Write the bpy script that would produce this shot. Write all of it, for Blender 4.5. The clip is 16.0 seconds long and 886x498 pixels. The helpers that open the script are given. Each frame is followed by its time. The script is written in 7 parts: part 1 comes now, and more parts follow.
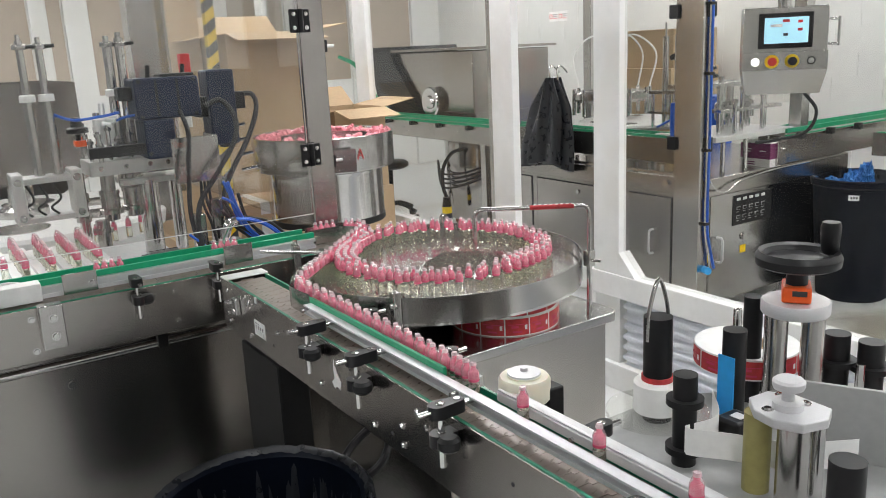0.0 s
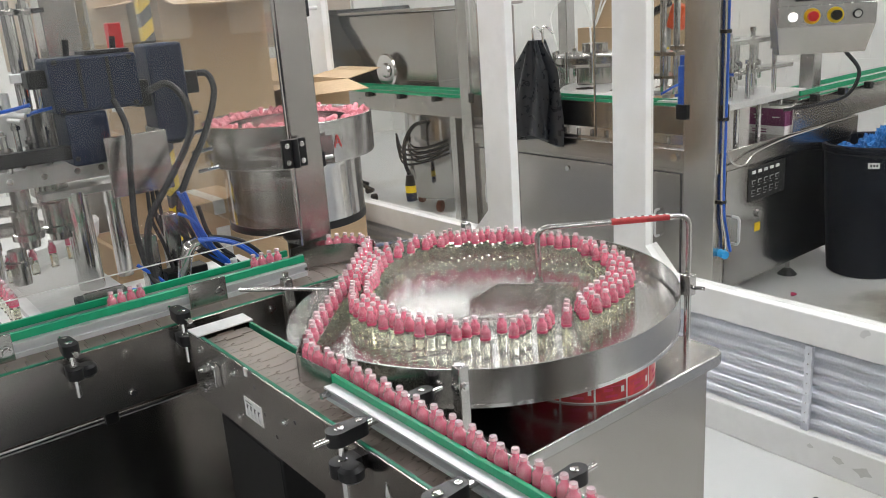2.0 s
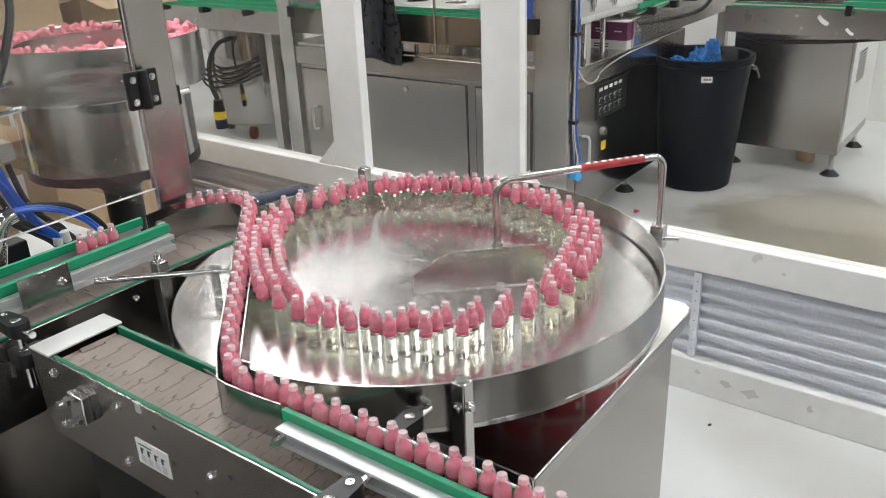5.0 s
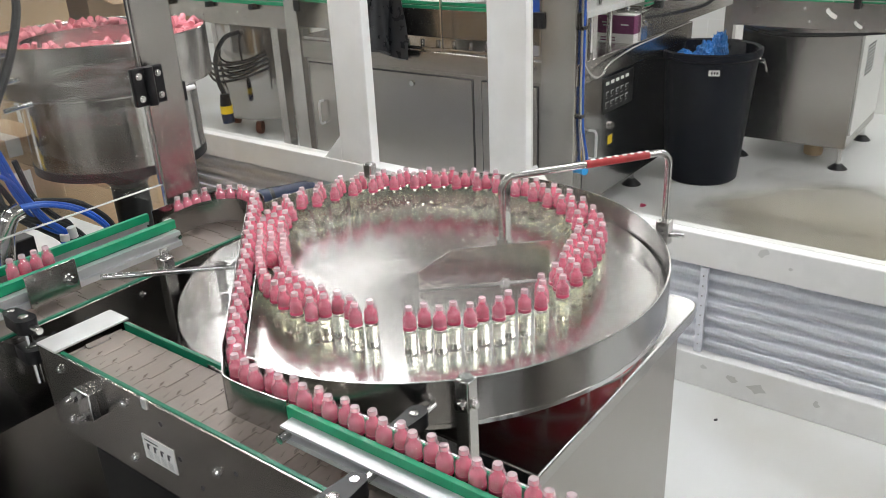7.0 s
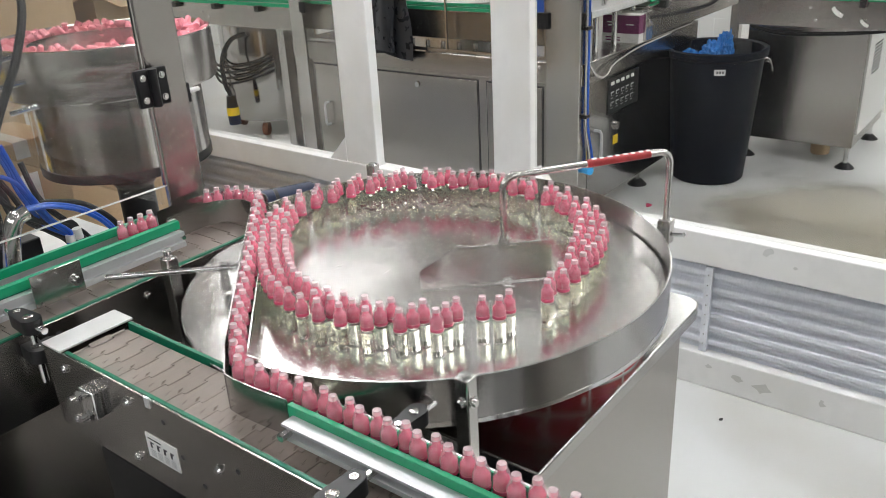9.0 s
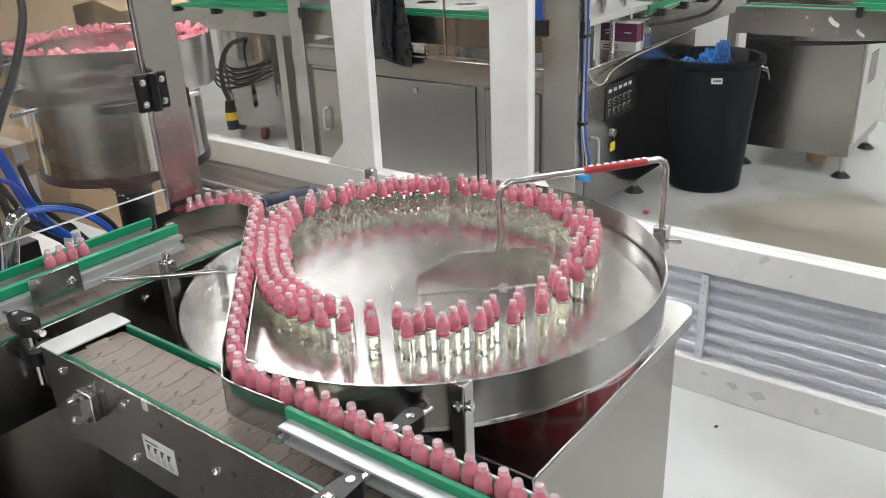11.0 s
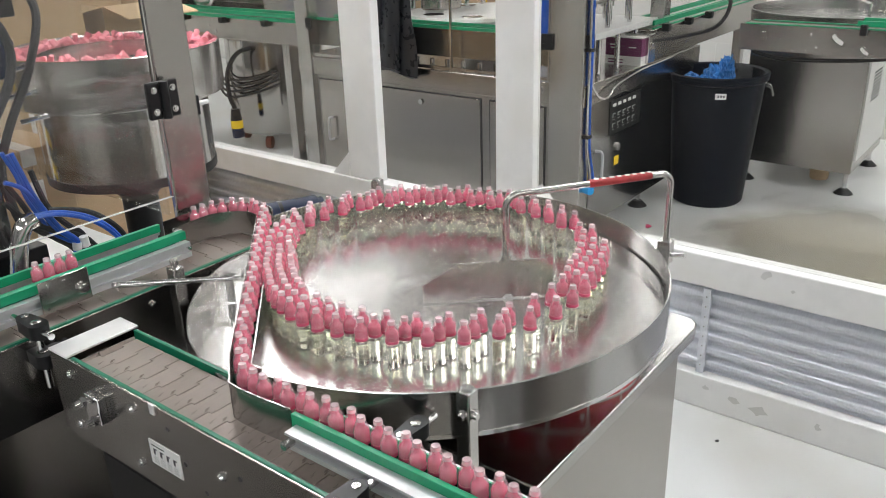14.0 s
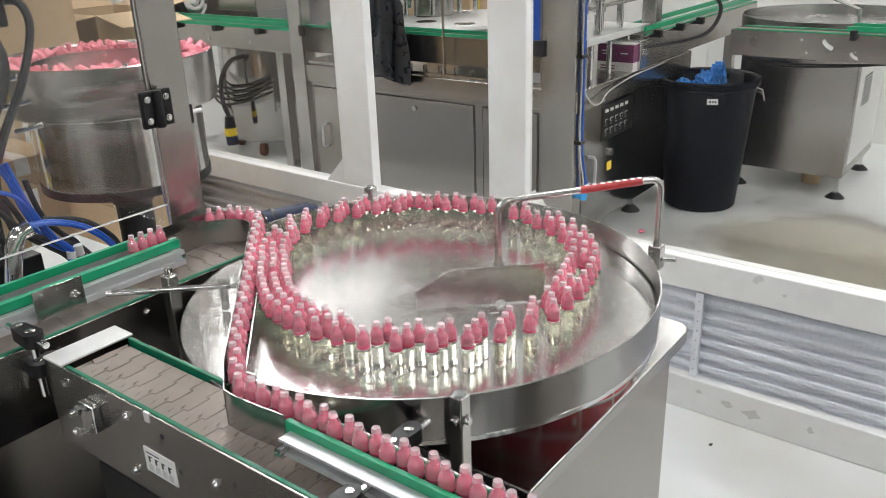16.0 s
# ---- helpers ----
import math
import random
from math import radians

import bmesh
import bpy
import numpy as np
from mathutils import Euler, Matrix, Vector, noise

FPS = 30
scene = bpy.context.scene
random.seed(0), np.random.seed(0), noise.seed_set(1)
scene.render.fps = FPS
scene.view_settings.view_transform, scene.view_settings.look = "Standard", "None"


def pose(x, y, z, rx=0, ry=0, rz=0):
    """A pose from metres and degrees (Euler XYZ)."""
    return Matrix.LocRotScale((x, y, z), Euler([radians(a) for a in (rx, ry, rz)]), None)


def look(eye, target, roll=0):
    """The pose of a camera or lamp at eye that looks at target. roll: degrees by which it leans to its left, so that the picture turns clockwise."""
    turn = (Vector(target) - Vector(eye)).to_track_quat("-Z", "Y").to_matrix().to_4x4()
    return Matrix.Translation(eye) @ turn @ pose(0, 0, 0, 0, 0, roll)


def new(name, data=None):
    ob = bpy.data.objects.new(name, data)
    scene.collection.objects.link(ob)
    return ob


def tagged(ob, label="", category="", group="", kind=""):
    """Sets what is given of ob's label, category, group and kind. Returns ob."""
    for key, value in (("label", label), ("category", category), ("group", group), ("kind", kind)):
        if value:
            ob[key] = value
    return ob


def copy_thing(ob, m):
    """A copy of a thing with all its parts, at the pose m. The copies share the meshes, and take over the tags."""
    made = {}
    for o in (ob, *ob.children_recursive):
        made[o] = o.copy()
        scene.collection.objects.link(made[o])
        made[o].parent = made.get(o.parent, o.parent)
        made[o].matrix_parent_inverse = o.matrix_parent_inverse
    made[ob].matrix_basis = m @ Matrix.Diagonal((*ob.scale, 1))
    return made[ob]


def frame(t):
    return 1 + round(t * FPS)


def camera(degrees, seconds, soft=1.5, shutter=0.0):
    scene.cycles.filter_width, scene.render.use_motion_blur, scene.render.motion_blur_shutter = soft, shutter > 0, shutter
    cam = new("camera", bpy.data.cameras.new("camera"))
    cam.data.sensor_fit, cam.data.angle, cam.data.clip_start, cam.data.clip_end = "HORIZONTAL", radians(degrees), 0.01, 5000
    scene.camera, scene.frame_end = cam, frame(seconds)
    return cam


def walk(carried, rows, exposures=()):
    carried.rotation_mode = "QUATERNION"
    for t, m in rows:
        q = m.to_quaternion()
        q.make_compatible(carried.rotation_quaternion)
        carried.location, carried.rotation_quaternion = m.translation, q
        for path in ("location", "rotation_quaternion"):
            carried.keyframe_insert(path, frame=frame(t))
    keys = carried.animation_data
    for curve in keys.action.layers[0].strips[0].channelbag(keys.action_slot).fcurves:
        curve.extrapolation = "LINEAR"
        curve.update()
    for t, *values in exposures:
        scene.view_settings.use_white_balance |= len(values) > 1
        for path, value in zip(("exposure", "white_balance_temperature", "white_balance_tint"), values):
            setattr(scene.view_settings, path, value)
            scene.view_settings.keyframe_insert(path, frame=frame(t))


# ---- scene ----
cam = camera(57.0, 16.0, soft=0.9)
PATH = [
    (0, (-1.177, -1.912, 1.598), (-0.117, -0.285, 1.118), -2.8),
    (0.5, (-1.172, -1.725, 1.583), (-0.072, -0.131, 1.087), -2.7),
    (1, (-1.218, -1.528, 1.606), (-0.083, 0.035, 1.088), -3.1),
    (1.5, (-1.17, -1.4, 1.605), (-0.016, 0.141, 1.061), -3.6),
    (2, (-1.025, -1.263, 1.607), (0.145, 0.254, 1.033), -4.1),
    (2.5, (-0.959, -1.181, 1.611), (0.243, 0.296, 1.0), -4.3),
    (3, (-0.936, -1.046, 1.609), (0.35, 0.335, 0.948), -3.7),
    (3.5, (-0.953, -0.905, 1.608), (0.405, 0.38, 0.897), -3.3),
    (4, (-0.969, -0.837, 1.593), (0.449, 0.354, 0.838), -2.8),
    (4.5, (-0.96, -0.82, 1.59), (0.494, 0.307, 0.806), -2.6),
    (4.7, (-0.959, -0.812, 1.587), (0.504, 0.3, 0.796), -2.5),
    (7, (-0.956, -0.814, 1.592), (0.491, 0.307, 0.785), -2.7),
    (7.5, (-0.953, -0.82, 1.592), (0.488, 0.307, 0.784), -2.9),
    (8, (-0.951, -0.826, 1.591), (0.486, 0.307, 0.784), -3.1),
    (8.5, (-0.954, -0.827, 1.592), (0.482, 0.308, 0.786), -3.1),
    (9, (-0.955, -0.826, 1.592), (0.481, 0.31, 0.788), -3.1),
    (11.5, (-0.964, -0.831, 1.596), (0.482, 0.303, 0.809), -2.5),
    (12, (-0.967, -0.831, 1.598), (0.48, 0.306, 0.814), -2.4),
    (12.5, (-0.969, -0.829, 1.598), (0.479, 0.309, 0.819), -2.2),
    (13, (-0.97, -0.829, 1.598), (0.479, 0.311, 0.824), -2.1),
    (13.5, (-0.972, -0.83, 1.598), (0.479, 0.311, 0.827), -1.9),
    (14, (-0.975, -0.832, 1.598), (0.477, 0.31, 0.832), -1.8),
    (14.5, (-0.978, -0.834, 1.6), (0.476, 0.309, 0.837), -1.8),
    (15, (-0.977, -0.839, 1.602), (0.476, 0.306, 0.843), -1.8),
    (15.5, (-0.977, -0.842, 1.603), (0.476, 0.305, 0.848), -1.9),
    (16, (-0.98, -0.841, 1.603), (0.484, 0.294, 0.85), -2.0),
]
walk(cam, [(t, look(eye, aim, roll)) for t, eye, aim, roll in PATH])

# ---- light ----
EXPOSURE = 0.0
world = bpy.data.worlds.new("world")
scene.world = world
world.use_nodes = True
world.node_tree.nodes["Background"].inputs[0].default_value = (0.9, 0.95, 1.0, 1)
world.node_tree.nodes["Background"].inputs[1].default_value = 0.3
scene.view_settings.exposure = EXPOSURE
LAMP = 18.8


# ---- materials ----
def material(name, color, rough=0.5, metal=0.0, vary=0.06, scale=40.0, stretch=(1, 1, 1), bump=0.0, grain=0.0, coat=0.0, per_object=0.0, stain=None, stain_amount=0.0, stain_scale=1.5, **more):
    """A surface with fine grain, broad variation and optional stains, in object metres."""
    m = bpy.data.materials.new(name)
    m.use_nodes = True
    nt = m.node_tree
    bsdf = nt.nodes["Principled BSDF"]
    link = nt.links.new
    tc = nt.nodes.new("ShaderNodeTexCoord")
    mp = nt.nodes.new("ShaderNodeMapping")
    mp.inputs["Scale"].default_value = stretch
    link(tc.outputs["Object"], mp.inputs["Vector"])
    fine = nt.nodes.new("ShaderNodeTexNoise")
    fine.inputs["Scale"].default_value = scale
    fine.inputs["Detail"].default_value = 4
    link(mp.outputs[0], fine.inputs["Vector"])
    broad = nt.nodes.new("ShaderNodeTexNoise")
    broad.inputs["Scale"].default_value = stain_scale
    broad.inputs["Detail"].default_value = 6
    link(tc.outputs["Object"], broad.inputs["Vector"])

    def ramp(src, lo, hi, a=0.3, b=0.7):
        r = nt.nodes.new("ShaderNodeMapRange")
        r.inputs["From Min"].default_value, r.inputs["From Max"].default_value = a, b
        r.inputs["To Min"].default_value, r.inputs["To Max"].default_value = lo, hi
        link(src, r.inputs["Value"])
        return r.outputs[0]

    def mul(colour, factor):
        n = nt.nodes.new("ShaderNodeVectorMath")
        n.operation = "SCALE"
        link(colour, n.inputs[0])
        link(factor, n.inputs["Scale"])
        return n.outputs[0]

    base = nt.nodes.new("ShaderNodeRGB")
    base.outputs[0].default_value = (*color, 1)
    out = mul(base.outputs[0], ramp(fine.outputs[0], 1 - vary, 1 + vary))
    out = mul(out, ramp(broad.outputs[0], 1 - vary, 1 + vary))
    if per_object:
        info = nt.nodes.new("ShaderNodeObjectInfo")
        out = mul(out, ramp(info.outputs["Random"], 1 - per_object, 1 + per_object, 0, 1))
    if stain:
        mix = nt.nodes.new("ShaderNodeMix")
        mix.data_type = "RGBA"
        link(ramp(broad.outputs[0], 0, stain_amount, 0.5, 0.68), mix.inputs["Factor"])
        link(out, mix.inputs[6])
        mix.inputs[7].default_value = (*stain, 1)
        out = mix.outputs[2]
    link(out, bsdf.inputs["Base Color"])
    link(ramp(fine.outputs[0], max(0.02, rough - grain - 0.006), rough + grain + 0.006), bsdf.inputs["Roughness"])
    bsdf.inputs["Metallic"].default_value = metal
    bsdf.inputs["Coat Weight"].default_value = coat
    if "Anisotropic" in more:
        turned = nt.nodes.new("ShaderNodeTangent")
        turned.direction_type, turned.axis = "RADIAL", "Z"
        link(turned.outputs[0], bsdf.inputs["Tangent"])
    for k, v in more.items():
        bsdf.inputs[k.replace("_", " ")].default_value = v
    if bump:
        b = nt.nodes.new("ShaderNodeBump")
        b.inputs["Strength"].default_value = bump
        b.inputs["Distance"].default_value = 0.002
        link(fine.outputs[0], b.inputs["Height"])
        link(b.outputs[0], bsdf.inputs["Normal"])
    return m


def clear(name, tint, gloss=0.08, rough=0.02, veil=0.0, body=(0.8, 0.8, 0.8), cloudy=True):
    """A thin clear sheet: see-through with a Fresnel gloss and a faint veil of dust."""
    m = bpy.data.materials.new(name)
    m.use_nodes = True
    nt = m.node_tree
    nt.nodes.remove(nt.nodes["Principled BSDF"])
    link = nt.links.new
    tr = nt.nodes.new("ShaderNodeBsdfTransparent")
    tr.inputs[0].default_value = (*tint, 1)
    gl = nt.nodes.new("ShaderNodeBsdfGlossy")
    gl.inputs["Roughness"].default_value = rough
    df = nt.nodes.new("ShaderNodeBsdfDiffuse")
    df.inputs[0].default_value = (*body, 1)
    fr = nt.nodes.new("ShaderNodeLayerWeight")
    fr.inputs[0].default_value = 0.5
    cube = nt.nodes.new("ShaderNodeMath")
    cube.operation = "POWER"
    cube.inputs[1].default_value = 4.0
    link(fr.outputs["Facing"], cube.inputs[0])
    add = nt.nodes.new("ShaderNodeMath")
    add.operation = "MULTIPLY_ADD"
    add.inputs[1].default_value = 0.6
    add.inputs[2].default_value = gloss
    link(cube.outputs[0], add.inputs[0])
    mix = nt.nodes.new("ShaderNodeMixShader")
    link(add.outputs[0], mix.inputs[0])
    link(tr.outputs[0], mix.inputs[1])
    link(gl.outputs[0], mix.inputs[2])
    noisy = nt.nodes.new("ShaderNodeTexNoise")
    noisy.inputs["Scale"].default_value = 9
    noisy.inputs["Detail"].default_value = 5
    amt = nt.nodes.new("ShaderNodeMath")
    amt.operation = "MULTIPLY"
    amt.inputs[1].default_value = veil
    if cloudy:
        link(noisy.outputs[0], amt.inputs[0])
    else:
        amt.inputs[0].default_value = 1.0
    mix2 = nt.nodes.new("ShaderNodeMixShader")
    link(amt.outputs[0], mix2.inputs[0])
    link(mix.outputs[0], mix2.inputs[1])
    link(df.outputs[0], mix2.inputs[2])
    link(mix2.outputs[0], nt.nodes["Material Output"].inputs[0])
    return m


def glow(name, color, strength):
    m = bpy.data.materials.new(name)
    m.use_nodes = True
    b = m.node_tree.nodes["Principled BSDF"]
    b.inputs["Base Color"].default_value = (*color, 1)
    b.inputs["Emission Color"].default_value = (*color, 1)
    b.inputs["Emission Strength"].default_value = strength
    return m


STEEL = material("brushed_steel", (0.54, 0.525, 0.508), 0.23, 1.0, 0.01, 420, (0.6, 0.6, 2.5), 0.0, 0.01)
STEEL_H = material("brushed_steel_level", (0.46, 0.45, 0.437), 0.21, 1.0, 0.01, 420, (0.6, 0.6, 2.5), 0.0, 0.01)
SHEET = material("worn_steel_sheet", (0.43, 0.408, 0.386), 0.235, 1.0, 0.012, 420, (0.6, 0.6, 2.5), 0.0, 0.01, stain=(0.38, 0.357, 0.335), stain_amount=0.35, stain_scale=3.0)
DISC = material("turned_steel", (0.54, 0.53, 0.515), 0.235, 1.0, 0.015, 30, (1, 1, 1), 0.0, 0.03, Anisotropic=0.45)
CHROME = material("polished_steel", (0.68, 0.67, 0.66), 0.14, 1.0, 0.03, 60)
ALU = material("anodised_aluminium", (0.62, 0.62, 0.63), 0.42, 0.5, 0.04, 80, (8, 0.5, 8), 0.03)
PALE = material("pale_machined_plate", (0.72, 0.72, 0.71), 0.42, 0.35, 0.05, 30)
WHITE = material("white_paint", (0.80, 0.80, 0.79), 0.42, 0, 0.025, 20, bump=0.05, stain=(0.66, 0.64, 0.58), stain_amount=0.35, stain_scale=5)
# greys for unseen room surfaces, set so the steel mirrors a darker room
MID = material("reflection_mid_grey", (0.50, 0.50, 0.49), 0.7, 0, 0.05, 12, bump=0.1)
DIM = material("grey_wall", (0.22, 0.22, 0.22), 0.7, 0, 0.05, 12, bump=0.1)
PLASTER = material("white_wall", (0.80, 0.80, 0.78), 0.7, 0, 0.03, 12, bump=0.15)
SHUTTER = material("ribbed_grey_sheet", (0.70, 0.72, 0.77), 0.35, 0.6, 0.05, 30, (1, 6, 1))
FLOOR = material("painted_floor", (0.66, 0.67, 0.665), 0.30, 0, 0.02, 300, bump=0.008, grain=0.05, stain=(0.36, 0.32, 0.24), stain_amount=0.6, stain_scale=0.55)
DARKGREEN = material("dark_green_strip", (0.004, 0.17, 0.09), 0.35, 0, 0.05, 60)
GREEN = material("green_plastic", (0.005, 0.30, 0.14), 0.33, 0, 0.05, 60)
BLACK = material("black_plastic", (0.010, 0.010, 0.011), 0.38, 0, 0.1, 80, bump=0.04, Specular_IOR_Level=0.35)
RUBBER = material("black_rubber", (0.02, 0.02, 0.022), 0.6, 0, 0.1, 90, bump=0.1)
SACK = material("black_film", (0.018, 0.020, 0.024), 0.30, 0, 0.15, 30, bump=0.08, grain=0.05)
BLUE_BIN = material("dark_blue_plastic", (0.004, 0.006, 0.012), 0.36, 0, 0.08, 60, Specular_IOR_Level=0.10)
BLUEFILM = material("blue_film", (0.03, 0.22, 0.62), 0.3, 0, 0.2, 20, bump=0.3)
HOSE = material("blue_hose", (0.01, 0.10, 0.55), 0.32, 0, 0.05, 60)
NAVY = material("navy_paint", (0.011, 0.019, 0.048), 0.42, 0, 0.08, 60, Specular_IOR_Level=0.25)
CASTOR = material("brown_castor_rubber", (0.16, 0.045, 0.02), 0.5, 0, 0.1, 60)
ORANGE = material("orange_plastic", (0.80, 0.10, 0.01), 0.35, 0, 0.05, 60)
RED = material("red_plastic", (0.60, 0.02, 0.02), 0.35, 0, 0.06, 60)
YELLOW = material("yellow_plastic", (0.80, 0.55, 0.01), 0.45, 0, 0.06, 60)
BELT = material("brown_chain_plate", (0.25, 0.205, 0.18), 0.34, 0.25, 0.07, 40, (1, 4, 1), 0.05, 0.08, per_object=0.07)
PINK = material("pink_cap_plastic", (0.60, 0.085, 0.165), 0.24, 0, 0.04, 90, Subsurface_Weight=0.1, Subsurface_Radius=(0.004, 0.002, 0.002), per_object=0.06)
PINK_PILE = material("pink_cap_heap", (0.86, 0.29, 0.35), 0.38, 0, 0.10, 90)
FROST = clear("frosted_overcap", (0.99, 0.93, 0.945), 0.09, 0.07, 0.19, (0.96, 0.82, 0.85), False)
TIP = clear("frosted_tip", (0.97, 0.90, 0.92), 0.10, 0.10, 0.34, (0.95, 0.80, 0.83), False)
VIAL = clear("clear_bottle_wall", (0.985, 0.985, 0.97), 0.04, 0.03, 0.03, (0.85, 0.85, 0.78), False)
LIQUID = material("pale_liquid", (0.985, 0.975, 0.89), 0.02, 0, 0.01, 30, Transmission_Weight=1.0, IOR=1.33)
GLASS = clear("guard_glass", (0.95, 0.95, 0.94), 0.012, 0.02, 0.012)
BEIGE = material("beige_panel", (0.46, 0.39, 0.32), 0.6, 0, 0.05, 20, bump=0.05)
GUARD = clear("dusty_guard_sheet", (0.96, 0.96, 0.95), 0.03, 0.02, 0.02, (0.75, 0.74, 0.72))
MACHINED = material("milled_grey_plate", (0.56, 0.56, 0.55), 0.36, 0.7, 0.05, 60)
MIRROR = material("polished_side_sheet", (0.42, 0.41, 0.40), 0.13, 1.0, 0.01, 300)
CARD = material("cardboard", (0.50, 0.36, 0.22), 0.75, 0, 0.06, 50, (1, 1, 5), 0.1, per_object=0.08)
CREAM = material("cream_nylon", (0.72, 0.68, 0.55), 0.45, 0, 0.04, 40, Subsurface_Weight=0.1)
PAPER = material("white_paper", (0.82, 0.82, 0.80), 0.6, 0, 0.03, 60)
INK = material("dark_ink", (0.04, 0.04, 0.045), 0.6, 0, 0.05, 60)
LABEL = material("red_label_paper", (0.46, 0.035, 0.04), 0.4, 0, 0.25, 60, bump=0.0)
PURPLE = material("purple_carton", (0.16, 0.02, 0.10), 0.4, 0, 0.1, 60)
OLIVE = material("olive_rubber_sleeve", (0.30, 0.27, 0.10), 0.45, 0, 0.08, 60)
BLUETAPE = material("blue_tape", (0.02, 0.33, 0.75), 0.5, 0, 0.05, 60)
LAMPGLOW = glow("lamp_diffuser", (0.975, 0.98, 0.985), LAMP)
SCREEN = glow("lit_screen", (0.36, 0.66, 0.80), 0.8)
GREY = material("grey_plate_paint", (0.36, 0.365, 0.36), 0.4, 0.1, 0.04, 60)
PINLIGHT = glow("white_lit_button", (1, 1, 1), 1.2)


# dried spill on the floor: brown film with a ragged, cloudy edge
SPILL = bpy.data.materials.new("dried_spill")
SPILL.use_nodes = True
_nt = SPILL.node_tree
_p = _nt.nodes["Principled BSDF"]
_p.inputs["Base Color"].default_value = (0.40, 0.33, 0.21, 1)
_p.inputs["Roughness"].default_value = 0.35
_tc = _nt.nodes.new("ShaderNodeTexCoord")
_n = _nt.nodes.new("ShaderNodeTexNoise")
_n.inputs["Scale"].default_value = 3.2
_n.inputs["Detail"].default_value = 8
_g = _nt.nodes.new("ShaderNodeTexGradient")
_g.gradient_type = "SPHERICAL"
_add = _nt.nodes.new("ShaderNodeMath")
_r = _nt.nodes.new("ShaderNodeMapRange")
_r.inputs["From Min"].default_value, _r.inputs["From Max"].default_value = 0.78, 1.05
_r.inputs["To Min"].default_value, _r.inputs["To Max"].default_value = 0.0, 0.34
_nt.links.new(_tc.outputs["Object"], _n.inputs["Vector"])
_nt.links.new(_tc.outputs["Object"], _g.inputs["Vector"])
_nt.links.new(_n.outputs[0], _add.inputs[0])
_nt.links.new(_g.outputs[0], _add.inputs[1])
_nt.links.new(_add.outputs[0], _r.inputs["Value"])
_nt.links.new(_r.outputs[0], _p.inputs["Alpha"])


# ---- mesh helpers ----
def bmnew():
    return bmesh.new()


def box(bm, x0, x1, y0, y1, z0, z1, m=None):
    r = bmesh.ops.create_cube(bm, size=1)
    mm = Matrix.Translation(((x0 + x1) / 2, (y0 + y1) / 2, (z0 + z1) / 2)) @ Matrix.Diagonal((abs(x1 - x0), abs(y1 - y0), abs(z1 - z0), 1))
    bmesh.ops.transform(bm, matrix=(m @ mm) if m else mm, verts=r["verts"])
    return bm


def rod(bm, a, b, r, n=14, r2=None):
    a, b = Vector(a), Vector(b)
    d = b - a
    c = bmesh.ops.create_cone(bm, cap_ends=True, segments=n, radius1=r, radius2=r if r2 is None else r2, depth=d.length)
    mm = Matrix.Translation((a + b) / 2) @ d.to_track_quat("Z", "Y").to_matrix().to_4x4()
    bmesh.ops.transform(bm, matrix=mm, verts=c["verts"])
    return bm


def smooth_path(pts, steps=6):
    """Catmull-Rom through the points."""
    p = [Vector(q) for q in pts]
    p = [2 * p[0] - p[1]] + p + [2 * p[-1] - p[-2]]
    out = []
    for i in range(1, len(p) - 2):
        for k in range(steps):
            t = k / steps
            a, b, c, d = p[i - 1:i + 3]
            out.append(0.5 * ((2 * b) + (c - a) * t + (2 * a - 5 * b + 4 * c - d) * t * t + (3 * b - a - 3 * c + d) * t ** 3))
    return out + [p[-2]]


def tube(bm, pts, r, n=8):
    pts = [Vector(p) for p in pts]
    rings, up = [], None
    for i, p in enumerate(pts):
        d = (pts[min(i + 1, len(pts) - 1)] - pts[max(i - 1, 0)]).normalized()
        if up is None:
            up = d.orthogonal().normalized()
        up = (up - d * up.dot(d)).normalized()
        side = d.cross(up)
        rings.append([bm.verts.new(p + (up * math.cos(k * math.tau / n) + side * math.sin(k * math.tau / n)) * r) for k in range(n)])
    for a, b in zip(rings, rings[1:]):
        for k in range(n):
            bm.faces.new((a[k], a[(k + 1) % n], b[(k + 1) % n], b[k]))
    bm.faces.new(rings[0][::-1])
    bm.faces.new(rings[-1])
    return bm


def lathe(bm, prof, n=28, at=(0, 0, 0)):
    """A turned body from (radius, height) pairs."""
    c = Vector(at)
    rings = []
    for r, z in prof:
        if r < 1e-6:
            rings.append([bm.verts.new(c + Vector((0, 0, z)))])
        else:
            rings.append([bm.verts.new(c + Vector((r * math.cos(k * math.tau / n), r * math.sin(k * math.tau / n), z))) for k in range(n)])
    for a, b in zip(rings, rings[1:]):
        for k in range(n):
            f = [a[k % len(a)], a[(k + 1) % len(a)], b[(k + 1) % len(b)], b[k % len(b)]]
            f = list(dict.fromkeys(f))
            if len(f) > 2:
                bm.faces.new(f)
    return bm


def ribbon(bm, pts, z0, z1, th):
    """An upright strip of sheet along a plan line, with its thickness."""
    pts = [Vector((p[0], p[1])) for p in pts]
    rows = []
    for i, p in enumerate(pts):
        d = (pts[min(i + 1, len(pts) - 1)] - pts[max(i - 1, 0)]).normalized()
        nrm = Vector((-d.y, d.x)) * th / 2
        q = [(p + nrm, z0), (p + nrm, z1), (p - nrm, z1), (p - nrm, z0)]
        rows.append([bm.verts.new((a.x, a.y, z)) for a, z in q])
    for a, b in zip(rows, rows[1:]):
        for k in range(4):
            bm.faces.new((a[k], b[k], b[(k + 1) % 4], a[(k + 1) % 4]))
    bm.faces.new(rows[0])
    bm.faces.new(rows[-1][::-1])
    return bm


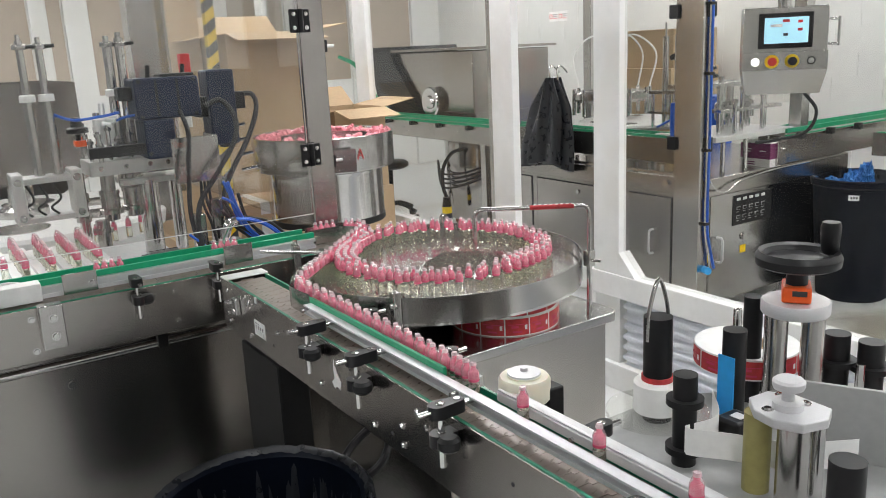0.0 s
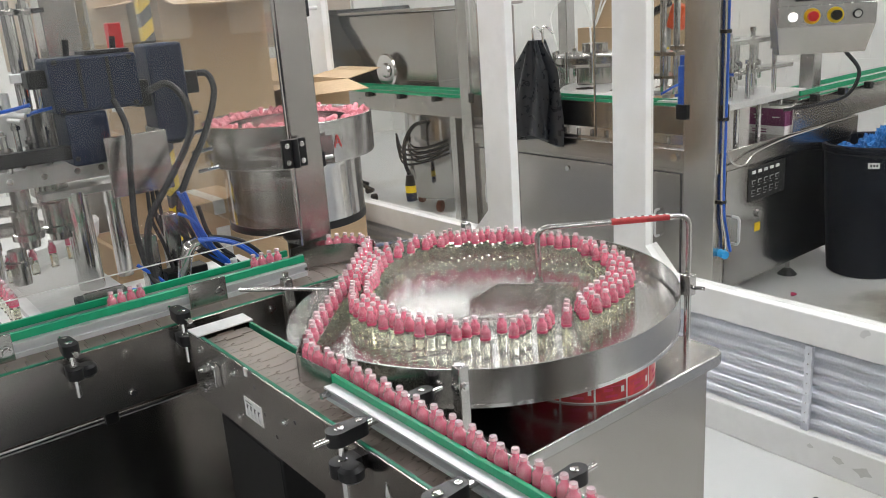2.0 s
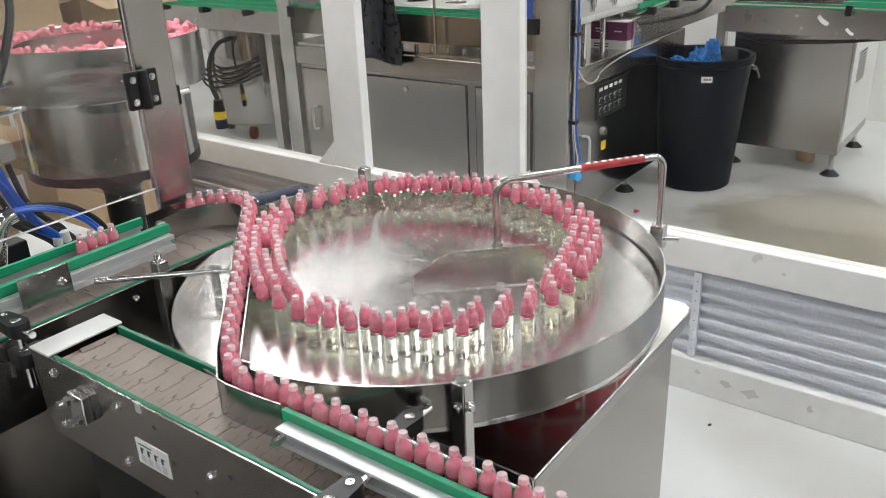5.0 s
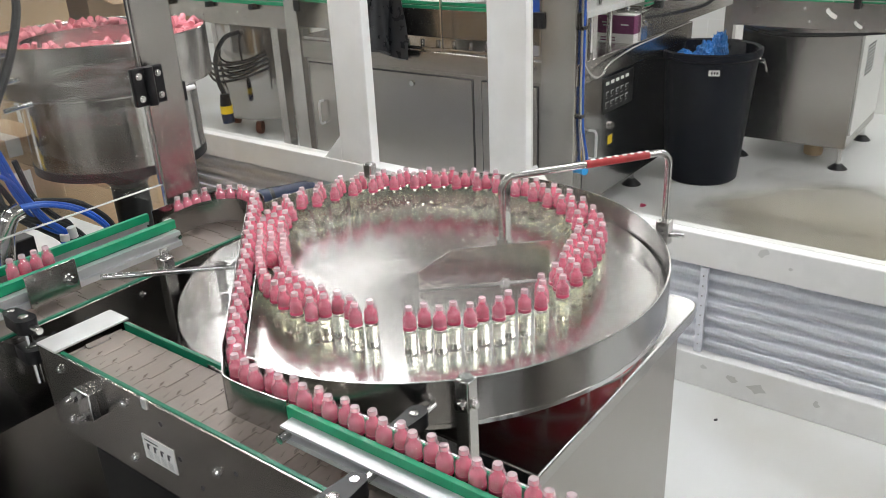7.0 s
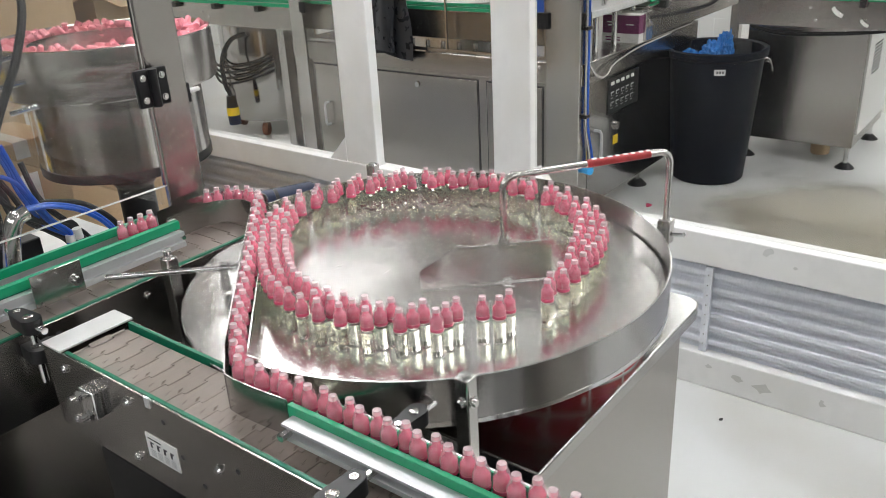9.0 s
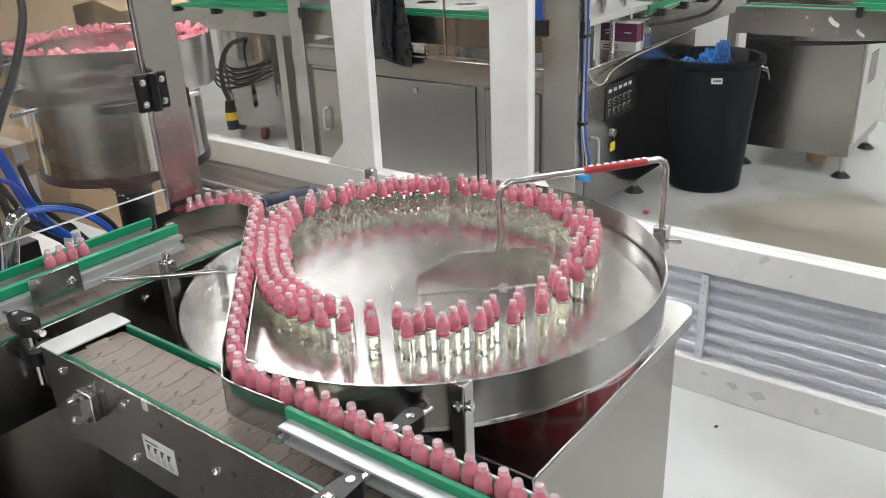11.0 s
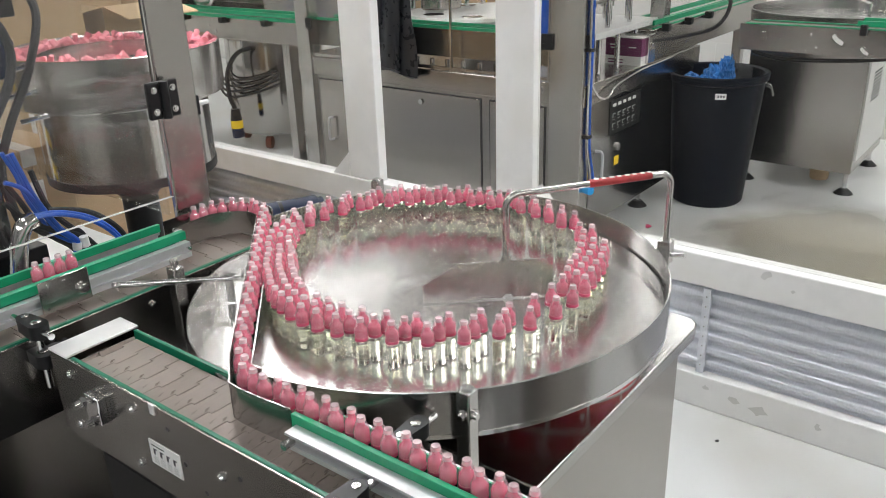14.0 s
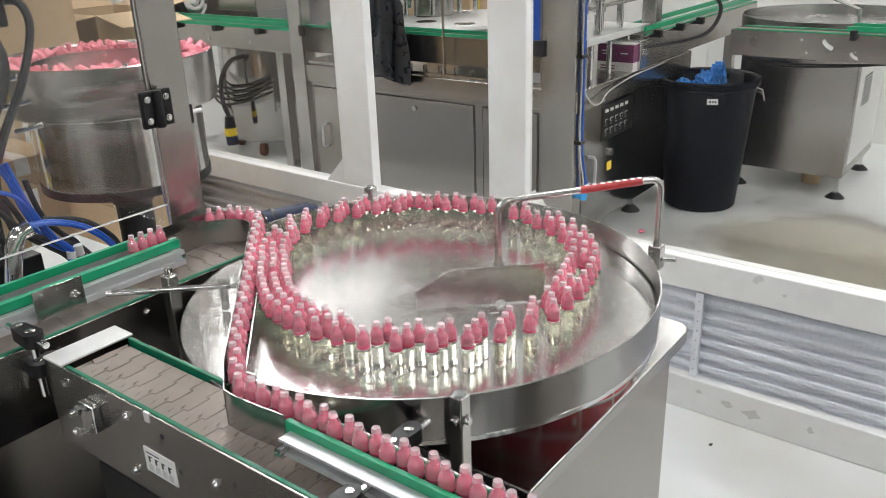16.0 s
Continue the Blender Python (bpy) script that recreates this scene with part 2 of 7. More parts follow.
def slab(bm, pts, z0, z1):
    """A flat plate with the outline pts."""
    a = [bm.verts.new((x, y, z0)) for x, y in pts]
    b = [bm.verts.new((x, y, z1)) for x, y in pts]
    n = len(pts)
    for k in range(n):
        bm.faces.new((a[k], a[(k + 1) % n], b[(k + 1) % n], b[k]))
    bm.faces.new(a[::-1])
    bm.faces.new(b)
    return bm


def profile(bm, prof, axis, a, b):
    """A straight bar with the closed section prof (across, height), along x or y from a to b."""
    ends = []
    for t in (a, b):
        ends.append([bm.verts.new((t, p, z) if axis == "x" else (p, t, z)) for p, z in prof])
    n = len(prof)
    for k in range(n):
        bm.faces.new((ends[0][k], ends[0][(k + 1) % n], ends[1][(k + 1) % n], ends[1][k]))
    bm.faces.new(ends[0][::-1])
    bm.faces.new(ends[1])
    return bm


def finish(name, bm, mat, bevel=0.0, sharp=35):
    bmesh.ops.recalc_face_normals(bm, faces=bm.faces)
    me = bpy.data.meshes.new(name)
    bm.to_mesh(me)
    bm.free()
    me.materials.append(mat)
    me.polygons.foreach_set("use_smooth", [True] * len(me.polygons))
    me.set_sharp_from_angle(angle=radians(sharp))
    ob = new(name, me)
    if bevel:
        b = ob.modifiers.new("bevel", "BEVEL")
        b.width, b.segments, b.limit_method, b.angle_limit = bevel, 2, "ANGLE", radians(40)
        b.harden_normals = False
    return ob


def part(name, bm, mat, parent, label="", bevel=0.0, sharp=35):
    ob = finish(name, bm, mat, bevel, sharp)
    ob.parent = parent
    if label:
        tagged(ob, label)
    return ob


def thing(name, label, category, group="", kind="", at=None):
    ob = new(name)
    ob.empty_display_size = 0.05
    if at:
        ob.matrix_basis = at
    return tagged(ob, label, category, group, kind)


def solid(name, bm, mat, label, category="", group="", kind="", bevel=0.0):
    return tagged(finish(name, bm, mat, bevel), label, category, group, kind)


def share(name, ob, parent, m):
    """Another piece on the mesh of ob."""
    c = new(name, ob.data)
    c.parent = parent
    c.matrix_basis = m
    return c


def bx(name, mat, parent, x0, x1, y0, y1, z0, z1, label="", bevel=0.0):
    return part(name, box(bmnew(), x0, x1, y0, y1, z0, z1), mat, parent, label, bevel)


def rd(name, mat, parent, a, b, r, label="", n=16, r2=None):
    return part(name, rod(bmnew(), a, b, r, n, r2), mat, parent, label)


def tb(name, mat, parent, pts, r, label="", n=8, steps=6):
    return part(name, tube(bmnew(), smooth_path(pts, steps), r, n), mat, parent, label)


def bolt(parent, p, axis, r=0.006, h=0.005, mat=None):
    p, a = Vector(p), Vector(axis).normalized()
    bm = bmnew()
    rod(bm, p, p + a * h * 0.35, r * 1.35, 12)
    rod(bm, p + a * h * 0.3, p + a * h, r, 10, r * 0.8)
    return part("bolt", bm, mat or CHROME, parent)


# ---- room ----
X0, X1, Y0, Y1, H = -4.6, 5.4, -4.6, 8.0, 3.1
solid("floor", box(bmnew(), X0, X1, Y0, Y1, -0.1, 0.0), FLOOR, "grey painted factory floor with brown scuffs", "floor", kind="structure")
# ceiling, west and south walls are out of view, grey to darken steel reflections
solid("ceiling", box(bmnew(), X0, X1, Y0, Y1, H, H + 0.1), DIM, "unseen ceiling, dark grey so the steel reflects darker", "ceiling", kind="structure")
for nm, b in (("wall_east", (X1, X1 + 0.15, Y0, Y1)), ("wall_west", (X0 - 0.15, X0, Y0, Y1)), ("wall_north", (X0, X1, Y1, Y1 + 0.15)), ("wall_south", (X0, X1, Y0 - 0.15, Y0))):
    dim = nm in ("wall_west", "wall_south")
    solid(nm, box(bmnew(), *b, 0, H), (DIM if nm == "wall_west" else MID) if dim else PLASTER, "unseen wall, grey so the steel reflects darker" if dim else "white painted blockwork wall", "wall", kind="structure")
rnd_floor = random.Random(15)
for sx, sy, sr in ((3.15, -0.05, 1.0), (2.2, -0.75, 0.8), (2.9, 1.6, 0.5)):
    bm = bmnew()
    n = 40
    bm.faces.new([bm.verts.new((sr * math.cos(k * math.tau / n), sr * math.sin(k * math.tau / n), 0)) for k in range(n)])
    st = part("floor_stain", bm, SPILL, bpy.data.objects["floor"], "brown dried spill on the floor")
    st.matrix_basis = pose(sx, sy, 0.0012)
for k in range(26):
    fx, fy, fs = rnd_floor.uniform(0.55, 3.2), rnd_floor.uniform(-1.2, 0.6), rnd_floor.uniform(0.003, 0.011)
    bm = slab(bmnew(), [(fx + fs * rnd_floor.uniform(0.5, 1.3) * math.cos(q * math.tau / 7), fy + 0.5 * fs * rnd_floor.uniform(0.5, 1.3) * math.sin(q * math.tau / 7)) for q in range(7)], 0.0005, 0.002)
    part("floor_speck", bm, RUBBER, bpy.data.objects["floor"], "dark speck of dirt")
# block courses on the two walls that are seen
east = bpy.data.objects["wall_east"]
bm = bmnew()
box(bm, -0.006, 0, -0.218, 0.218, -0.094, 0.094)
first = part("block", bm, PLASTER, east)
first.matrix_basis = pose(X1, 1.0, 0.1)
for j in range(12):
    for i in range(18):
        share("block", first, east, pose(X1, 0.55 + i * 0.44 - (j % 2) * 0.22, 0.3 + j * 0.2))


def ceiling_lamp(x, y):
    th = thing("ceiling_lamp", "long white fluorescent ceiling fitting, lit", "ceiling lamp", "ceiling lamps", at=pose(x, y, H))
    bx("housing", WHITE, th, -0.16, 0.16, -0.75, 0.75, -0.05, 0)
    bx("diffuser", LAMPGLOW, th, -0.14, 0.14, -0.73, 0.73, -0.066, -0.052)
    return th


for x in (-3.2, -1.0, 1.0, 2.9, 4.6):
    for y in (-3.2, -0.9, 1.4, 3.7, 6.0):
        if not (x == 2.9 and y > 0) and not (x == -1.0 and y == -0.9):
            ceiling_lamp(x, y)
ceiling_lamp(1.8, 2.45)

# beige panels between white posts on the far wall
north = bpy.data.objects["wall_north"]
for x0, x1 in ((-1.4, -0.5), (-0.3, 0.16), (0.36, 0.50), (0.78, 1.16), (1.42, 2.15), (2.35, 3.05), (3.25, 3.95), (4.15, 4.9)):
    bx("beige_panel", BEIGE, north, x0, x1, Y1 - 0.012, Y1, 1.25, 2.95, "plain beige wall panel")
    bx("panel_post", WHITE, north, x1 + 0.02, x1 + 0.10, Y1 - 0.05, Y1, 0, 3.05, bevel=0.003)

# ---- white partition with windows and a ribbed lower panel ----
PX = 1.43


def partition():
    th = thing("partition_wall", "white painted partition with glazed bays and ribbed lower panels", "partition", kind="structure")
    a, b = PX, PX + 0.07
    bx("bottom_rail", WHITE, th, a - 0.015, b, -3.6, 6.0, 0.0, 0.125, bevel=0.004)
    bx("sill_rail", WHITE, th, a - 0.006, b, -3.6, 6.0, 0.445, 0.555, bevel=0.004)
    bx("top_rail", WHITE, th, a, b, -3.6, 6.0, 2.42, 2.5, bevel=0.004)
    for y0, y1 in ((-2.6, -2.44), (0.642, 0.80), (1.382, 1.555), (2.88, 3.05), (4.6, 4.75)):
        bx("post", WHITE, th, a, a + 0.048, y0, y1, 0.555, 2.42, bevel=0.004)
        bx("short_post", WHITE, th, a + 0.01, b, y0, y1, 0.125, 0.445)
    for y, s in ((0.642, -1), (1.555, 1), (2.88, -1)):
        bm = bmnew()
        v = [bm.verts.new(p) for p in ((a, y, 0.555), (a, y + s * 0.1, 0.555), (a, y, 0.66), (b, y, 0.555), (b, y + s * 0.1, 0.555), (b, y, 0.66))]
        for f in ((0, 1, 2), (3, 5, 4), (0, 3, 4, 1), (1, 4, 5, 2), (2, 5, 3, 0)):
            bm.faces.new([v[i] for i in f])
        part("gusset", bm, WHITE, th)
    # ribbed sheet
    for y0, y1 in ((-2.44, 0.62), (1.53, 2.88)):
        bm = bmnew()
        ring = []
        n = 84
        for i in range(n + 1):
            z = 0.125 + 0.32 * i / n
            w = 0.5 + 0.5 * math.tanh(3.2 * math.sin(i / n * math.tau * 6.5))
            ring.append((PX + 0.012 + 0.024 * w, z))
        lo = [bm.verts.new((x, y0, z)) for x, z in ring]
        hi = [bm.verts.new((x, y1, z)) for x, z in ring]
        for i in range(n):
            bm.faces.new((lo[i], hi[i], hi[i + 1], lo[i + 1]))
        back0, back1 = bm.verts.new((b, y0, 0.125)), bm.verts.new((b, y1, 0.125))
        back2, back3 = bm.verts.new((b, y0, 0.445)), bm.verts.new((b, y1, 0.445))
        bm.faces.new((back0, back2, back3, back1))
        bm.faces.new((lo[0], back0, back1, hi[0]))
        bm.faces.new((lo[-1], hi[-1], back3, back2))
        part("ribbed_sheet", bm, SHUTTER, th, "grey ribbed sheet panel", sharp=60)
    for y in (-0.03, -1.35):
        bx("cover_strip", SHUTTER, th, PX - 0.006, PX + 0.01, y - 0.012, y + 0.012, 0.13, 0.44)
        for k in range(8):
            bolt(th, (PX - 0.006, y, 0.16 + k * 0.036), (-1, 0, 0), 0.002, 0.002)
    for y0, y1 in ((-2.44, 0.64), (1.557, 2.88), (3.05, 4.6)):
        p = bx("pane", GLASS, th, PX + 0.03, PX + 0.036, y0, y1, 0.555, 2.42, "clear window pane")
        p.visible_shadow = False
    # paint flaked off the sill and the bottom rail
    rnd = random.Random(4)
    for y, z, s in ((-0.205, 0.535, 0.02), (-0.29, 0.5, 0.008), (-0.16, 0.07, 0.02), (-0.24, 0.06, 0.03), (-0.42, 0.07, 0.014), (-0.7, 0.06, 0.02), (-0.06, 0.085, 0.012)):
        bm = bmnew()
        n = 9
        off = 0.0078 if z > 0.4 else 0.0168
        vs = [bm.verts.new((PX - off, y + s * rnd.uniform(0.4, 1.2) * math.cos(k * math.tau / n), z + s * 0.8 * rnd.uniform(0.4, 1.2) * math.sin(k * math.tau / n))) for k in range(n)]
        bm.faces.new(vs)
        part("bare_patch", bm, FLOOR, th, "patch where the paint has flaked off")
    return th


partition()


# ---- turntable ----
CX, CY, DZ, DR = 0.047, 0.013, 0.978, 0.418


def arc(a0, a1, r, n=60):
    return [(CX + r * math.cos(radians(a0 + (a1 - a0) * i / n)), CY + r * math.sin(radians(a0 + (a1 - a0) * i / n))) for i in range(n + 1)]


CHORD_A = (0.034, 0.445)
CHORD_B = (-0.405, -0.002)


def turntable():
    th = thing("turntable", "stainless steel accumulation turntable with a raised rim on a box cabinet", "turntable")
    # cabinet: body panel, lipped top tray
    bx("cabinet_body", SHEET, th, -0.16, 0.385, -0.335, 0.40, 0.06, 0.835, bevel=0.004)
    bm = slab(bmnew(), [(-0.19, -0.365), (0.375, -0.365), (0.395, -0.36), (0.409, -0.345), (0.412, -0.325), (0.412, 0.42), (-0.19, 0.42)], 0.835, 0.862)
    part("cabinet_top", bm, STEEL_H, th, bevel=0.003)
    for x, y in ((-0.12, -0.29), (0.34, -0.29), (-0.12, 0.36), (0.34, 0.36)):
        rd("foot", BLACK, th, (x, y, 0), (x, y, 0.06), 0.025)
    part("bearing_hub", lathe(bmnew(), [(0, 0.862), (0.09, 0.862), (0.09, 0.90), (0.06, 0.92), (0.06, 0.955), (0, 0.955)], 28, (CX, CY, 0)), BLACK, th, "black bearing hub under the disc")
    # fixed rim: open on the side of the lanes
    rim = arc(88, -178, DR + 0.002, 90)
    part("rim", ribbon(bmnew(), rim, 0.955, 1.021, 0.003), STEEL_H, th, "stainless steel rim wall")
    part("rim_skirt", ribbon(bmnew(), arc(88, -178, DR - 0.003, 90), 0.949, 0.956, 0.014), CHROME, th)
    # three square posts that carry the rim
    for x, y in ((-0.275, -0.312), (0.31, 0.36)):
        post = bx("rim_post", STEEL, th, x - 0.0105, x + 0.0105, y - 0.0105, y + 0.0105, 0.862, 1.047, bevel=0.002)
        d = Vector((x - CX, y - CY)).normalized()
        if x < 0:
            bolt(th, (x - 0.0105, y, 1.012), (-1, 0, 0), 0.006, 0.006)
            bolt(th, (x, y - 0.0105, 1.012), (0, -1, 0), 0.006, 0.006)
        part("post_cap", lathe(bmnew(), [(0, 0.0025), (0.008, 0.0022), (0.0105, 0)], 20, (x, y, 1.047)), STEEL_H, post)
    # overhead rod with the plough
    foot = (0.352, -0.304)
    rd("rod_post", CHROME, th, (foot[0], foot[1], 0.862), (foot[0], foot[1], 1.0), 0.0075)
    bx("rod_clamp", STEEL, th, foot[0] - 0.012, foot[0] + 0.012, foot[1] - 0.012, foot[1] + 0.012, 0.99, 1.035, "square clamp block on the rim", bevel=0.002)
    mark = bpy.data.curves.new("clamp_mark", "FONT")
    mark.body, mark.size, mark.align_x, mark.align_y = "A33", 0.013, "CENTER", "CENTER"
    words = bpy.data.objects.new("clamp_mark", mark)
    mesh = bpy.data.meshes.new_from_object(words)
    bpy.data.objects.remove(words)
    mesh.materials.append(INK)
    letters = new("clamp_mark", mesh)
    letters.parent = th
    tagged(letters, "black letters A33 on the clamp")
    letters.matrix_basis = pose(foot[0] - 0.0126, foot[1], 1.012, 90, 0, -90) @ Matrix.Rotation(radians(-90), 4, "Z")
    rd("clamp_screw", CHROME, th, (foot[0], foot[1] - 0.012, 1.008), (foot[0] + 0.01, foot[1] - 0.034, 1.008), 0.004)
    end = (0.092, -0.128)
    a, b = Vector((*foot, 1.03)), Vector((*end, 1.046))
    ta, tz = Vector((foot[0], foot[1], 1.162)), Vector((end[0], end[1], 1.162))
    d = (tz - ta).normalized()
    bend = 0.022
    pts = [a, ta - Vector((0, 0, bend))]
    pts += [ta - Vector((0, 0, bend)) * (1 - math.sin(k * math.pi / 12)) + d * bend * (1 - math.cos(k * math.pi / 12)) for k in range(1, 7)]
    pts += [tz - d * bend + d * bend * math.sin(k * math.pi / 12) - Vector((0, 0, bend)) * (1 - math.cos(k * math.pi / 12)) for k in range(0, 7)]
    pts += [b]
    part("overhead_rod", tube(bmnew(), pts, 0.0062, 14), STEEL, th, "bent stainless steel rod")
    ra, rb = ta + d * 0.042, ta + d * 0.162
    tape = part("label_wrap", rod(bmnew(), ra, rb, 0.0070, 16), LABEL, th, "strip of red printed labels wrapped round the rod")
    for k in range(24):
        q = ra.lerp(rb, 0.03 + k * 0.041)
        bm = box(bmnew(), -0.0035 - 0.0015 * (k % 2), 0.0035, -0.0025 - 0.001 * (k % 3), 0.0025, 0.0060, 0.0074, Matrix.Translation(q) @ d.to_track_quat("X", "Z").to_matrix().to_4x4() @ Matrix.Rotation(radians((k * 37) % 110 - 10), 4, "X"))
        part("print_mark", bm, (PAPER, INK, PINK_PILE)[k % 3], tape)
    # plough: bent plate close above the disc
    bm = bmnew()
    w = 0.0022
    p0, p1 = Vector((-0.016, -0.031)), Vector((0.137, -0.190))
    dd = (p1 - p0).normalized()
    nn = Vector((-dd.y, dd.x)) * w / 2
    prof = [(0.0, 0.003), (0.012, 0.003), (0.138, 0.003), (0.142, 0.009), (0.152, 0.009), (0.156, 0.003), (0.224, 0.003), (0.224, 0.072), (0.06, 0.072), (0.0, 0.036)]
    fa = [bm.verts.new((p0.x + dd.x * s + nn.x, p0.y + dd.y * s + nn.y, DZ + h)) for s, h in prof]
    fb = [bm.verts.new((p0.x + dd.x * s - nn.x, p0.y + dd.y * s - nn.y, DZ + h)) for s, h in prof]
    bm.faces.new(fa)
    bm.faces.new(fb[::-1])
    for k in range(len(prof)):
        bm.faces.new((fa[k], fb[k], fb[(k + 1) % len(prof)], fa[(k + 1) % len(prof)]))
    part("plough_plate", bm, STEEL, th, "upright stainless steel plough plate")
    part("rod_collar", rod(bmnew(), (end[0], end[1], 1.046), (end[0], end[1], 1.056), 0.0095), STEEL, th)
    # inlet and outlet lanes of bent strip
    ca, cb = Vector(CHORD_A), Vector(CHORD_B)
    u = (cb - ca).normalized()
    wall1 = [(-0.115, 0.524), (-0.06, 0.531), (-0.024, 0.531), (0.0, 0.522), (0.022, 0.503), (0.036, 0.477), (0.034, 0.447)]
    wall1 = [(p.x, p.y) for p in smooth_path([(x, y, 0) for x, y in wall1], 5)]
    wall1 += [tuple(ca + u * s) for s in (0.05, 0.12, 0.2, 0.275)]
    part("inlet_wall", ribbon(bmnew(), wall1, 0.982, 1.031, 0.002), STEEL_H, th, "bent steel strip with a hand-written tag")
    wall2 = [tuple(ca + u * s) for s in (0.285, 0.4, 0.5, 0.58)] + [(-0.4205, -0.03), (-0.4225, -0.05), (-0.4215, -0.09), (-0.417, -0.143)]
    part("outlet_wall", ribbon(bmnew(), wall2, 0.976, 1.031, 0.002), STEEL_H, th)
    nrm = Vector((-u.y, u.x)) * 0.033
    wall3 = [tuple(ca + u * s + nrm) for s in (0.26, 0.35, 0.45, 0.555)]
    wall3 += [(-0.369, -0.012), (-0.367, -0.03)]
    part("lane_wall", ribbon(bmnew(), wall3, 0.981, 1.027, 0.002), STEEL_H, th)
    wall4 = [(-0.105, 0.571), (-0.06, 0.573), (-0.008, 0.573), (0.03, 0.562), (0.062, 0.535), (0.077, 0.5), (0.08, 0.465), (0.07, 0.44), (0.063, 0.431)]
    wall4 = [(p.x, p.y) for p in smooth_path([(x, y, 0) for x, y in wall4], 5)]
    part("outer_inlet_wall", ribbon(bmnew(), wall4, 0.982, 1.033, 0.002), STEEL_H, th)
    bx("hand_written_tag", PAPER, th, -0.113, -0.097, 0.5205, 0.5225, 1.012, 1.026)
    for k in range(4):
        bx("tag_mark", INK, bpy.data.objects["hand_written_tag"], -0.111 + k * 0.0035, -0.109 + k * 0.0035, 0.5199, 0.5206, 1.016, 1.022)
    # arm that holds the lane walls
    ap = (-0.243, 0.335)
    arm_post = bx("arm_post", STEEL, th, ap[0] - 0.011, ap[0] + 0.011, ap[1] - 0.011, ap[1] + 0.011, 0.80, 1.043, bevel=0.002)
    rd("arm_post_screw", CHROME, arm_post, (ap[0], ap[1], 1.043), (ap[0], ap[1], 1.056), 0.006, r2=0.0075)
    ra, rb = Vector((-0.33, 0.392, 1.026)), Vector((-0.165, 0.213, 1.026))
    rd("arm_rod", CHROME, th, ra, rb, 0.005)
    for k in (0.84, 0.9, 0.97):
        q = ra.lerp(rb, k)
        dd3 = (rb - ra).normalized()
        rd("arm_nut", CHROME, th, q - dd3 * 0.002, q + dd3 * 0.002, 0.009, n=6)
    for k in (0.8, 0.98):
        q = ra.lerp(rb, k)
        bm = box(bmnew(), -0.001, 0.001, -0.007, 0.007, -0.045, 0.012, Matrix.Translation(q) @ Matrix.Rotation(math.atan2(u.y, u.x), 4, "Z"))
        part("hanger", bm, STEEL, th)
    return th


turntable()


def turntable_disc():
    """The disc turns, with its screws and worn rings."""
    th = thing("turntable_disc", "round brushed stainless steel turntable disc", "disc", at=pose(CX, CY, DZ))
    part("plate", lathe(bmnew(), [(0, -0.012), (0.41, -0.012), (0.4155, -0.008), (0.4155, -0.002), (0.4135, 0), (0.3, 0), (0.16, 0), (0.0, 0)], 120), DISC, th)
    for k in range(8):
        a = k * math.tau / 8 + 0.3
        part("disc_screw", lathe(bmnew(), [(0.006, 0.0), (0.0055, 0.0012), (0.003, 0.0014), (0.0025, 0.0006), (0, 0.0006)], 12, (0.375 * math.cos(a), 0.375 * math.sin(a), 0)), CHROME, th)
    rs = random.Random(21)
    for k in range(14):
        a, r, l = rs.uniform(0, math.tau), rs.uniform(0.03, 0.2), rs.uniform(0.004, 0.02)
        bm = box(bmnew(), -l / 2, l / 2, -0.0005, 0.0005, 0.0002, 0.0006, pose(r * math.cos(a), r * math.sin(a), 0, 0, 0, rs.uniform(0, 180)))
        part("scratch", bm, PALE if k % 3 else SHEET, th)
    for a, r, l in ((0.4, 0.06, 2.2), (2.6, 0.065, 1.9), (3.9, 0.09, 0.7)):
        bm = bmnew()
        n = 20
        v = [[bm.verts.new((rr * math.cos(a + l * k / n), rr * math.sin(a + l * k / n), 0.0006)) for rr in (r, r + 0.0012)] for k in range(n + 1)]
        for p, q in zip(v, v[1:]):
            bm.faces.new((p[0], p[1], q[1], q[0]))
        part("scratch", bm, SHEET, th)
    return th


disc_ob = turntable_disc()


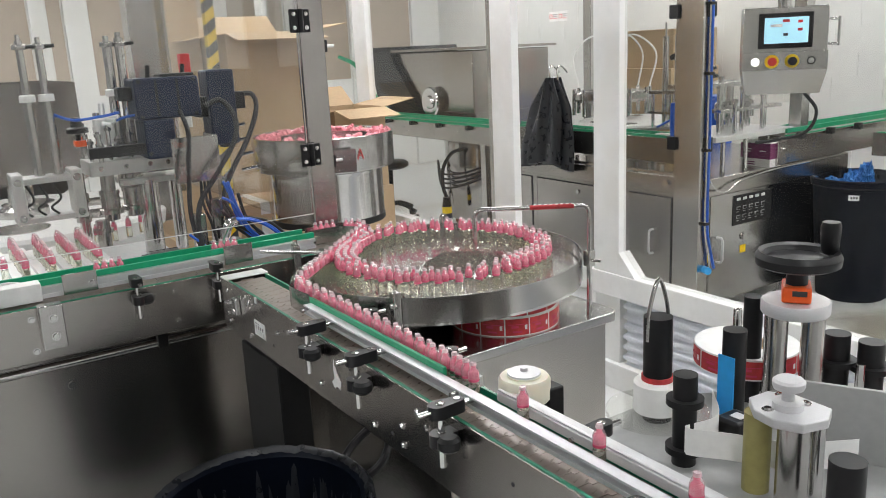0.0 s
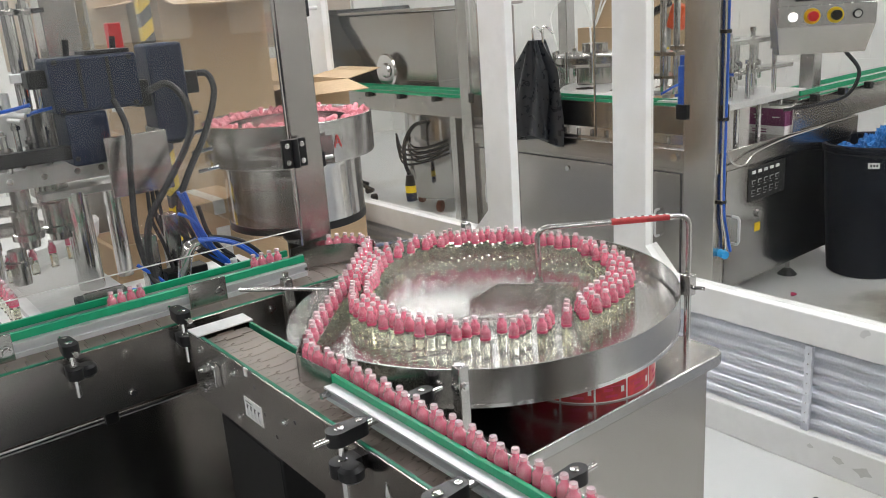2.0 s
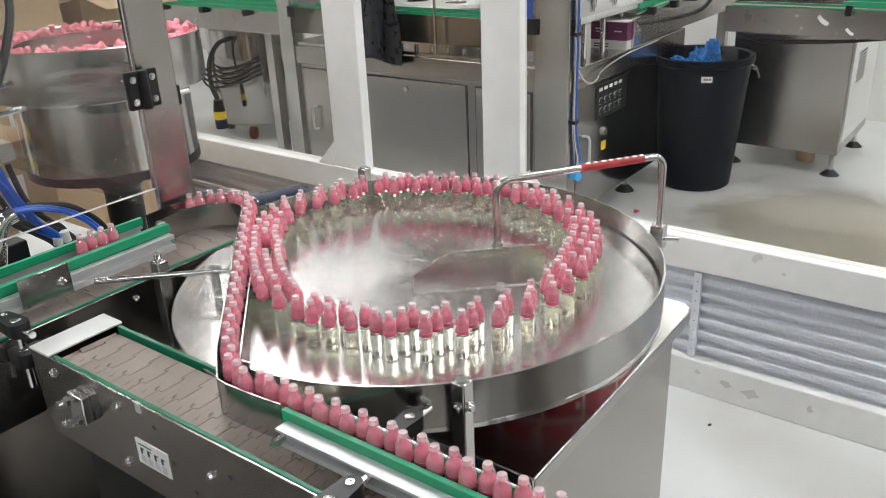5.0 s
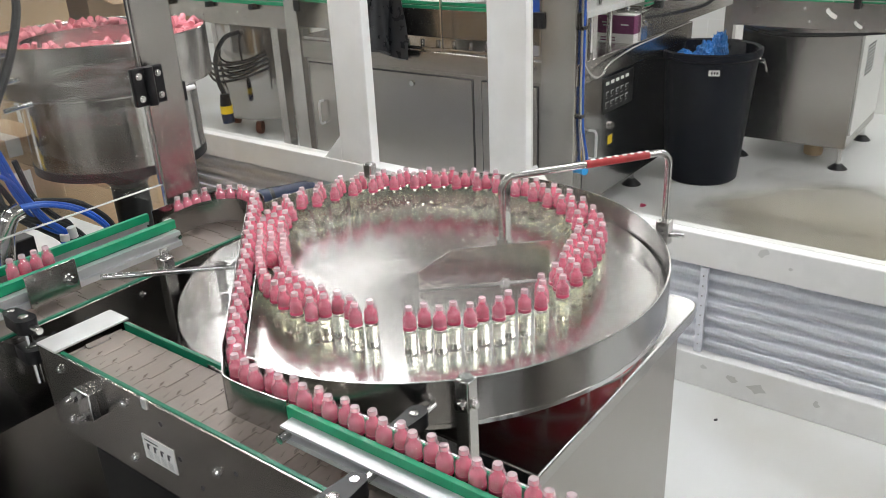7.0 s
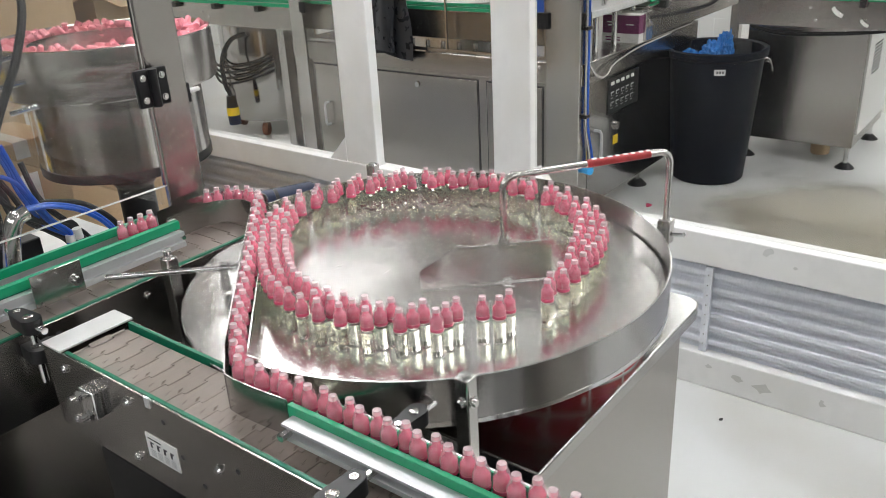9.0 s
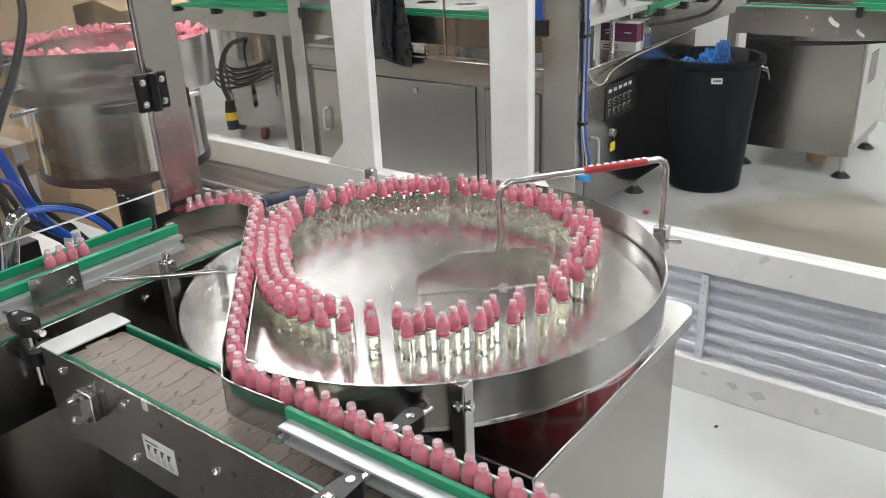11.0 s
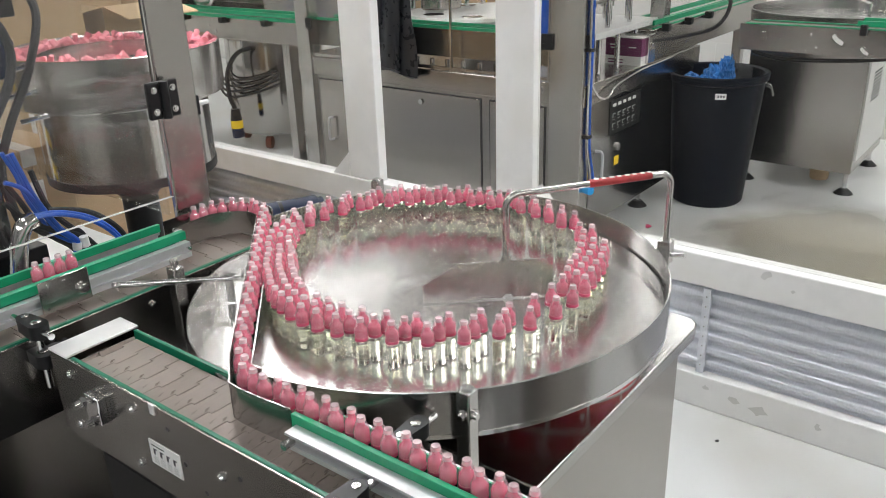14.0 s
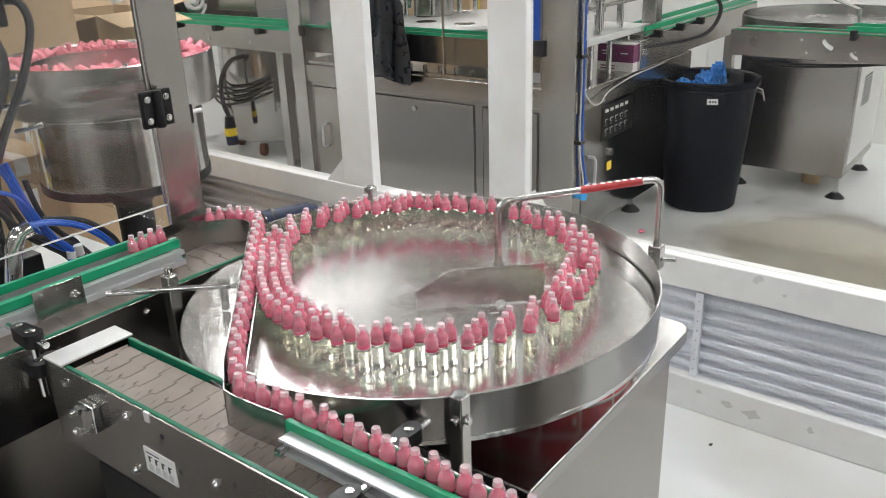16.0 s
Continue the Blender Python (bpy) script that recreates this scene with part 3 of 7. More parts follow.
def label_roll(x, y, z, r, h, group="label rolls"):
    th = thing("label_roll", "roll of red printed labels on white backing", "label roll", group, at=pose(x, y, z))
    part("core", lathe(bmnew(), [(0.038, 0), (0.038, h), (0.034, h), (0.034, 0), (0.038, 0)], 24), CARD, th)
    part("label_coil", lathe(bmnew(), [(0.04, 0.0), (r - 0.001, 0.0), (r - 0.001, h), (0.04, h)], 48), PAPER, th)
    n = max(5, int(r * math.tau / 0.062))
    for k in range(n):
        bm = bmnew()
        a0, a1 = (k + 0.03) / n * math.tau, (k + 0.97) / n * math.tau
        m = 6
        v = [[bm.verts.new((r * math.cos(a0 + (a1 - a0) * i / m), r * math.sin(a0 + (a1 - a0) * i / m), zz)) for zz in (0.003, h - 0.003)] for i in range(m + 1)]
        for p, q in zip(v, v[1:]):
            bm.faces.new((p[0], q[0], q[1], p[1]))
        lab = part("label", bm, LABEL, th)
        for t0, t1, z0, z1, mt in ((0.1, 0.9, 0.62, 0.66, PINK), (0.25, 0.55, 0.45, 0.58, PINK), (0.3, 0.7, 0.2, 0.3, PINK), (0.82, 0.93, 0.35, 0.6, PAPER)):
            bm = bmnew()
            b0, b1 = a0 + (a1 - a0) * t0, a0 + (a1 - a0) * t1
            v = [[bm.verts.new(((r + 0.0006) * math.cos(b0 + (b1 - b0) * i / 3), (r + 0.0006) * math.sin(b0 + (b1 - b0) * i / 3), h * zz)) for zz in (z0, z1)] for i in range(4)]
            for p, q in zip(v, v[1:]):
                bm.faces.new((p[0], q[0], q[1], p[1]))
            part("print_bar", bm, mt, lab)
    return th


label_roll(0.128, -0.208, 0.862, 0.147, 0.0505)
label_roll(0.125, -0.205, 0.913, 0.147, 0.0505)


# ---- conveyors ----
def guide_bracket(parent, m, lower=True):
    """Clamp: a flat black two-lobed body on a stud, with a steel cross rod."""
    def put(name, bm, mat, label="", owner=None):
        bmesh.ops.transform(bm, matrix=m, verts=bm.verts)
        return part(name, bm, mat, owner or parent, label)

    def lobes(z, h):
        n = 9
        pts = [(-0.006 + 0.016 * math.cos(a), 0.016 * math.sin(a)) for a in [math.pi / 2 + k * math.pi / n for k in range(n + 1)]]
        pts += [(0.036 + 0.0125 * math.cos(a), 0.0125 * math.sin(a)) for a in [-math.pi / 2 + k * math.pi / n for k in range(n + 1)]]
        return slab(bmnew(), pts, z - h, z + h)
    put("stud", rod(bmnew(), (0, 0, -0.105 if lower else -0.14), (0, 0, 0.012), 0.006), CHROME)
    for z in (-0.052, 0.0) if lower else (0.0,):
        k = put("clamp_knuckle", lobes(z, 0.0115), BLACK, "black plastic clamp")
        put("clamp_pin", lathe(bmnew(), [(0.008, z + 0.0115), (0.008, z + 0.0128), (0.007, z + 0.0134), (0, z + 0.0134)], 16), STEEL, "", k)
        put("clamp_screw", lathe(bmnew(), [(0.0055, z + 0.0115), (0.0055, z + 0.013), (0.003, z + 0.013), (0.003, z + 0.0122), (0, z + 0.0122)], 14, (0.034, 0, 0)), CHROME, "", k)
    if lower:
        put("knob", lathe(bmnew(), [(0, -0.066), (0.014, -0.066), (0.02, -0.06), (0.02, -0.046), (0.014, -0.04), (0, -0.04)], 14, (-0.0, -0.022, 0)), BLACK)
    put("cross_rod", rod(bmnew(), (-0.045, 0, 0.0), (0.075, 0, 0.0), 0.0055), CHROME)


def near_conveyor():
    th = thing("conveyor", "stainless steel slat conveyor with green wear strips carrying filled bottles", "conveyor", "conveyors")
    xa, xb, ya, yb = -0.474, -0.352, 0.345, -2.7
    zt = 0.975
    left = bx("side_plate", SHEET, th, xa, xa + 0.004, yb, ya, 0.835, 0.982, "brushed steel side plate with a white sticker", bevel=0.001)
    bx("side_plate", SHEET, th, xb - 0.004, xb, yb, ya, 0.835, 0.982, bevel=0.001)
    bx("bed", SHEET, th, xa + 0.004, xb - 0.004, -2.58, 0.24, 0.935, 0.955)
    bx("wear_strip", DARKGREEN, th, xa + 0.004, xa + 0.0095, yb, 0.295, 0.965, 0.9835, "green plastic wear strip")
    bx("wear_strip", DARKGREEN, th, xb - 0.0095, xb - 0.004, yb, 0.295, 0.965, 0.9835, "green plastic wear strip")
    bx("end_plate", PALE, th, xa - 0.002, xb + 0.002, 0.298, 0.350, 0.983, 0.987, "pale folded end plate", bevel=0.001)
    bx("end_flange", SHEET, th, xa - 0.001, xb, 0.346, 0.350, 0.84, 0.983)
    for y, z in ((0.30, 0.955), (0.30, 0.865), (0.137, 0.863), (0.134, 0.957), (-0.06, 0.925), (-0.30, 0.87), (-0.548, 0.861), (-0.66, 0.90), (-0.66, 0.86), (-0.72, 0.95), (-0.75, 0.93), (-0.98, 0.86), (-1.2, 0.95), (-0.26, 0.955), (-0.8, 0.88)):
        bolt(th, (xa, y, z), (-1, 0, 0), 0.006, 0.006)
    for y, z in ((0.05, 0.955), (0.02, 0.91), (-0.02, 0.88), (-0.1, 0.94), (-0.45, 0.95), (-0.62, 0.87), (-1.0, 0.93)):
        rd("drilled_hole", INK, th, (xa - 0.0006, y, z), (xa + 0.001, y, z), 0.004, n=12)
    # spring block
    blk = bx("take_up_block", CHROME, th, xa - 0.014, xa - 0.0005, 0.205, 0.243, 0.905, 0.95, "small steel take-up block with screws", bevel=0.002)
    for y, z in ((0.235, 0.94), (0.213, 0.915)):
        rd("take_up_screw", CHROME, blk, (xa - 0.034, y, z), (xa - 0.012, y, z), 0.006)
        rd("take_up_nut", CHROME, blk, (xa - 0.024, y, z), (xa - 0.018, y, z), 0.009, n=6)
    # sticker with unreadable print
    st = bx("sticker", PAPER, th, xa - 0.0012, xa, 0.032, 0.104, 0.878, 0.919, "white sticker with black print")
    bx("print_bar", INK, st, xa - 0.0018, xa - 0.0011, 0.068, 0.098, 0.911, 0.9125)
    for k in range(4):
        y = 0.096 - k * 0.0155
        bx("print_block", INK, st, xa - 0.0018, xa - 0.0011, y - 0.0055, y - 0.0015, 0.8965, 0.904)
        bx("print_block", INK, st, xa - 0.0018, xa - 0.0011, y - 0.0095, y - 0.0015, 0.9045, 0.9062)
        for q in range(4):
            bx("print_bar", GREY, st, xa - 0.0018, xa - 0.0011, y - 0.0115 + 0.001 * (q % 2), y, 0.883 + q * 0.003, 0.8838 + q * 0.003)
    bm = bmnew()
    vs = [bm.verts.new((xa - 0.001, y, z)) for y, z in ((-0.375, 0.95), (-0.385, 0.925), (-0.405, 0.905), (-0.40, 0.885), (-0.383, 0.889), (-0.372, 0.88), (-0.36, 0.893), (-0.374, 0.905), (-0.37, 0.925))]
    bm.faces.new(vs)
    part("torn_sticker", bm, PAPER, th, "torn remains of a white sticker")
    bx("paint_chip", PALE, th, xa - 0.0018, xa + 0.002, 0.075, 0.085, 0.968, 0.984)
    # front guide: aluminium rail with a green strip, held by clamps
    bm = profile(bmnew(), [(-0.440, 0.992), (-0.420, 0.992), (-0.420, 1.014), (-0.440, 1.014), (-0.440, 1.0105), (-0.426, 1.0105), (-0.426, 0.999), (-0.440, 0.999)], "y", yb, -0.155)
    part("guide_rail", bm, ALU, th, "aluminium guide rail")
    bx("guide_strip", GREEN, th, -0.4195, -0.4115, -0.73, -0.146, 1.004, 1.026, "green plastic guide strip", bevel=0.001)
    for y in (-0.165, -0.8, -1.3):
        rd("rail_bolt", CHROME, th, (-0.452, y, 1.004), (-0.437, y, 1.004), 0.006, n=8)
    # far guide: broad pale rail
    bm = box(bmnew(), -0.381, -0.366, -0.78, -0.2, 0.992, 1.012)
    part("far_guide_rail", bm, ALU, th)
    bx("far_guide_strip", GREEN, th, -0.3835, -0.3812, -0.74, -0.2, 0.998, 1.024)
    bm = box(bmnew(), -0.381, -0.352, yb, -0.84, 0.988, 1.006)
    box(bm, -0.379, -0.372, yb, -0.84, 1.006, 1.010)
    part("far_guide_rail", bm, ALU, th, bevel=0.002)
    for y in (-0.30, -0.535, -0.84, -1.25, -1.7):
        guide_bracket(th, pose(-0.5, y, 1.006))
    for y in (-0.262, -0.60, -1.035):
        guide_bracket(th, pose(-0.318, y, 0.990, 0, 0, 180) @ Matrix.Diagonal((0.9, 0.85, 0.9, 1)), False)
    # legs, and a black box added to darken what the cabinet front reflects
    bx("drive_housing", BLACK, th, -0.452, -0.366, 0.03, 0.30, 0.16, 0.80, "black box added under the conveyor to darken reflections", bevel=0.004)
    bx("housing_foot", BLACK, th, -0.44, -0.38, 0.05, 0.25, 0.0, 0.16)
    for y in (-0.95, -2.3):
        for x in (-0.455, -0.37):
            bx("leg", STEEL, th, x - 0.02, x + 0.02, y - 0.02, y + 0.02, 0.0, 0.84, bevel=0.002)
    # belt plates with their hooked joints
    bm = bmnew()
    w = xb - xa - 0.03
    slab(bm, [(-w / 2, -0.0185), (-w * 0.2, -0.0185), (-w * 0.2, -0.026), (w * 0.2, -0.026), (w * 0.2, -0.0185), (w / 2, -0.0185), (w / 2, 0.0185), (w * 0.21, 0.0185), (w * 0.21, 0.011), (-w * 0.21, 0.011), (-w * 0.21, 0.0185), (-w / 2, 0.0185)], 0, 0.008)
    xc = (xa + xb) / 2
    first = part("belt_plate", bm, BELT, th)
    first.matrix_basis = pose(xc, 0.27, zt - 0.008)
    return th, first, xc, zt


NEAR, NEAR_PLATE, NEAR_XC, BELT_Z = near_conveyor()
BELT_R = 0.045
PLATE_PITCH = 0.0384


def belt_pose(s, start, end, mid, toward):
    """Where a belt plate is after s metres round the loop: on top, round the far end, back beneath, round the near end."""
    run = abs(end - start)
    bend = math.pi * BELT_R
    s = s % (2 * (run + bend))
    if s < run:
        a, f = s, 0.0
    elif s < run + bend:
        a, f = run, (s - run) / BELT_R
    elif s < 2 * run + bend:
        a, f = run - (s - run - bend), math.pi
    else:
        a, f = 0.0, math.pi + (s - 2 * run - bend) / BELT_R
    along = a + BELT_R * math.sin(f)
    z = BELT_Z - 0.008 - BELT_R + BELT_R * math.cos(f)
    if toward == "-y":
        return pose(mid, start - along, z, math.degrees(f), 0, 0)
    return pose(start + along, mid, z, 0, math.degrees(f), 0)


BELT_MOVES = []


def run_belt(first, owner, start, end, mid, toward, speed):
    run = abs(end - start)
    loop = 2 * (run + math.pi * BELT_R)
    n = int(loop / PLATE_PITCH)
    pitch = loop / n
    for i in range(n):
        ob = first if i == 0 else share("belt_plate", first, owner, Matrix())
        rows = [(t * 0.25, belt_pose(i * pitch + speed * t * 0.25, start, end, mid, toward)) for t in range(65)]
        ob.matrix_basis = rows[0][1]
        BELT_MOVES.append((ob, rows))


run_belt(NEAR_PLATE, NEAR, 0.278, -2.6, NEAR_XC, "-y", 0.21)


def left_conveyor():
    th = thing("conveyor", "steel slat conveyor with doubled green guide strips", "conveyor", "conveyors")
    ya, yb, xa, xb = 0.412, 0.592, -2.6, 0.11
    bx("side_plate", SHEET, th, xa, -0.02, ya, ya + 0.004, 0.832, 0.980, "brushed steel side plate", bevel=0.001)
    bx("side_plate", SHEET, th, xa, xb, yb - 0.004, yb, 0.832, 0.980, bevel=0.001)
    bx("bed", SHEET, th, -2.5, 0.0, ya + 0.004, yb - 0.004, 0.935, 0.955)
    bx("wear_strip", DARKGREEN, th, xa, 0.02, ya + 0.004, ya + 0.0105, 0.965, 0.9825, "green plastic wear strip")
    bx("wear_strip", DARKGREEN, th, xa, xb, yb - 0.0105, yb - 0.004, 0.965, 0.9825, "green plastic wear strip")
    for x in (-0.97, -0.592, -0.25, -1.35, -1.8):
        for z in (0.862, 0.951):
            bolt(th, (x, ya, z), (0, -1, 0), 0.007, 0.006)
    for x in (-0.42, -0.36, -0.69, -1.1):
        rd("drilled_hole", INK, th, (x, ya - 0.0006, 0.955), (x, ya + 0.001, 0.955), 0.005, n=12)
    # folded bracket on the side
    br = bx("bracket", STEEL, th, -0.955, -0.895, 0.372, 0.409, 0.87, 0.99, "folded steel bracket with two bolts", bevel=0.003)
    for z in (0.955, 0.905):
        bolt(br, (-0.922, 0.372, z), (0, -1, 0), 0.009, 0.006)
    # guides
    for y, z in ((0.479, 1.010), (0.58, 1.018)):
        bm = profile(bmnew(), [(y - 0.008, 0.986), (y + 0.008, 0.986), (y + 0.008, 1.016), (y - 0.008, 1.016), (y - 0.008, 1.008), (y, 1.008), (y, 0.996), (y - 0.008, 0.996)], "x", xa, -0.115)
        part("guide_rail", bm, ALU, th, "aluminium guide rail")
    bx("guide_strip", GREEN, th, xa, -0.112, 0.486, 0.500, 1.0175, 1.034, "green plastic guide strip", bevel=0.001)
    bx("guide_strip", GREEN, th, xa, -0.118, 0.562, 0.571, 1.018, 1.034, "green plastic guide strip", bevel=0.001)
    rd("rail_tie", CHROME, th, (-0.118, 0.47, 1.004), (-0.112, 0.52, 1.004), 0.004)
    for x in (-0.375, -0.83):
        pl = bx("cover_plate", STEEL, th, x - 0.045, x + 0.045, 0.466, 0.469, 0.985, 1.043, "small bolted cover plate", bevel=0.001)
        for dx, dz in ((-0.03, 0.048), (0.0, 0.048)):
            bolt(pl, (x + dx, 0.466, 0.985 + dz), (0, -1, 0), 0.003, 0.003)
        bolt(pl, (x + 0.03, 0.466, 1.008), (0, -1, 0), 0.009, 0.01)
        rd("drilled_hole", INK, pl, (x - 0.035, 0.4656, 0.993), (x - 0.035, 0.4665, 0.993), 0.002, n=10)
    for x in (-0.47, -0.70, -1.25):
        guide_bracket(th, pose(x, 0.386, 1.006, 0, 0, 90))
    rd("cross_rail", CHROME, th, (xa, 0.55, 0.764), (-0.20, 0.55, 0.764), 0.013, "round steel rail under the conveyor")
    bx("rail_clip", BLACK, th, -0.63, -0.60, 0.53, 0.565, 0.75, 0.80, bevel=0.003)
    bm = bmnew()
    w = yb - ya - 0.03
    slab(bm, [(-0.0185, -w / 2), (0.0185, -w / 2), (0.0185, -w * 0.2), (0.026, -w * 0.2), (0.026, w * 0.2), (0.0185, w * 0.2), (0.0185, w / 2), (-0.0185, w / 2), (-0.0185, w * 0.21), (-0.011, w * 0.21), (-0.011, -w * 0.21), (-0.0185, -w * 0.21)], 0, 0.008)
    first = part("belt_plate", bm, BELT, th)
    first.matrix_basis = pose(0.06, (ya + yb) / 2, BELT_Z - 0.008)
    return th, first


LEFT, LEFT_PLATE = left_conveyor()
run_belt(LEFT_PLATE, LEFT, -2.5, 0.042, 0.502, "+x", 0.102)

# ---- capping machine beside the left conveyor ----
def hinge(parent, x, y, z):
    h = bx("hinge", BLACK, parent, x - 0.034, x + 0.034, y - 0.012, y, z - 0.036, z + 0.036, "black plastic hinge with four screws", bevel=0.003)
    rd("hinge_pin", BLACK, h, (x, y - 0.015, z - 0.036), (x, y - 0.015, z + 0.036), 0.009)
    for dx in (-0.021, 0.021):
        for dz in (-0.021, 0.021):
            bolt(h, (x + dx, y - 0.012, z + dz), (0, -1, 0), 0.005, 0.004)
    return h


def capping_machine():
    th = thing("capping_machine", "stainless steel capping machine with glazed guard and navy motors", "machine")
    bx("cabinet", SHEET, th, -2.6, -0.42, 0.72, 2.5, 0.0, 0.80)
    bx("cabinet_front", SHEET, th, -2.6, -0.215, 0.60, 0.72, 0.10, 0.80, "brushed steel base cabinet", bevel=0.003)
    bx("side_cabinet", SHEET, th, -0.205, 0.10, 0.60, 0.72, 0.10, 0.80, bevel=0.003)
    bx("plinth", BLACK, th, -2.5, 0.05, 0.65, 0.715, 0.0, 0.10)
    bx("deck", MACHINED, th, -2.6, -0.42, 0.597, 2.5, 0.80, 0.93, "pale machine deck", bevel=0.003)
    bx("deck_strip", SHEET, th, -0.42, 0.10, 0.597, 0.73, 0.80, 0.93, bevel=0.003)
    bx("cable_tray", MACHINED, th, -0.42, -0.06, 0.73, 1.0, 0.86, 0.925, "pale cable tray", bevel=0.004)
    bolt(th, (-0.876, 0.60, 0.678), (0, -1, 0), 0.014, 0.006)
    bolt(th, (-0.24, 0.60, 0.40), (0, -1, 0), 0.008, 0.004)
    # infeed plate with lane rails
    bx("infeed_plate", PALE, th, -1.06, -0.68, 0.597, 1.12, 0.93, 0.996, bevel=0.002)
    for x in (-0.97, -0.901, -0.832, -0.766, -0.71):
        bx("lane_rail", PALE, th, x - 0.006, x + 0.006, 0.62, 1.10, 0.996, 1.012)
    bx("infeed_block", PALE, th, -1.12, -0.93, 0.45, 0.50, 0.985, 1.035, "pale machined block", bevel=0.002)
    # star table with dark pockets
    part("star_table", lathe(bmnew(), [(0, 0.93), (0.56, 0.93), (0.57, 0.985), (0.56, 1.0), (0, 1.0)], 64, (-0.80, 1.85, 0)), PALE, th, "round pale star-wheel table")
    for k in range(6):
        a = k * math.tau / 6 + 0.35
        x, y = -0.80 + 0.33 * math.cos(a), 1.85 + 0.33 * math.sin(a)
        part("pocket", lathe(bmnew(), [(0, 1.001), (0.09, 1.001), (0.095, 1.003), (0.11, 1.004), (0.11, 1.0)], 24, (x, y, 0)), SHEET, th)
    part("star_hub", lathe(bmnew(), [(0.10, 1.0), (0.10, 1.03), (0.05, 1.05), (0.05, 1.12), (0, 1.12)], 24, (-0.80, 1.85, 0)), STEEL, th)
    # frame posts and guard glass
    for x, y in ((-0.012, 0.632), (-2.4, 0.632), (-0.012, 2.42), (-1.3, 2.42)):
        bx("frame_post", SHEET, th, x - 0.043, x + 0.043, y - 0.043, y - 0.028, 0.93, 2.4, "square stainless steel frame post", bevel=0.003)
    bx("frame_beam", STEEL, th, -2.443, 0.031, 0.589, 0.675, 2.4, 2.46, bevel=0.003)
    bx("frame_beam", STEEL, th, -0.055, 0.031, 0.675, 2.46, 2.4, 2.46, bevel=0.003)
    bx("column_foot", SHEET, th, -0.055, 0.031, 0.589, 0.604, 0.81, 0.93)
    door = bx("guard_door", GUARD, th, -1.18, -0.068, 0.574, 0.579, 1.078, 2.36, "clear guard door")
    door.visible_shadow = False
    bx("door_edge", PALE, door, -1.18, -0.068, 0.574, 0.579, 1.0758, 1.0778)
    bx("door_edge", STEEL, door, -0.072, -0.0685, 0.573, 0.580, 1.078, 2.36)
    for z in (1.275, 1.70):
        hinge(th, -0.062, 0.573, z)
    for z in (1.24, 1.62):
        bx("door_latch", BLACK, th, 0.0315, 0.045, 0.60, 0.63, z - 0.02, z + 0.02, bevel=0.002)
        rd("latch_pin", PALE, th, (0.045, 0.615, z), (0.075, 0.615, z), 0.005)
    side = bx("guard_pane", GLASS, th, -0.02, -0.014, 0.68, 2.37, 1.0, 2.38, "clear side guard")
    side.visible_shadow = False
    # capping heads on columns
    for x, y, z0, z1, r in ((-0.82, 1.0, 1.25, 1.68, 0.012), (-0.765, 1.0, 1.25, 1.67, 0.012), (-0.55, 1.05, 1.18, 1.67, 0.016), (-0.51, 1.05, 1.18, 1.68, 0.016), (-0.485, 1.02, 0.93, 1.20, 0.034), (-0.38, 1.06, 0.93, 1.2, 0.022), (-0.485, 1.02, 1.285, 1.45, 0.02)):
        c = rd("column", CHROME, th, (x, y, z0), (x, y, z1), r, "polished steel column")
        if z1 > 1.5:
            rd("rod_nut", CHROME, c, (x, y, z1), (x, y, z1 + 0.018), r * 0.6)
            rd("sleeve", STEEL, c, (x, y, z0), (x, y, z0 + 0.24), r * 1.35)
    bx("head_plate", MACHINED, th, -0.675, -0.395, 0.96, 1.12, 1.235, 1.285, "thick pale head plate", bevel=0.003)
    bx("rack_bar", BLACK, th, -0.68, -0.44, 0.90, 0.93, 1.30, 1.335, bevel=0.002)
    bx("left_frame", MACHINED, th, -0.91, -0.72, 0.96, 1.05, 1.235, 1.255, bevel=0.002)
    for x in (-0.91, -0.735):
        bx("left_cheek", MACHINED, th, x, x + 0.035, 0.955, 1.055, 1.11, 1.27, bevel=0.004)
        bolt(th, (x + 0.017, 0.955, 1.13), (0, -1, 0), 0.009, 0.006)
        bolt(th, (x + 0.017, 0.955, 1.245), (0, -1, 0), 0.009, 0.006)
    bx("left_lower_bar", MACHINED, th, -0.91, -0.72, 0.97, 1.03, 1.11, 1.125)
    for x in (-0.87, -0.83, -0.79):
        tb("tangled_line", BLACK, th, [(x, 1.0, 1.235), (x + 0.02, 0.99, 1.18), (x - 0.01, 1.0, 1.15), (x + 0.01, 1.0, 1.125)], 0.004)
    for x, y in ((-0.618, 1.0), (-0.538, 1.03)):
        part("capper_head", lathe(bmnew(), [(0, 1.08), (0.024, 1.08), (0.026, 1.10), (0.038, 1.103), (0.038, 1.118), (0.031, 1.121), (0.031, 1.166), (0.033, 1.168), (0.033, 1.180), (0.023, 1.183), (0.023, 1.235), (0, 1.235)], 24, (x, y, 0)), STEEL, th, "turned steel capping head")
    m = bx("motor", NAVY, th, -0.515, -0.30, 0.90, 1.02, 1.41, 1.545, "navy blue motor housing", bevel=0.008)
    bx("motor_flange", NAVY, m, -0.50, -0.40, 0.89, 1.03, 1.28, 1.41, bevel=0.008)
    for x in (-0.445, -0.375):
        bx("cooling_groove", BLACK, m, x - 0.004, x + 0.004, 0.8985, 0.90, 1.42, 1.54)
    bx("motor_boss", BLACK, m, -0.56, -0.515, 0.93, 0.99, 1.475, 1.52, bevel=0.006)
    m2 = bx("motor", NAVY, th, -0.262, -0.165, 0.93, 1.03, 1.30, 1.56, "navy blue motor housing", bevel=0.008)
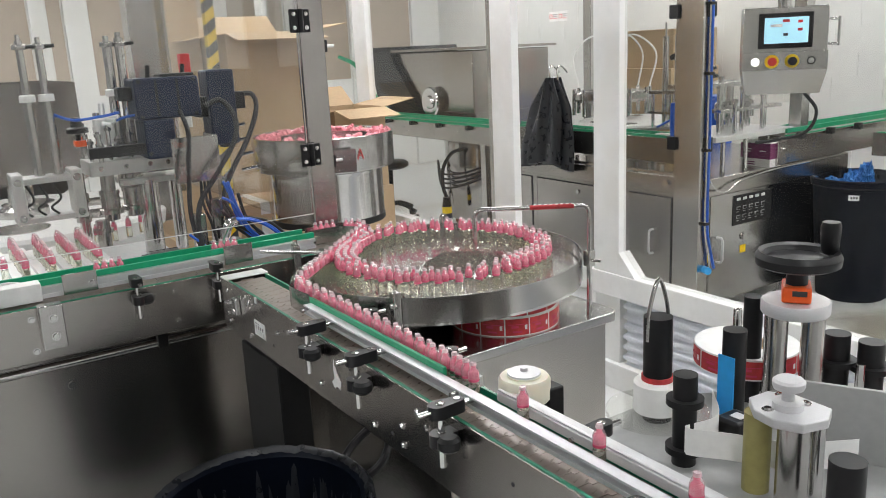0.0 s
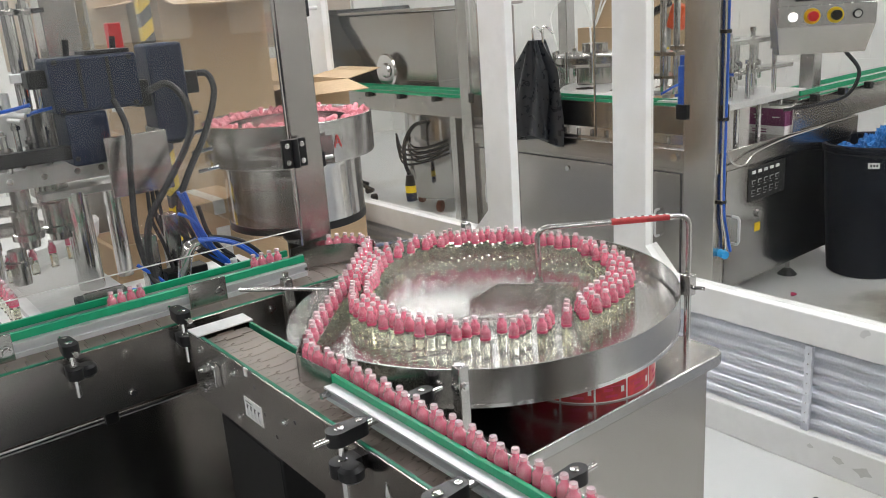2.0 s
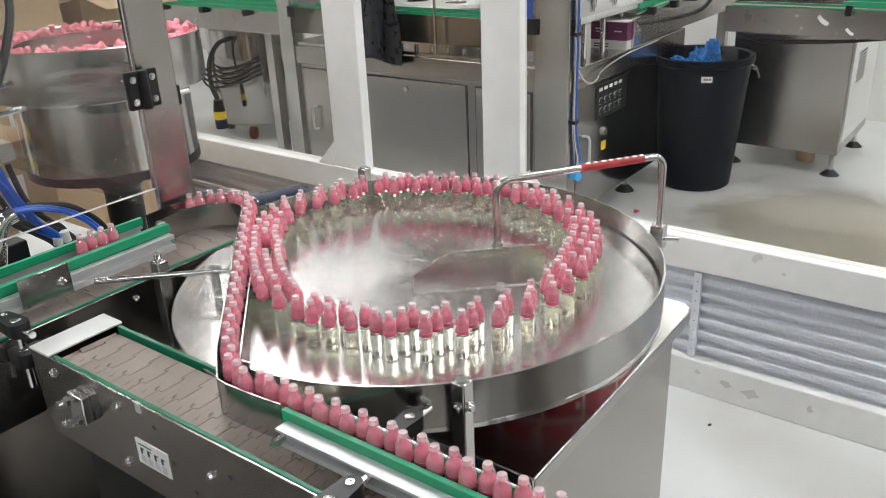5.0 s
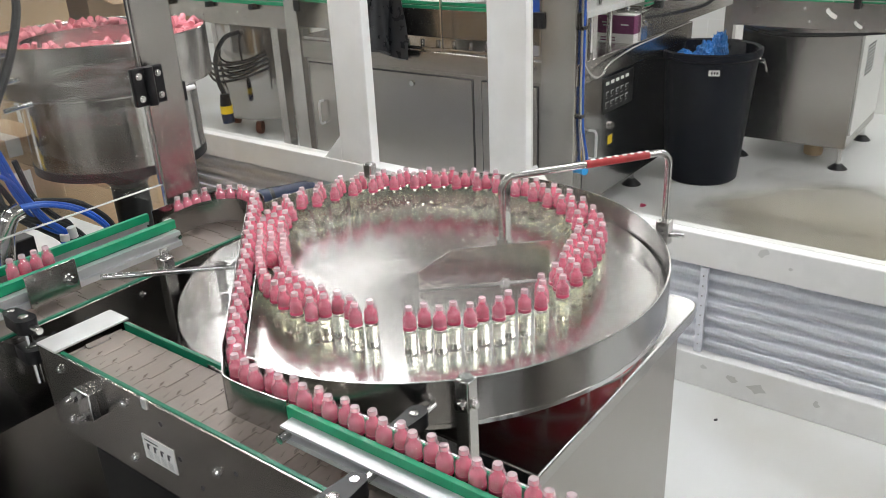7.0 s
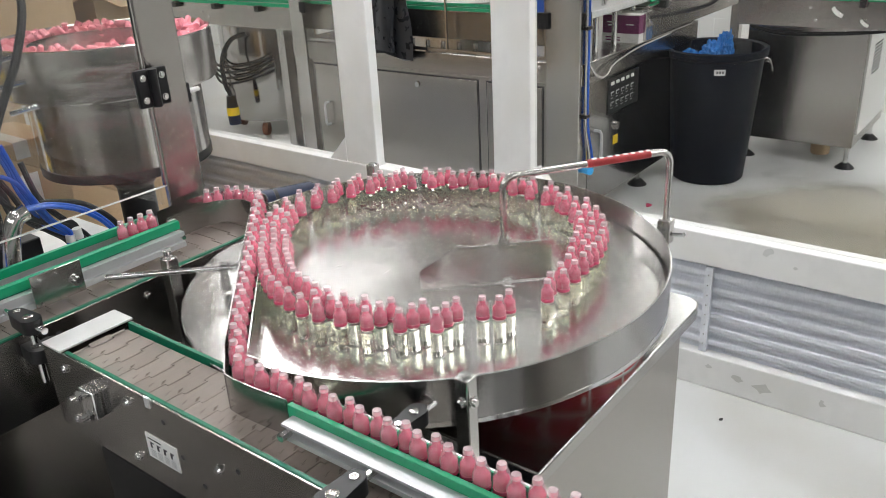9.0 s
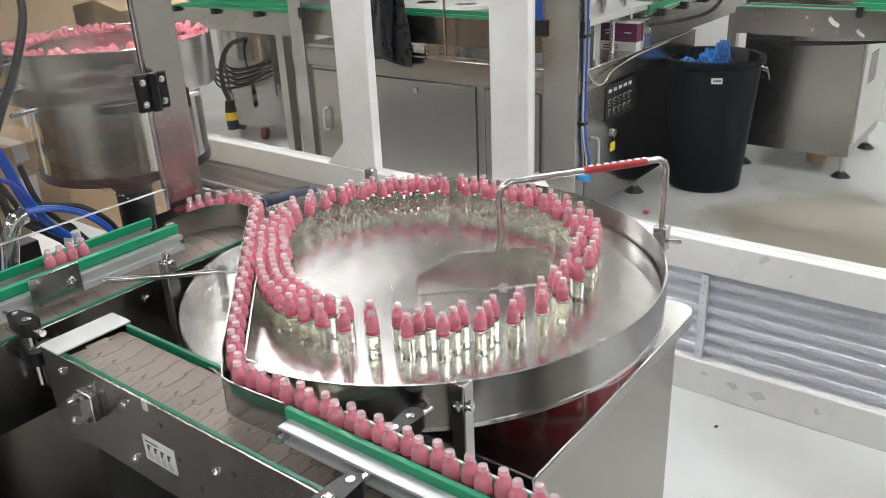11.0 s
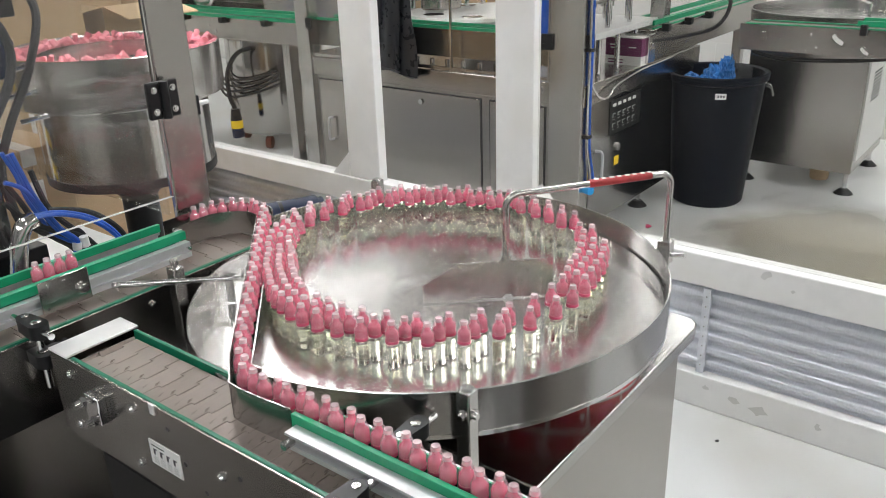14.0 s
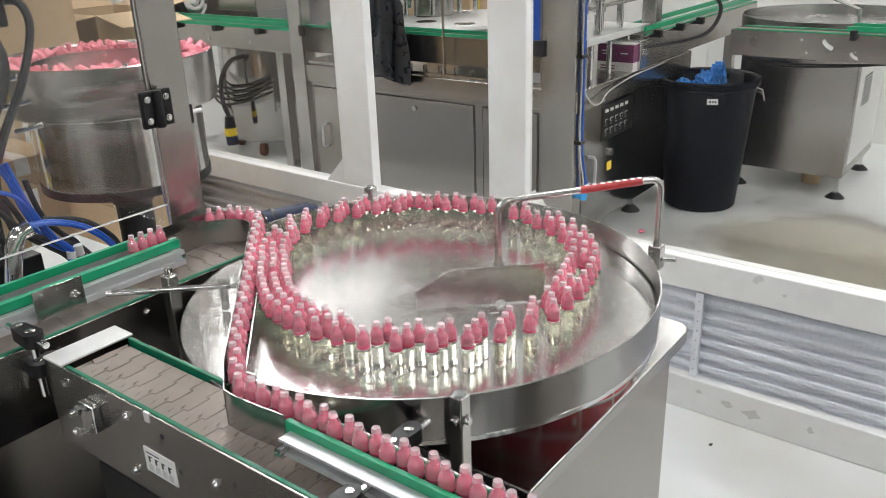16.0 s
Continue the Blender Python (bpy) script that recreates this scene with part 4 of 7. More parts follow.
    bx("motor_terminal", BLACK, m2, -0.165, -0.125, 0.95, 1.0, 1.42, 1.48, bevel=0.004)
    bx("bracket_plate", STEEL, th, -0.43, -0.27, 0.86, 0.866, 1.19, 1.345, "bent steel bracket plate", bevel=0.002)
    bolt(th, (-0.395, 0.86, 1.245), (0, -1, 0), 0.005, 0.004)
    bx("bracket_side", STEEL, th, -0.276, -0.27, 0.866, 1.0, 1.19, 1.345)
    rd("orange_collar", ORANGE, th, (-0.485, 1.02, 1.452), (-0.485, 1.02, 1.478), 0.024)
    bx("orange_counter", ORANGE, th, -0.70, -0.665, 1.0, 1.04, 1.335, 1.355, bevel=0.003)
    part("hand_knob", lathe(bmnew(), [(0.008, 1.355), (0.008, 1.375), (0.035, 1.38), (0.035, 1.395), (0.02, 1.40), (0.015, 1.43), (0, 1.43)], 18, (-0.685, 1.02, 0)), BLACK, th)
    bx("valve_block", PALE, th, -0.63, -0.57, 1.0, 1.05, 1.335, 1.42, bevel=0.004)
    rd("valve_stem", PALE, th, (-0.60, 1.02, 1.42), (-0.60, 1.02, 1.47), 0.01)
    bx("grey_mast", STEEL, th, -0.335, -0.225, 1.62, 1.72, 0.93, 2.4, "tall grey steel mast", bevel=0.003)
    for x in (-0.43, -0.31):
        rd("lever", BLACK, th, (x, 1.05, 1.54), (x + 0.004, 1.05, 1.585), 0.008)
    bx("red_switch", RED, th, -0.28, -0.245, 1.15, 1.19, 1.52, 1.62, bevel=0.003)
    bx("lower_bracket", BLACK, th, -0.60, -0.48, 0.68, 0.74, 0.93, 1.0, bevel=0.003)
    bx("lower_clamp", STEEL, th, -0.59, -0.50, 0.67, 0.68, 0.99, 1.02)
    # hoses
    for pts, r in (([(-0.135, 0.970, 1.470), (-0.101, 0.943, 1.467), (-0.101, 0.916, 1.414), (-0.154, 0.889, 1.316), (-0.232, 0.861, 1.214), (-0.277, 0.834, 1.141), (-0.283, 0.807, 1.072), (-0.284, 0.780, 1.034)], 0.009),
                   ([(-0.296, 0.880, 1.444), (-0.246, 0.857, 1.459), (-0.212, 0.834, 1.400), (-0.229, 0.811, 1.323), (-0.313, 0.789, 1.217), (-0.380, 0.766, 1.142), (-0.405, 0.743, 1.071), (-0.407, 0.720, 0.994)], 0.009),
                   ([(-0.388, 0.860, 1.436), (-0.378, 0.828, 1.364), (-0.399, 0.796, 1.252), (-0.420, 0.764, 1.111), (-0.414, 0.732, 1.014), (-0.404, 0.700, 0.982)], 0.008)):
        tb("black_hose", RUBBER, th, pts, r, "black corrugated hose")
    for k, pts in enumerate((
            [(-0.300, 0.740, 1.195), (-0.287, 0.737, 1.155), (-0.280, 0.734, 1.112), (-0.265, 0.731, 1.073), (-0.245, 0.729, 1.031), (-0.219, 0.726, 1.000), (-0.213, 0.723, 0.988), (-0.218, 0.720, 0.957)],
            [(-0.305, 0.750, 1.199), (-0.290, 0.747, 1.153), (-0.282, 0.744, 1.107), (-0.268, 0.741, 1.064), (-0.250, 0.739, 1.023), (-0.222, 0.736, 0.996), (-0.213, 0.733, 0.988), (-0.216, 0.730, 0.954)],
            [(-0.294, 0.735, 1.198), (-0.284, 0.732, 1.155), (-0.275, 0.729, 1.115), (-0.260, 0.726, 1.076), (-0.237, 0.724, 1.029), (-0.216, 0.721, 1.004), (-0.212, 0.718, 0.993), (-0.217, 0.715, 0.958)],
            [(-0.321, 0.730, 1.148), (-0.297, 0.729, 1.133), (-0.278, 0.729, 1.109), (-0.264, 0.728, 1.077), (-0.246, 0.727, 1.044), (-0.224, 0.726, 1.008), (-0.213, 0.726, 0.992), (-0.216, 0.725, 0.960)],
            [(-0.285, 0.720, 1.073), (-0.239, 0.724, 1.065), (-0.186, 0.728, 1.042), (-0.145, 0.732, 1.012), (-0.116, 0.736, 0.978), (-0.099, 0.740, 0.947)],
            [(-0.288, 0.715, 1.070), (-0.242, 0.719, 1.062), (-0.190, 0.723, 1.039), (-0.151, 0.727, 1.009), (-0.123, 0.731, 0.977), (-0.107, 0.735, 0.949)],
            [(-0.54, 0.70, 1.0), (-0.46, 0.70, 0.99), (-0.40, 0.70, 0.96), (-0.36, 0.72, 0.94)],
            [(-0.44, 0.74, 1.04), (-0.40, 0.72, 1.0), (-0.37, 0.70, 0.96), (-0.36, 0.70, 0.94)],
            [(-0.76, 1.0, 1.45), (-0.70, 0.98, 1.425), (-0.62, 0.96, 1.43), (-0.56, 0.95, 1.44)],
            [(-0.60, 1.0, 1.40), (-0.55, 0.96, 1.42), (-0.50, 0.93, 1.43)])):
        tb("blue_hose", HOSE, th, pts, 0.0045, "blue pneumatic hose")
    for pts in ([(-0.274, 0.740, 1.045), (-0.240, 0.735, 1.020), (-0.206, 0.730, 0.992), (-0.181, 0.725, 0.968), (-0.163, 0.720, 0.932)],
                [(-0.273, 0.745, 1.052), (-0.229, 0.741, 1.019), (-0.189, 0.738, 0.993), (-0.168, 0.734, 0.965), (-0.149, 0.730, 0.928)],
                [(-0.316, 0.760, 1.100), (-0.294, 0.756, 1.066), (-0.271, 0.752, 1.031), (-0.231, 0.748, 0.998), (-0.192, 0.744, 0.963), (-0.188, 0.740, 0.941)],
                [(-0.251, 0.735, 1.070), (-0.213, 0.738, 1.059), (-0.167, 0.741, 1.041), (-0.129, 0.744, 1.011), (-0.100, 0.747, 0.977), (-0.087, 0.750, 0.945)],
                [(-0.255, 0.760, 1.150), (-0.244, 0.755, 1.085), (-0.229, 0.750, 1.049), (-0.207, 0.745, 1.019), (-0.187, 0.740, 0.996), (-0.188, 0.735, 0.951)],
                [(-0.302, 0.770, 1.132), (-0.283, 0.766, 1.088), (-0.267, 0.762, 1.044), (-0.243, 0.758, 1.008), (-0.212, 0.754, 0.977), (-0.193, 0.750, 0.945)]):
        tb("black_cable", RUBBER, th, pts, 0.006)
    for x, y, z, r, h, mt in ((-0.66, 0.96, 1.0, 0.022, 0.09, STEEL), (-0.70, 1.05, 1.0, 0.016, 0.14, CHROME), (-0.60, 1.12, 1.285, 0.012, 0.15, CHROME), (-0.66, 1.10, 1.285, 0.012, 0.12, CHROME), (-0.64, 0.93, 1.285, 0.008, 0.09, CHROME), (-0.48, 1.14, 1.285, 0.014, 0.2, STEEL), (-0.68, 1.14, 1.0, 0.014, 0.235, CHROME)):
        f = rd("spindle", mt, th, (x, y, z), (x, y, z + h), r, n=14)
        rd("spindle_collar", STEEL, f, (x, y, z + h * 0.55), (x, y, z + h * 0.68), r * 1.5, n=14)
    for x, y in ((-0.82, 1.0), (-0.765, 1.0), (-0.55, 1.05), (-0.51, 1.05)):
        cl = part("rod_collar", lathe(bmnew(), [(0, 0), (0.021, 0), (0.022, 0.002), (0.022, 0.014), (0.021, 0.016), (0, 0.016)], 20, (x, y, 1.652)), STEEL, th, "turned collar")
        rd("collar_fitting", BLACK, cl, (x + 0.02, y - 0.01, 1.66), (x + 0.045, y - 0.015, 1.662), 0.006)
        part("end_cap", lathe(bmnew(), [(0.024, 0), (0.024, 0.02), (0.02, 0.023), (0, 0.023)], 20, (x, y, 1.49)), PALE, th)
    for k, x in enumerate((-0.66, -0.63, -0.60, -0.57, -0.535)):
        f = rd("guide_rod", CHROME, th, (x, 0.975 + 0.02 * (k % 2), 1.285), (x, 0.975 + 0.02 * (k % 2), 1.36 + 0.02 * (k % 3)), 0.007, n=12)
        rd("rod_nut", STEEL, f, (x, 0.975 + 0.02 * (k % 2), 1.342 + 0.02 * (k % 3)), (x, 0.975 + 0.02 * (k % 2), 1.352 + 0.02 * (k % 3)), 0.012, n=6)
    for x in (-0.64, -0.56, -0.48, -0.42):
        bolt(th, (x, 0.96, 1.26), (0, -1, 0), 0.006, 0.005)
    for k in range(3):
        rd("fitting", PALE, th, (-0.61 + 0.012 * k, 0.985, 1.405 + 0.012 * k), (-0.585 + 0.012 * k, 0.965, 1.40 + 0.012 * k), 0.008, n=10)
    for x, z in ((-0.50, 1.42), (-0.32, 1.42), (-0.50, 1.535), (-0.32, 1.535), (-0.49, 1.30), (-0.41, 1.30)):
        bolt(th, (x, 0.888 if z < 1.4 else 0.899, z), (0, -1, 0), 0.005, 0.004, BLACK)
    bx("motor_top", BLACK, th, -0.42, -0.31, 0.915, 1.005, 1.5455, 1.556, bevel=0.003)
    bx("terminal_box", BLACK, th, -0.30, -0.262, 0.95, 1.01, 1.40, 1.47, bevel=0.004)
    for k in range(3):
        tb("tied_cable", RUBBER, th, [(-0.345 + 0.012 * k, 0.86, 1.19), (-0.35 + 0.015 * k, 0.85, 1.12), (-0.335 + 0.015 * k, 0.83, 1.05), (-0.33 + 0.02 * k, 0.80, 0.98)], 0.005)
    bx("lower_plate", MACHINED, th, -0.57, -0.36, 0.99, 1.12, 1.19, 1.21, bevel=0.002)
    bx("air_cylinder", STEEL, th, -0.40, -0.36, 0.80, 0.84, 0.95, 1.09, bevel=0.003)
    bx("air_cylinder", STEEL, th, -0.33, -0.29, 0.82, 0.86, 0.95, 1.13, bevel=0.003)
    bx("valve_bank", BLACK, th, -0.36, -0.25, 0.77, 0.82, 0.93, 0.99, bevel=0.003)
    bx("sensor", BLACK, th, -0.20, -0.165, 1.03, 1.06, 1.28, 1.32, bevel=0.003)
    for k in range(4):
        rd("rail_fitting", CHROME, th, (-0.16, 0.96 + k * 0.03, 1.20 + k * 0.05), (-0.11, 0.93 + k * 0.03, 1.21 + k * 0.05), 0.006)
    for a, b in (((-0.215, 0.718, 0.992), (-0.216, 0.718, 0.978)), ((-0.199, 0.718, 1.001), (-0.197, 0.718, 0.979))):
        rd("hose_fitting", PALE, th, a, b, 0.009)
    tb("bent_pipe", CHROME, th, [(-0.346, 0.715, 0.948), (-0.336, 0.715, 0.992), (-0.327, 0.715, 1.028), (-0.319, 0.715, 1.048), (-0.307, 0.715, 1.063), (-0.289, 0.715, 1.068)], 0.017, "bent steel pipe", n=16)
    tb("white_hose", PAPER, th, [(-1.3, 0.62, 0.99), (-1.12, 0.6, 1.0), (-1.0, 0.53, 1.03), (-0.93, 0.49, 1.01)], 0.005)
    return th


capping_machine()


def steel_hopper(x0, x1, y0, y1, z0, z1, label):
    th = thing("steel_tank", label, "tank")
    part("shell", lathe(bmnew(), [(0.25, 0), (0.707, 0.35), (0.707, 1), (0.69, 1), (0.69, 0.36), (0.24, 0.02), (0.25, 0)], 4), SHEET, th)
    sh = th.children[0]
    sh.matrix_basis = pose((x0 + x1) / 2, (y0 + y1) / 2, z0) @ Matrix.Diagonal((x1 - x0, y1 - y0, z1 - z0, 1)) @ Matrix.Rotation(math.pi / 4, 4, "Z")
    bx("stand", SHEET, th, x0 + 0.1, x1 - 0.1, y0 + 0.1, y1 - 0.1, 0.0, z0)
    return th


steel_hopper(-1.6, -0.30, 2.62, 3.4, 0.8, 1.52, "grey stainless steel tank behind the capping machine")

def gear_motor():
    th = thing("gear_motor", "small navy blue gear motor beside the turntable", "motor", at=pose(0.27, 0.66, 0))
    rd("motor_body", NAVY, th, (-0.06, 0.03, 0.905), (0.09, -0.04, 0.905), 0.042, "navy blue motor body", n=28)
    rd("end_bell", NAVY, th, (0.09, -0.04, 0.905), (0.105, -0.047, 0.905), 0.036, n=28)
    rd("band", BLACK, th, (0.0, 0.002, 0.905), (0.008, -0.002, 0.905), 0.0435, n=28)
    bx("stand", SHEET, th, -0.07, 0.10, -0.07, 0.06, 0.0, 0.862)
    return th


gear_motor()

# ---- bowl feeder with loose caps ----
FX, FY = 0.49, 1.64


def bowl_feeder():
    th = thing("bowl_feeder", "stainless steel vibrating bowl feeder filled with pink caps", "bowl feeder", at=pose(0, 0, 0.045))
    part("stand", lathe(bmnew(), [(0.24, -0.045), (0.24, -0.02), (0.06, 0.02), (0.06, 0.68), (0.075, 0.70), (0.075, 0.775), (0, 0.775)], 32, (FX, FY, 0)), BLACK, th, "black pedestal")
    part("drive_drum", lathe(bmnew(), [(0.265, 0.775), (0.27, 0.78), (0.27, 1.0), (0.275, 1.02), (0, 1.02)], 56, (FX, FY, 0)), CHROME, th, "steel drive drum")
    part("drum_band", lathe(bmnew(), [(0.266, 0.772), (0.2725, 0.772), (0.2725, 0.80), (0.27, 0.802)], 56, (FX, FY, 0)), BLACK, th, "black band round the drum foot")
    part("bowl", lathe(bmnew(), [(0.27, 1.02), (0.325, 1.032), (0.33, 1.04), (0.33, 1.185), (0.326, 1.188), (0.322, 1.18), (0.322, 1.14), (0.235, 1.135), (0.22, 1.09), (0.0, 1.07)], 64, (FX, FY, 0)), STEEL, th, "brushed steel bowl")
    part("inner_track", ribbon(bmnew(), [(FX + 0.228 * math.cos(a), FY + 0.228 * math.sin(a)) for a in [k * math.tau / 48 for k in range(49)]], 1.12, 1.172, 0.003), STEEL, th)
    bm = box(bmnew(), -0.12, 0.12, -0.002, 0.002, -0.05, 0.05, pose(FX - 0.13, FY - 0.318, 1.09, 0, 0, -20))
    part("chute_plate", bm, STEEL, th, "bent steel chute plate")
    # red letter A on the bowl
    bm = bmnew()
    m = pose(FX + 0.02, FY - 0.332, 1.11, 90, 0, 4)
    box(bm, -0.0016, 0.0016, -0.024, 0.024, -0.001, 0.0005, m @ pose(-0.0075, 0, 0.001, 0, 0, -18))
    box(bm, -0.0016, 0.0016, -0.024, 0.024, -0.001, 0.0005, m @ pose(0.0075, 0, 0.001, 0, 0, 18))
    box(bm, -0.010, 0.010, -0.0015, 0.0015, -0.001, 0.0005, m @ pose(0, -0.006, 0.001))
    part("letter_mark", bm, RED, th, "hand-written red letter A")
    return th


bowl_feeder()
rc = random.Random(3)
bm = bmnew()
for k in range(280):
    a = rc.uniform(0, math.tau)
    r = rc.uniform(0.24, 0.31)
    p = Vector((FX + r * math.cos(a), FY + r * math.sin(a), 1.197 + rc.uniform(0, 0.035)))
    d = Vector((rc.uniform(-1, 1), rc.uniform(-1, 1), rc.uniform(-0.5, 0.5))).normalized()
    rod(bm, p - d * 0.016, p + d * 0.016, 0.0105, 8, 0.007)
for k in range(60):
    a, r = rc.uniform(0, math.tau), rc.uniform(0.0, 0.2)
    p = Vector((FX + r * math.cos(a), FY + r * math.sin(a), 1.137 + rc.uniform(0, 0.03)))
    d = Vector((rc.uniform(-1, 1), rc.uniform(-1, 1), rc.uniform(-0.5, 0.5))).normalized()
    rod(bm, p - d * 0.016, p + d * 0.016, 0.0105, 8, 0.007)
solid("cap_heap", bm, PINK_PILE, "heap of loose pink caps in the bowl feeder", "caps", kind="stuff")


# ---- cardboard boxes ----
def carton(x0, x1, y0, y1, z0, z1, flaps=False, tape=True, tag=False):
    th = thing("cardboard_box", "brown cardboard box" + (" with open flaps" if flaps else " sealed with tape") + " in a stack", "box", "cardboard boxes")
    w, d, h = x1 - x0, y1 - y0, z1 - z0
    th.matrix_basis = pose((x0 + x1) / 2, (y0 + y1) / 2, z0, 0, 0, 0)
    if flaps:
        for b in ((-w / 2, w / 2, -d / 2, -d / 2 + 0.006), (-w / 2, w / 2, d / 2 - 0.006, d / 2), (-w / 2, -w / 2 + 0.006, -d / 2 + 0.006, d / 2 - 0.006), (w / 2 - 0.006, w / 2, -d / 2 + 0.006, d / 2 - 0.006)):
            bx("side", CARD, th, *b, 0.006, h)
        bx("bottom", CARD, th, -w / 2, w / 2, -d / 2, d / 2, 0, 0.006)
        for m, ww, ll in ((pose(0, -d / 2, h, 12, 0, 0), w, -0.2), (pose(0, d / 2, h, 35, 0, 0), w, 0.2)):
            bm = box(bmnew(), -ww / 2, ww / 2, min(0, ll), max(0, ll), 0, 0.005, m)
            part("flap", bm, CARD, th, "open flap")
        for s, tilt in ((-1, 8), (1, -10)):
            bm = box(bmnew(), 0, 0.22, -d / 2, d / 2, 0, 0.005, pose(s * w / 2, 0, h, 0, tilt, 0 if s > 0 else 180))
            part("flap", bm, CARD, th, "open flap")
    else:
        bx("carton_body", CARD, th, -w / 2, w / 2, -d / 2, d / 2, 0, h, bevel=0.004)
        bx("tape", PALE, th, -0.025, 0.025, -d / 2 - 0.001, d / 2 + 0.001, h - 0.06, h + 0.001, "clear packing tape")
    if tag:
        bx("paper_tag", PAPER, th, -w * 0.1, w * 0.12, -d / 2 - 0.0015, -d / 2 - 0.0005, h * 0.3, h * 0.75, "white delivery label")
    return th


carton(0.35, 0.86, 2.45, 2.95, 1.12, 1.72, flaps=True)
carton(0.30, 0.90, 2.42, 2.95, 0.56, 1.12, tag=True)
carton(0.28, 0.90, 2.42, 2.95, 0.0, 0.56)
carton(0.98, 1.32, 2.5, 2.9, 0.78, 1.26, flaps=True)
carton(0.96, 1.34, 2.48, 2.95, 0.0, 0.78)
carton(0.02, 0.27, 2.60, 3.1, 0.62, 1.30)
carton(0.04, 0.27, 2.62, 3.1, 1.30, 1.98)
carton(0.0, 0.28, 2.58, 3.1, 0.0, 0.62)
carton(0.16, 0.44, 1.98, 2.30, 0.42, 0.88, tag=True)
carton(0.14, 0.46, 1.96, 2.33, 0.0, 0.42, tag=True)


def striped_pole(x, y):
    th = thing("striped_pole", "upright white pole with yellow and black warning stripes", "pole", at=pose(x, y, 0))
    bx("pole", WHITE, th, -0.02, 0.02, -0.02, 0.02, 0, 2.5, bevel=0.002)
    k = 0
    z = 0.5
    while z < 2.45:
        bm = bmnew()
        v = [bm.verts.new(p) for p in ((-0.022, -0.0212, z), (0.022, -0.0212, z + 0.035), (0.022, -0.0212, z + 0.085), (-0.022, -0.0212, z + 0.05), (-0.022, 0.022, z), (0.022, 0.022, z + 0.035), (0.022, 0.022, z + 0.085), (-0.022, 0.022, z + 0.05))]
        for f in ((0, 1, 2, 3), (4, 7, 6, 5), (0, 4, 5, 1), (1, 5, 6, 2), (2, 6, 7, 3), (3, 7, 4, 0)):
            bm.faces.new([v[i] for i in f])
        part("stripe", bm, YELLOW if k % 2 else INK, th)
        z += 0.05
        k += 1
    return th


carton(4.60, 5.25, 3.10, 3.85, 0.0, 0.66)
carton(4.60, 5.25, 3.12, 3.85, 0.66, 1.32)
carton(4.66, 5.25, 3.15, 3.70, 1.32, 1.66)
striped_pole(0.10, 1.93)


# ---- filling machine behind the partition ----
def door_panel(parent, x, y0, y1, z0, z1):
    bx("door_gap", INK, parent, x - 0.0025, x + 0.001, y0 - 0.005, y1 + 0.005, z0 - 0.005, z1 + 0.005)
    return bx("door_panel", SHEET, parent, x - 0.006, x + 0.0, y0, y1, z0, z1, "flush cabinet door", bevel=0.002)


def pull_handle(parent, a, b, out, mat=None):
    a, b, o = Vector(a), Vector(b), Vector(out)
    bm = tube(bmnew(), [a, a + o, a.lerp(b, 0.1) + o * 1.3, a.lerp(b, 0.9) + o * 1.3, b + o, b], 0.007, 10)
    return part("pull_handle", bm, mat or ALU, parent, "metal pull handle")


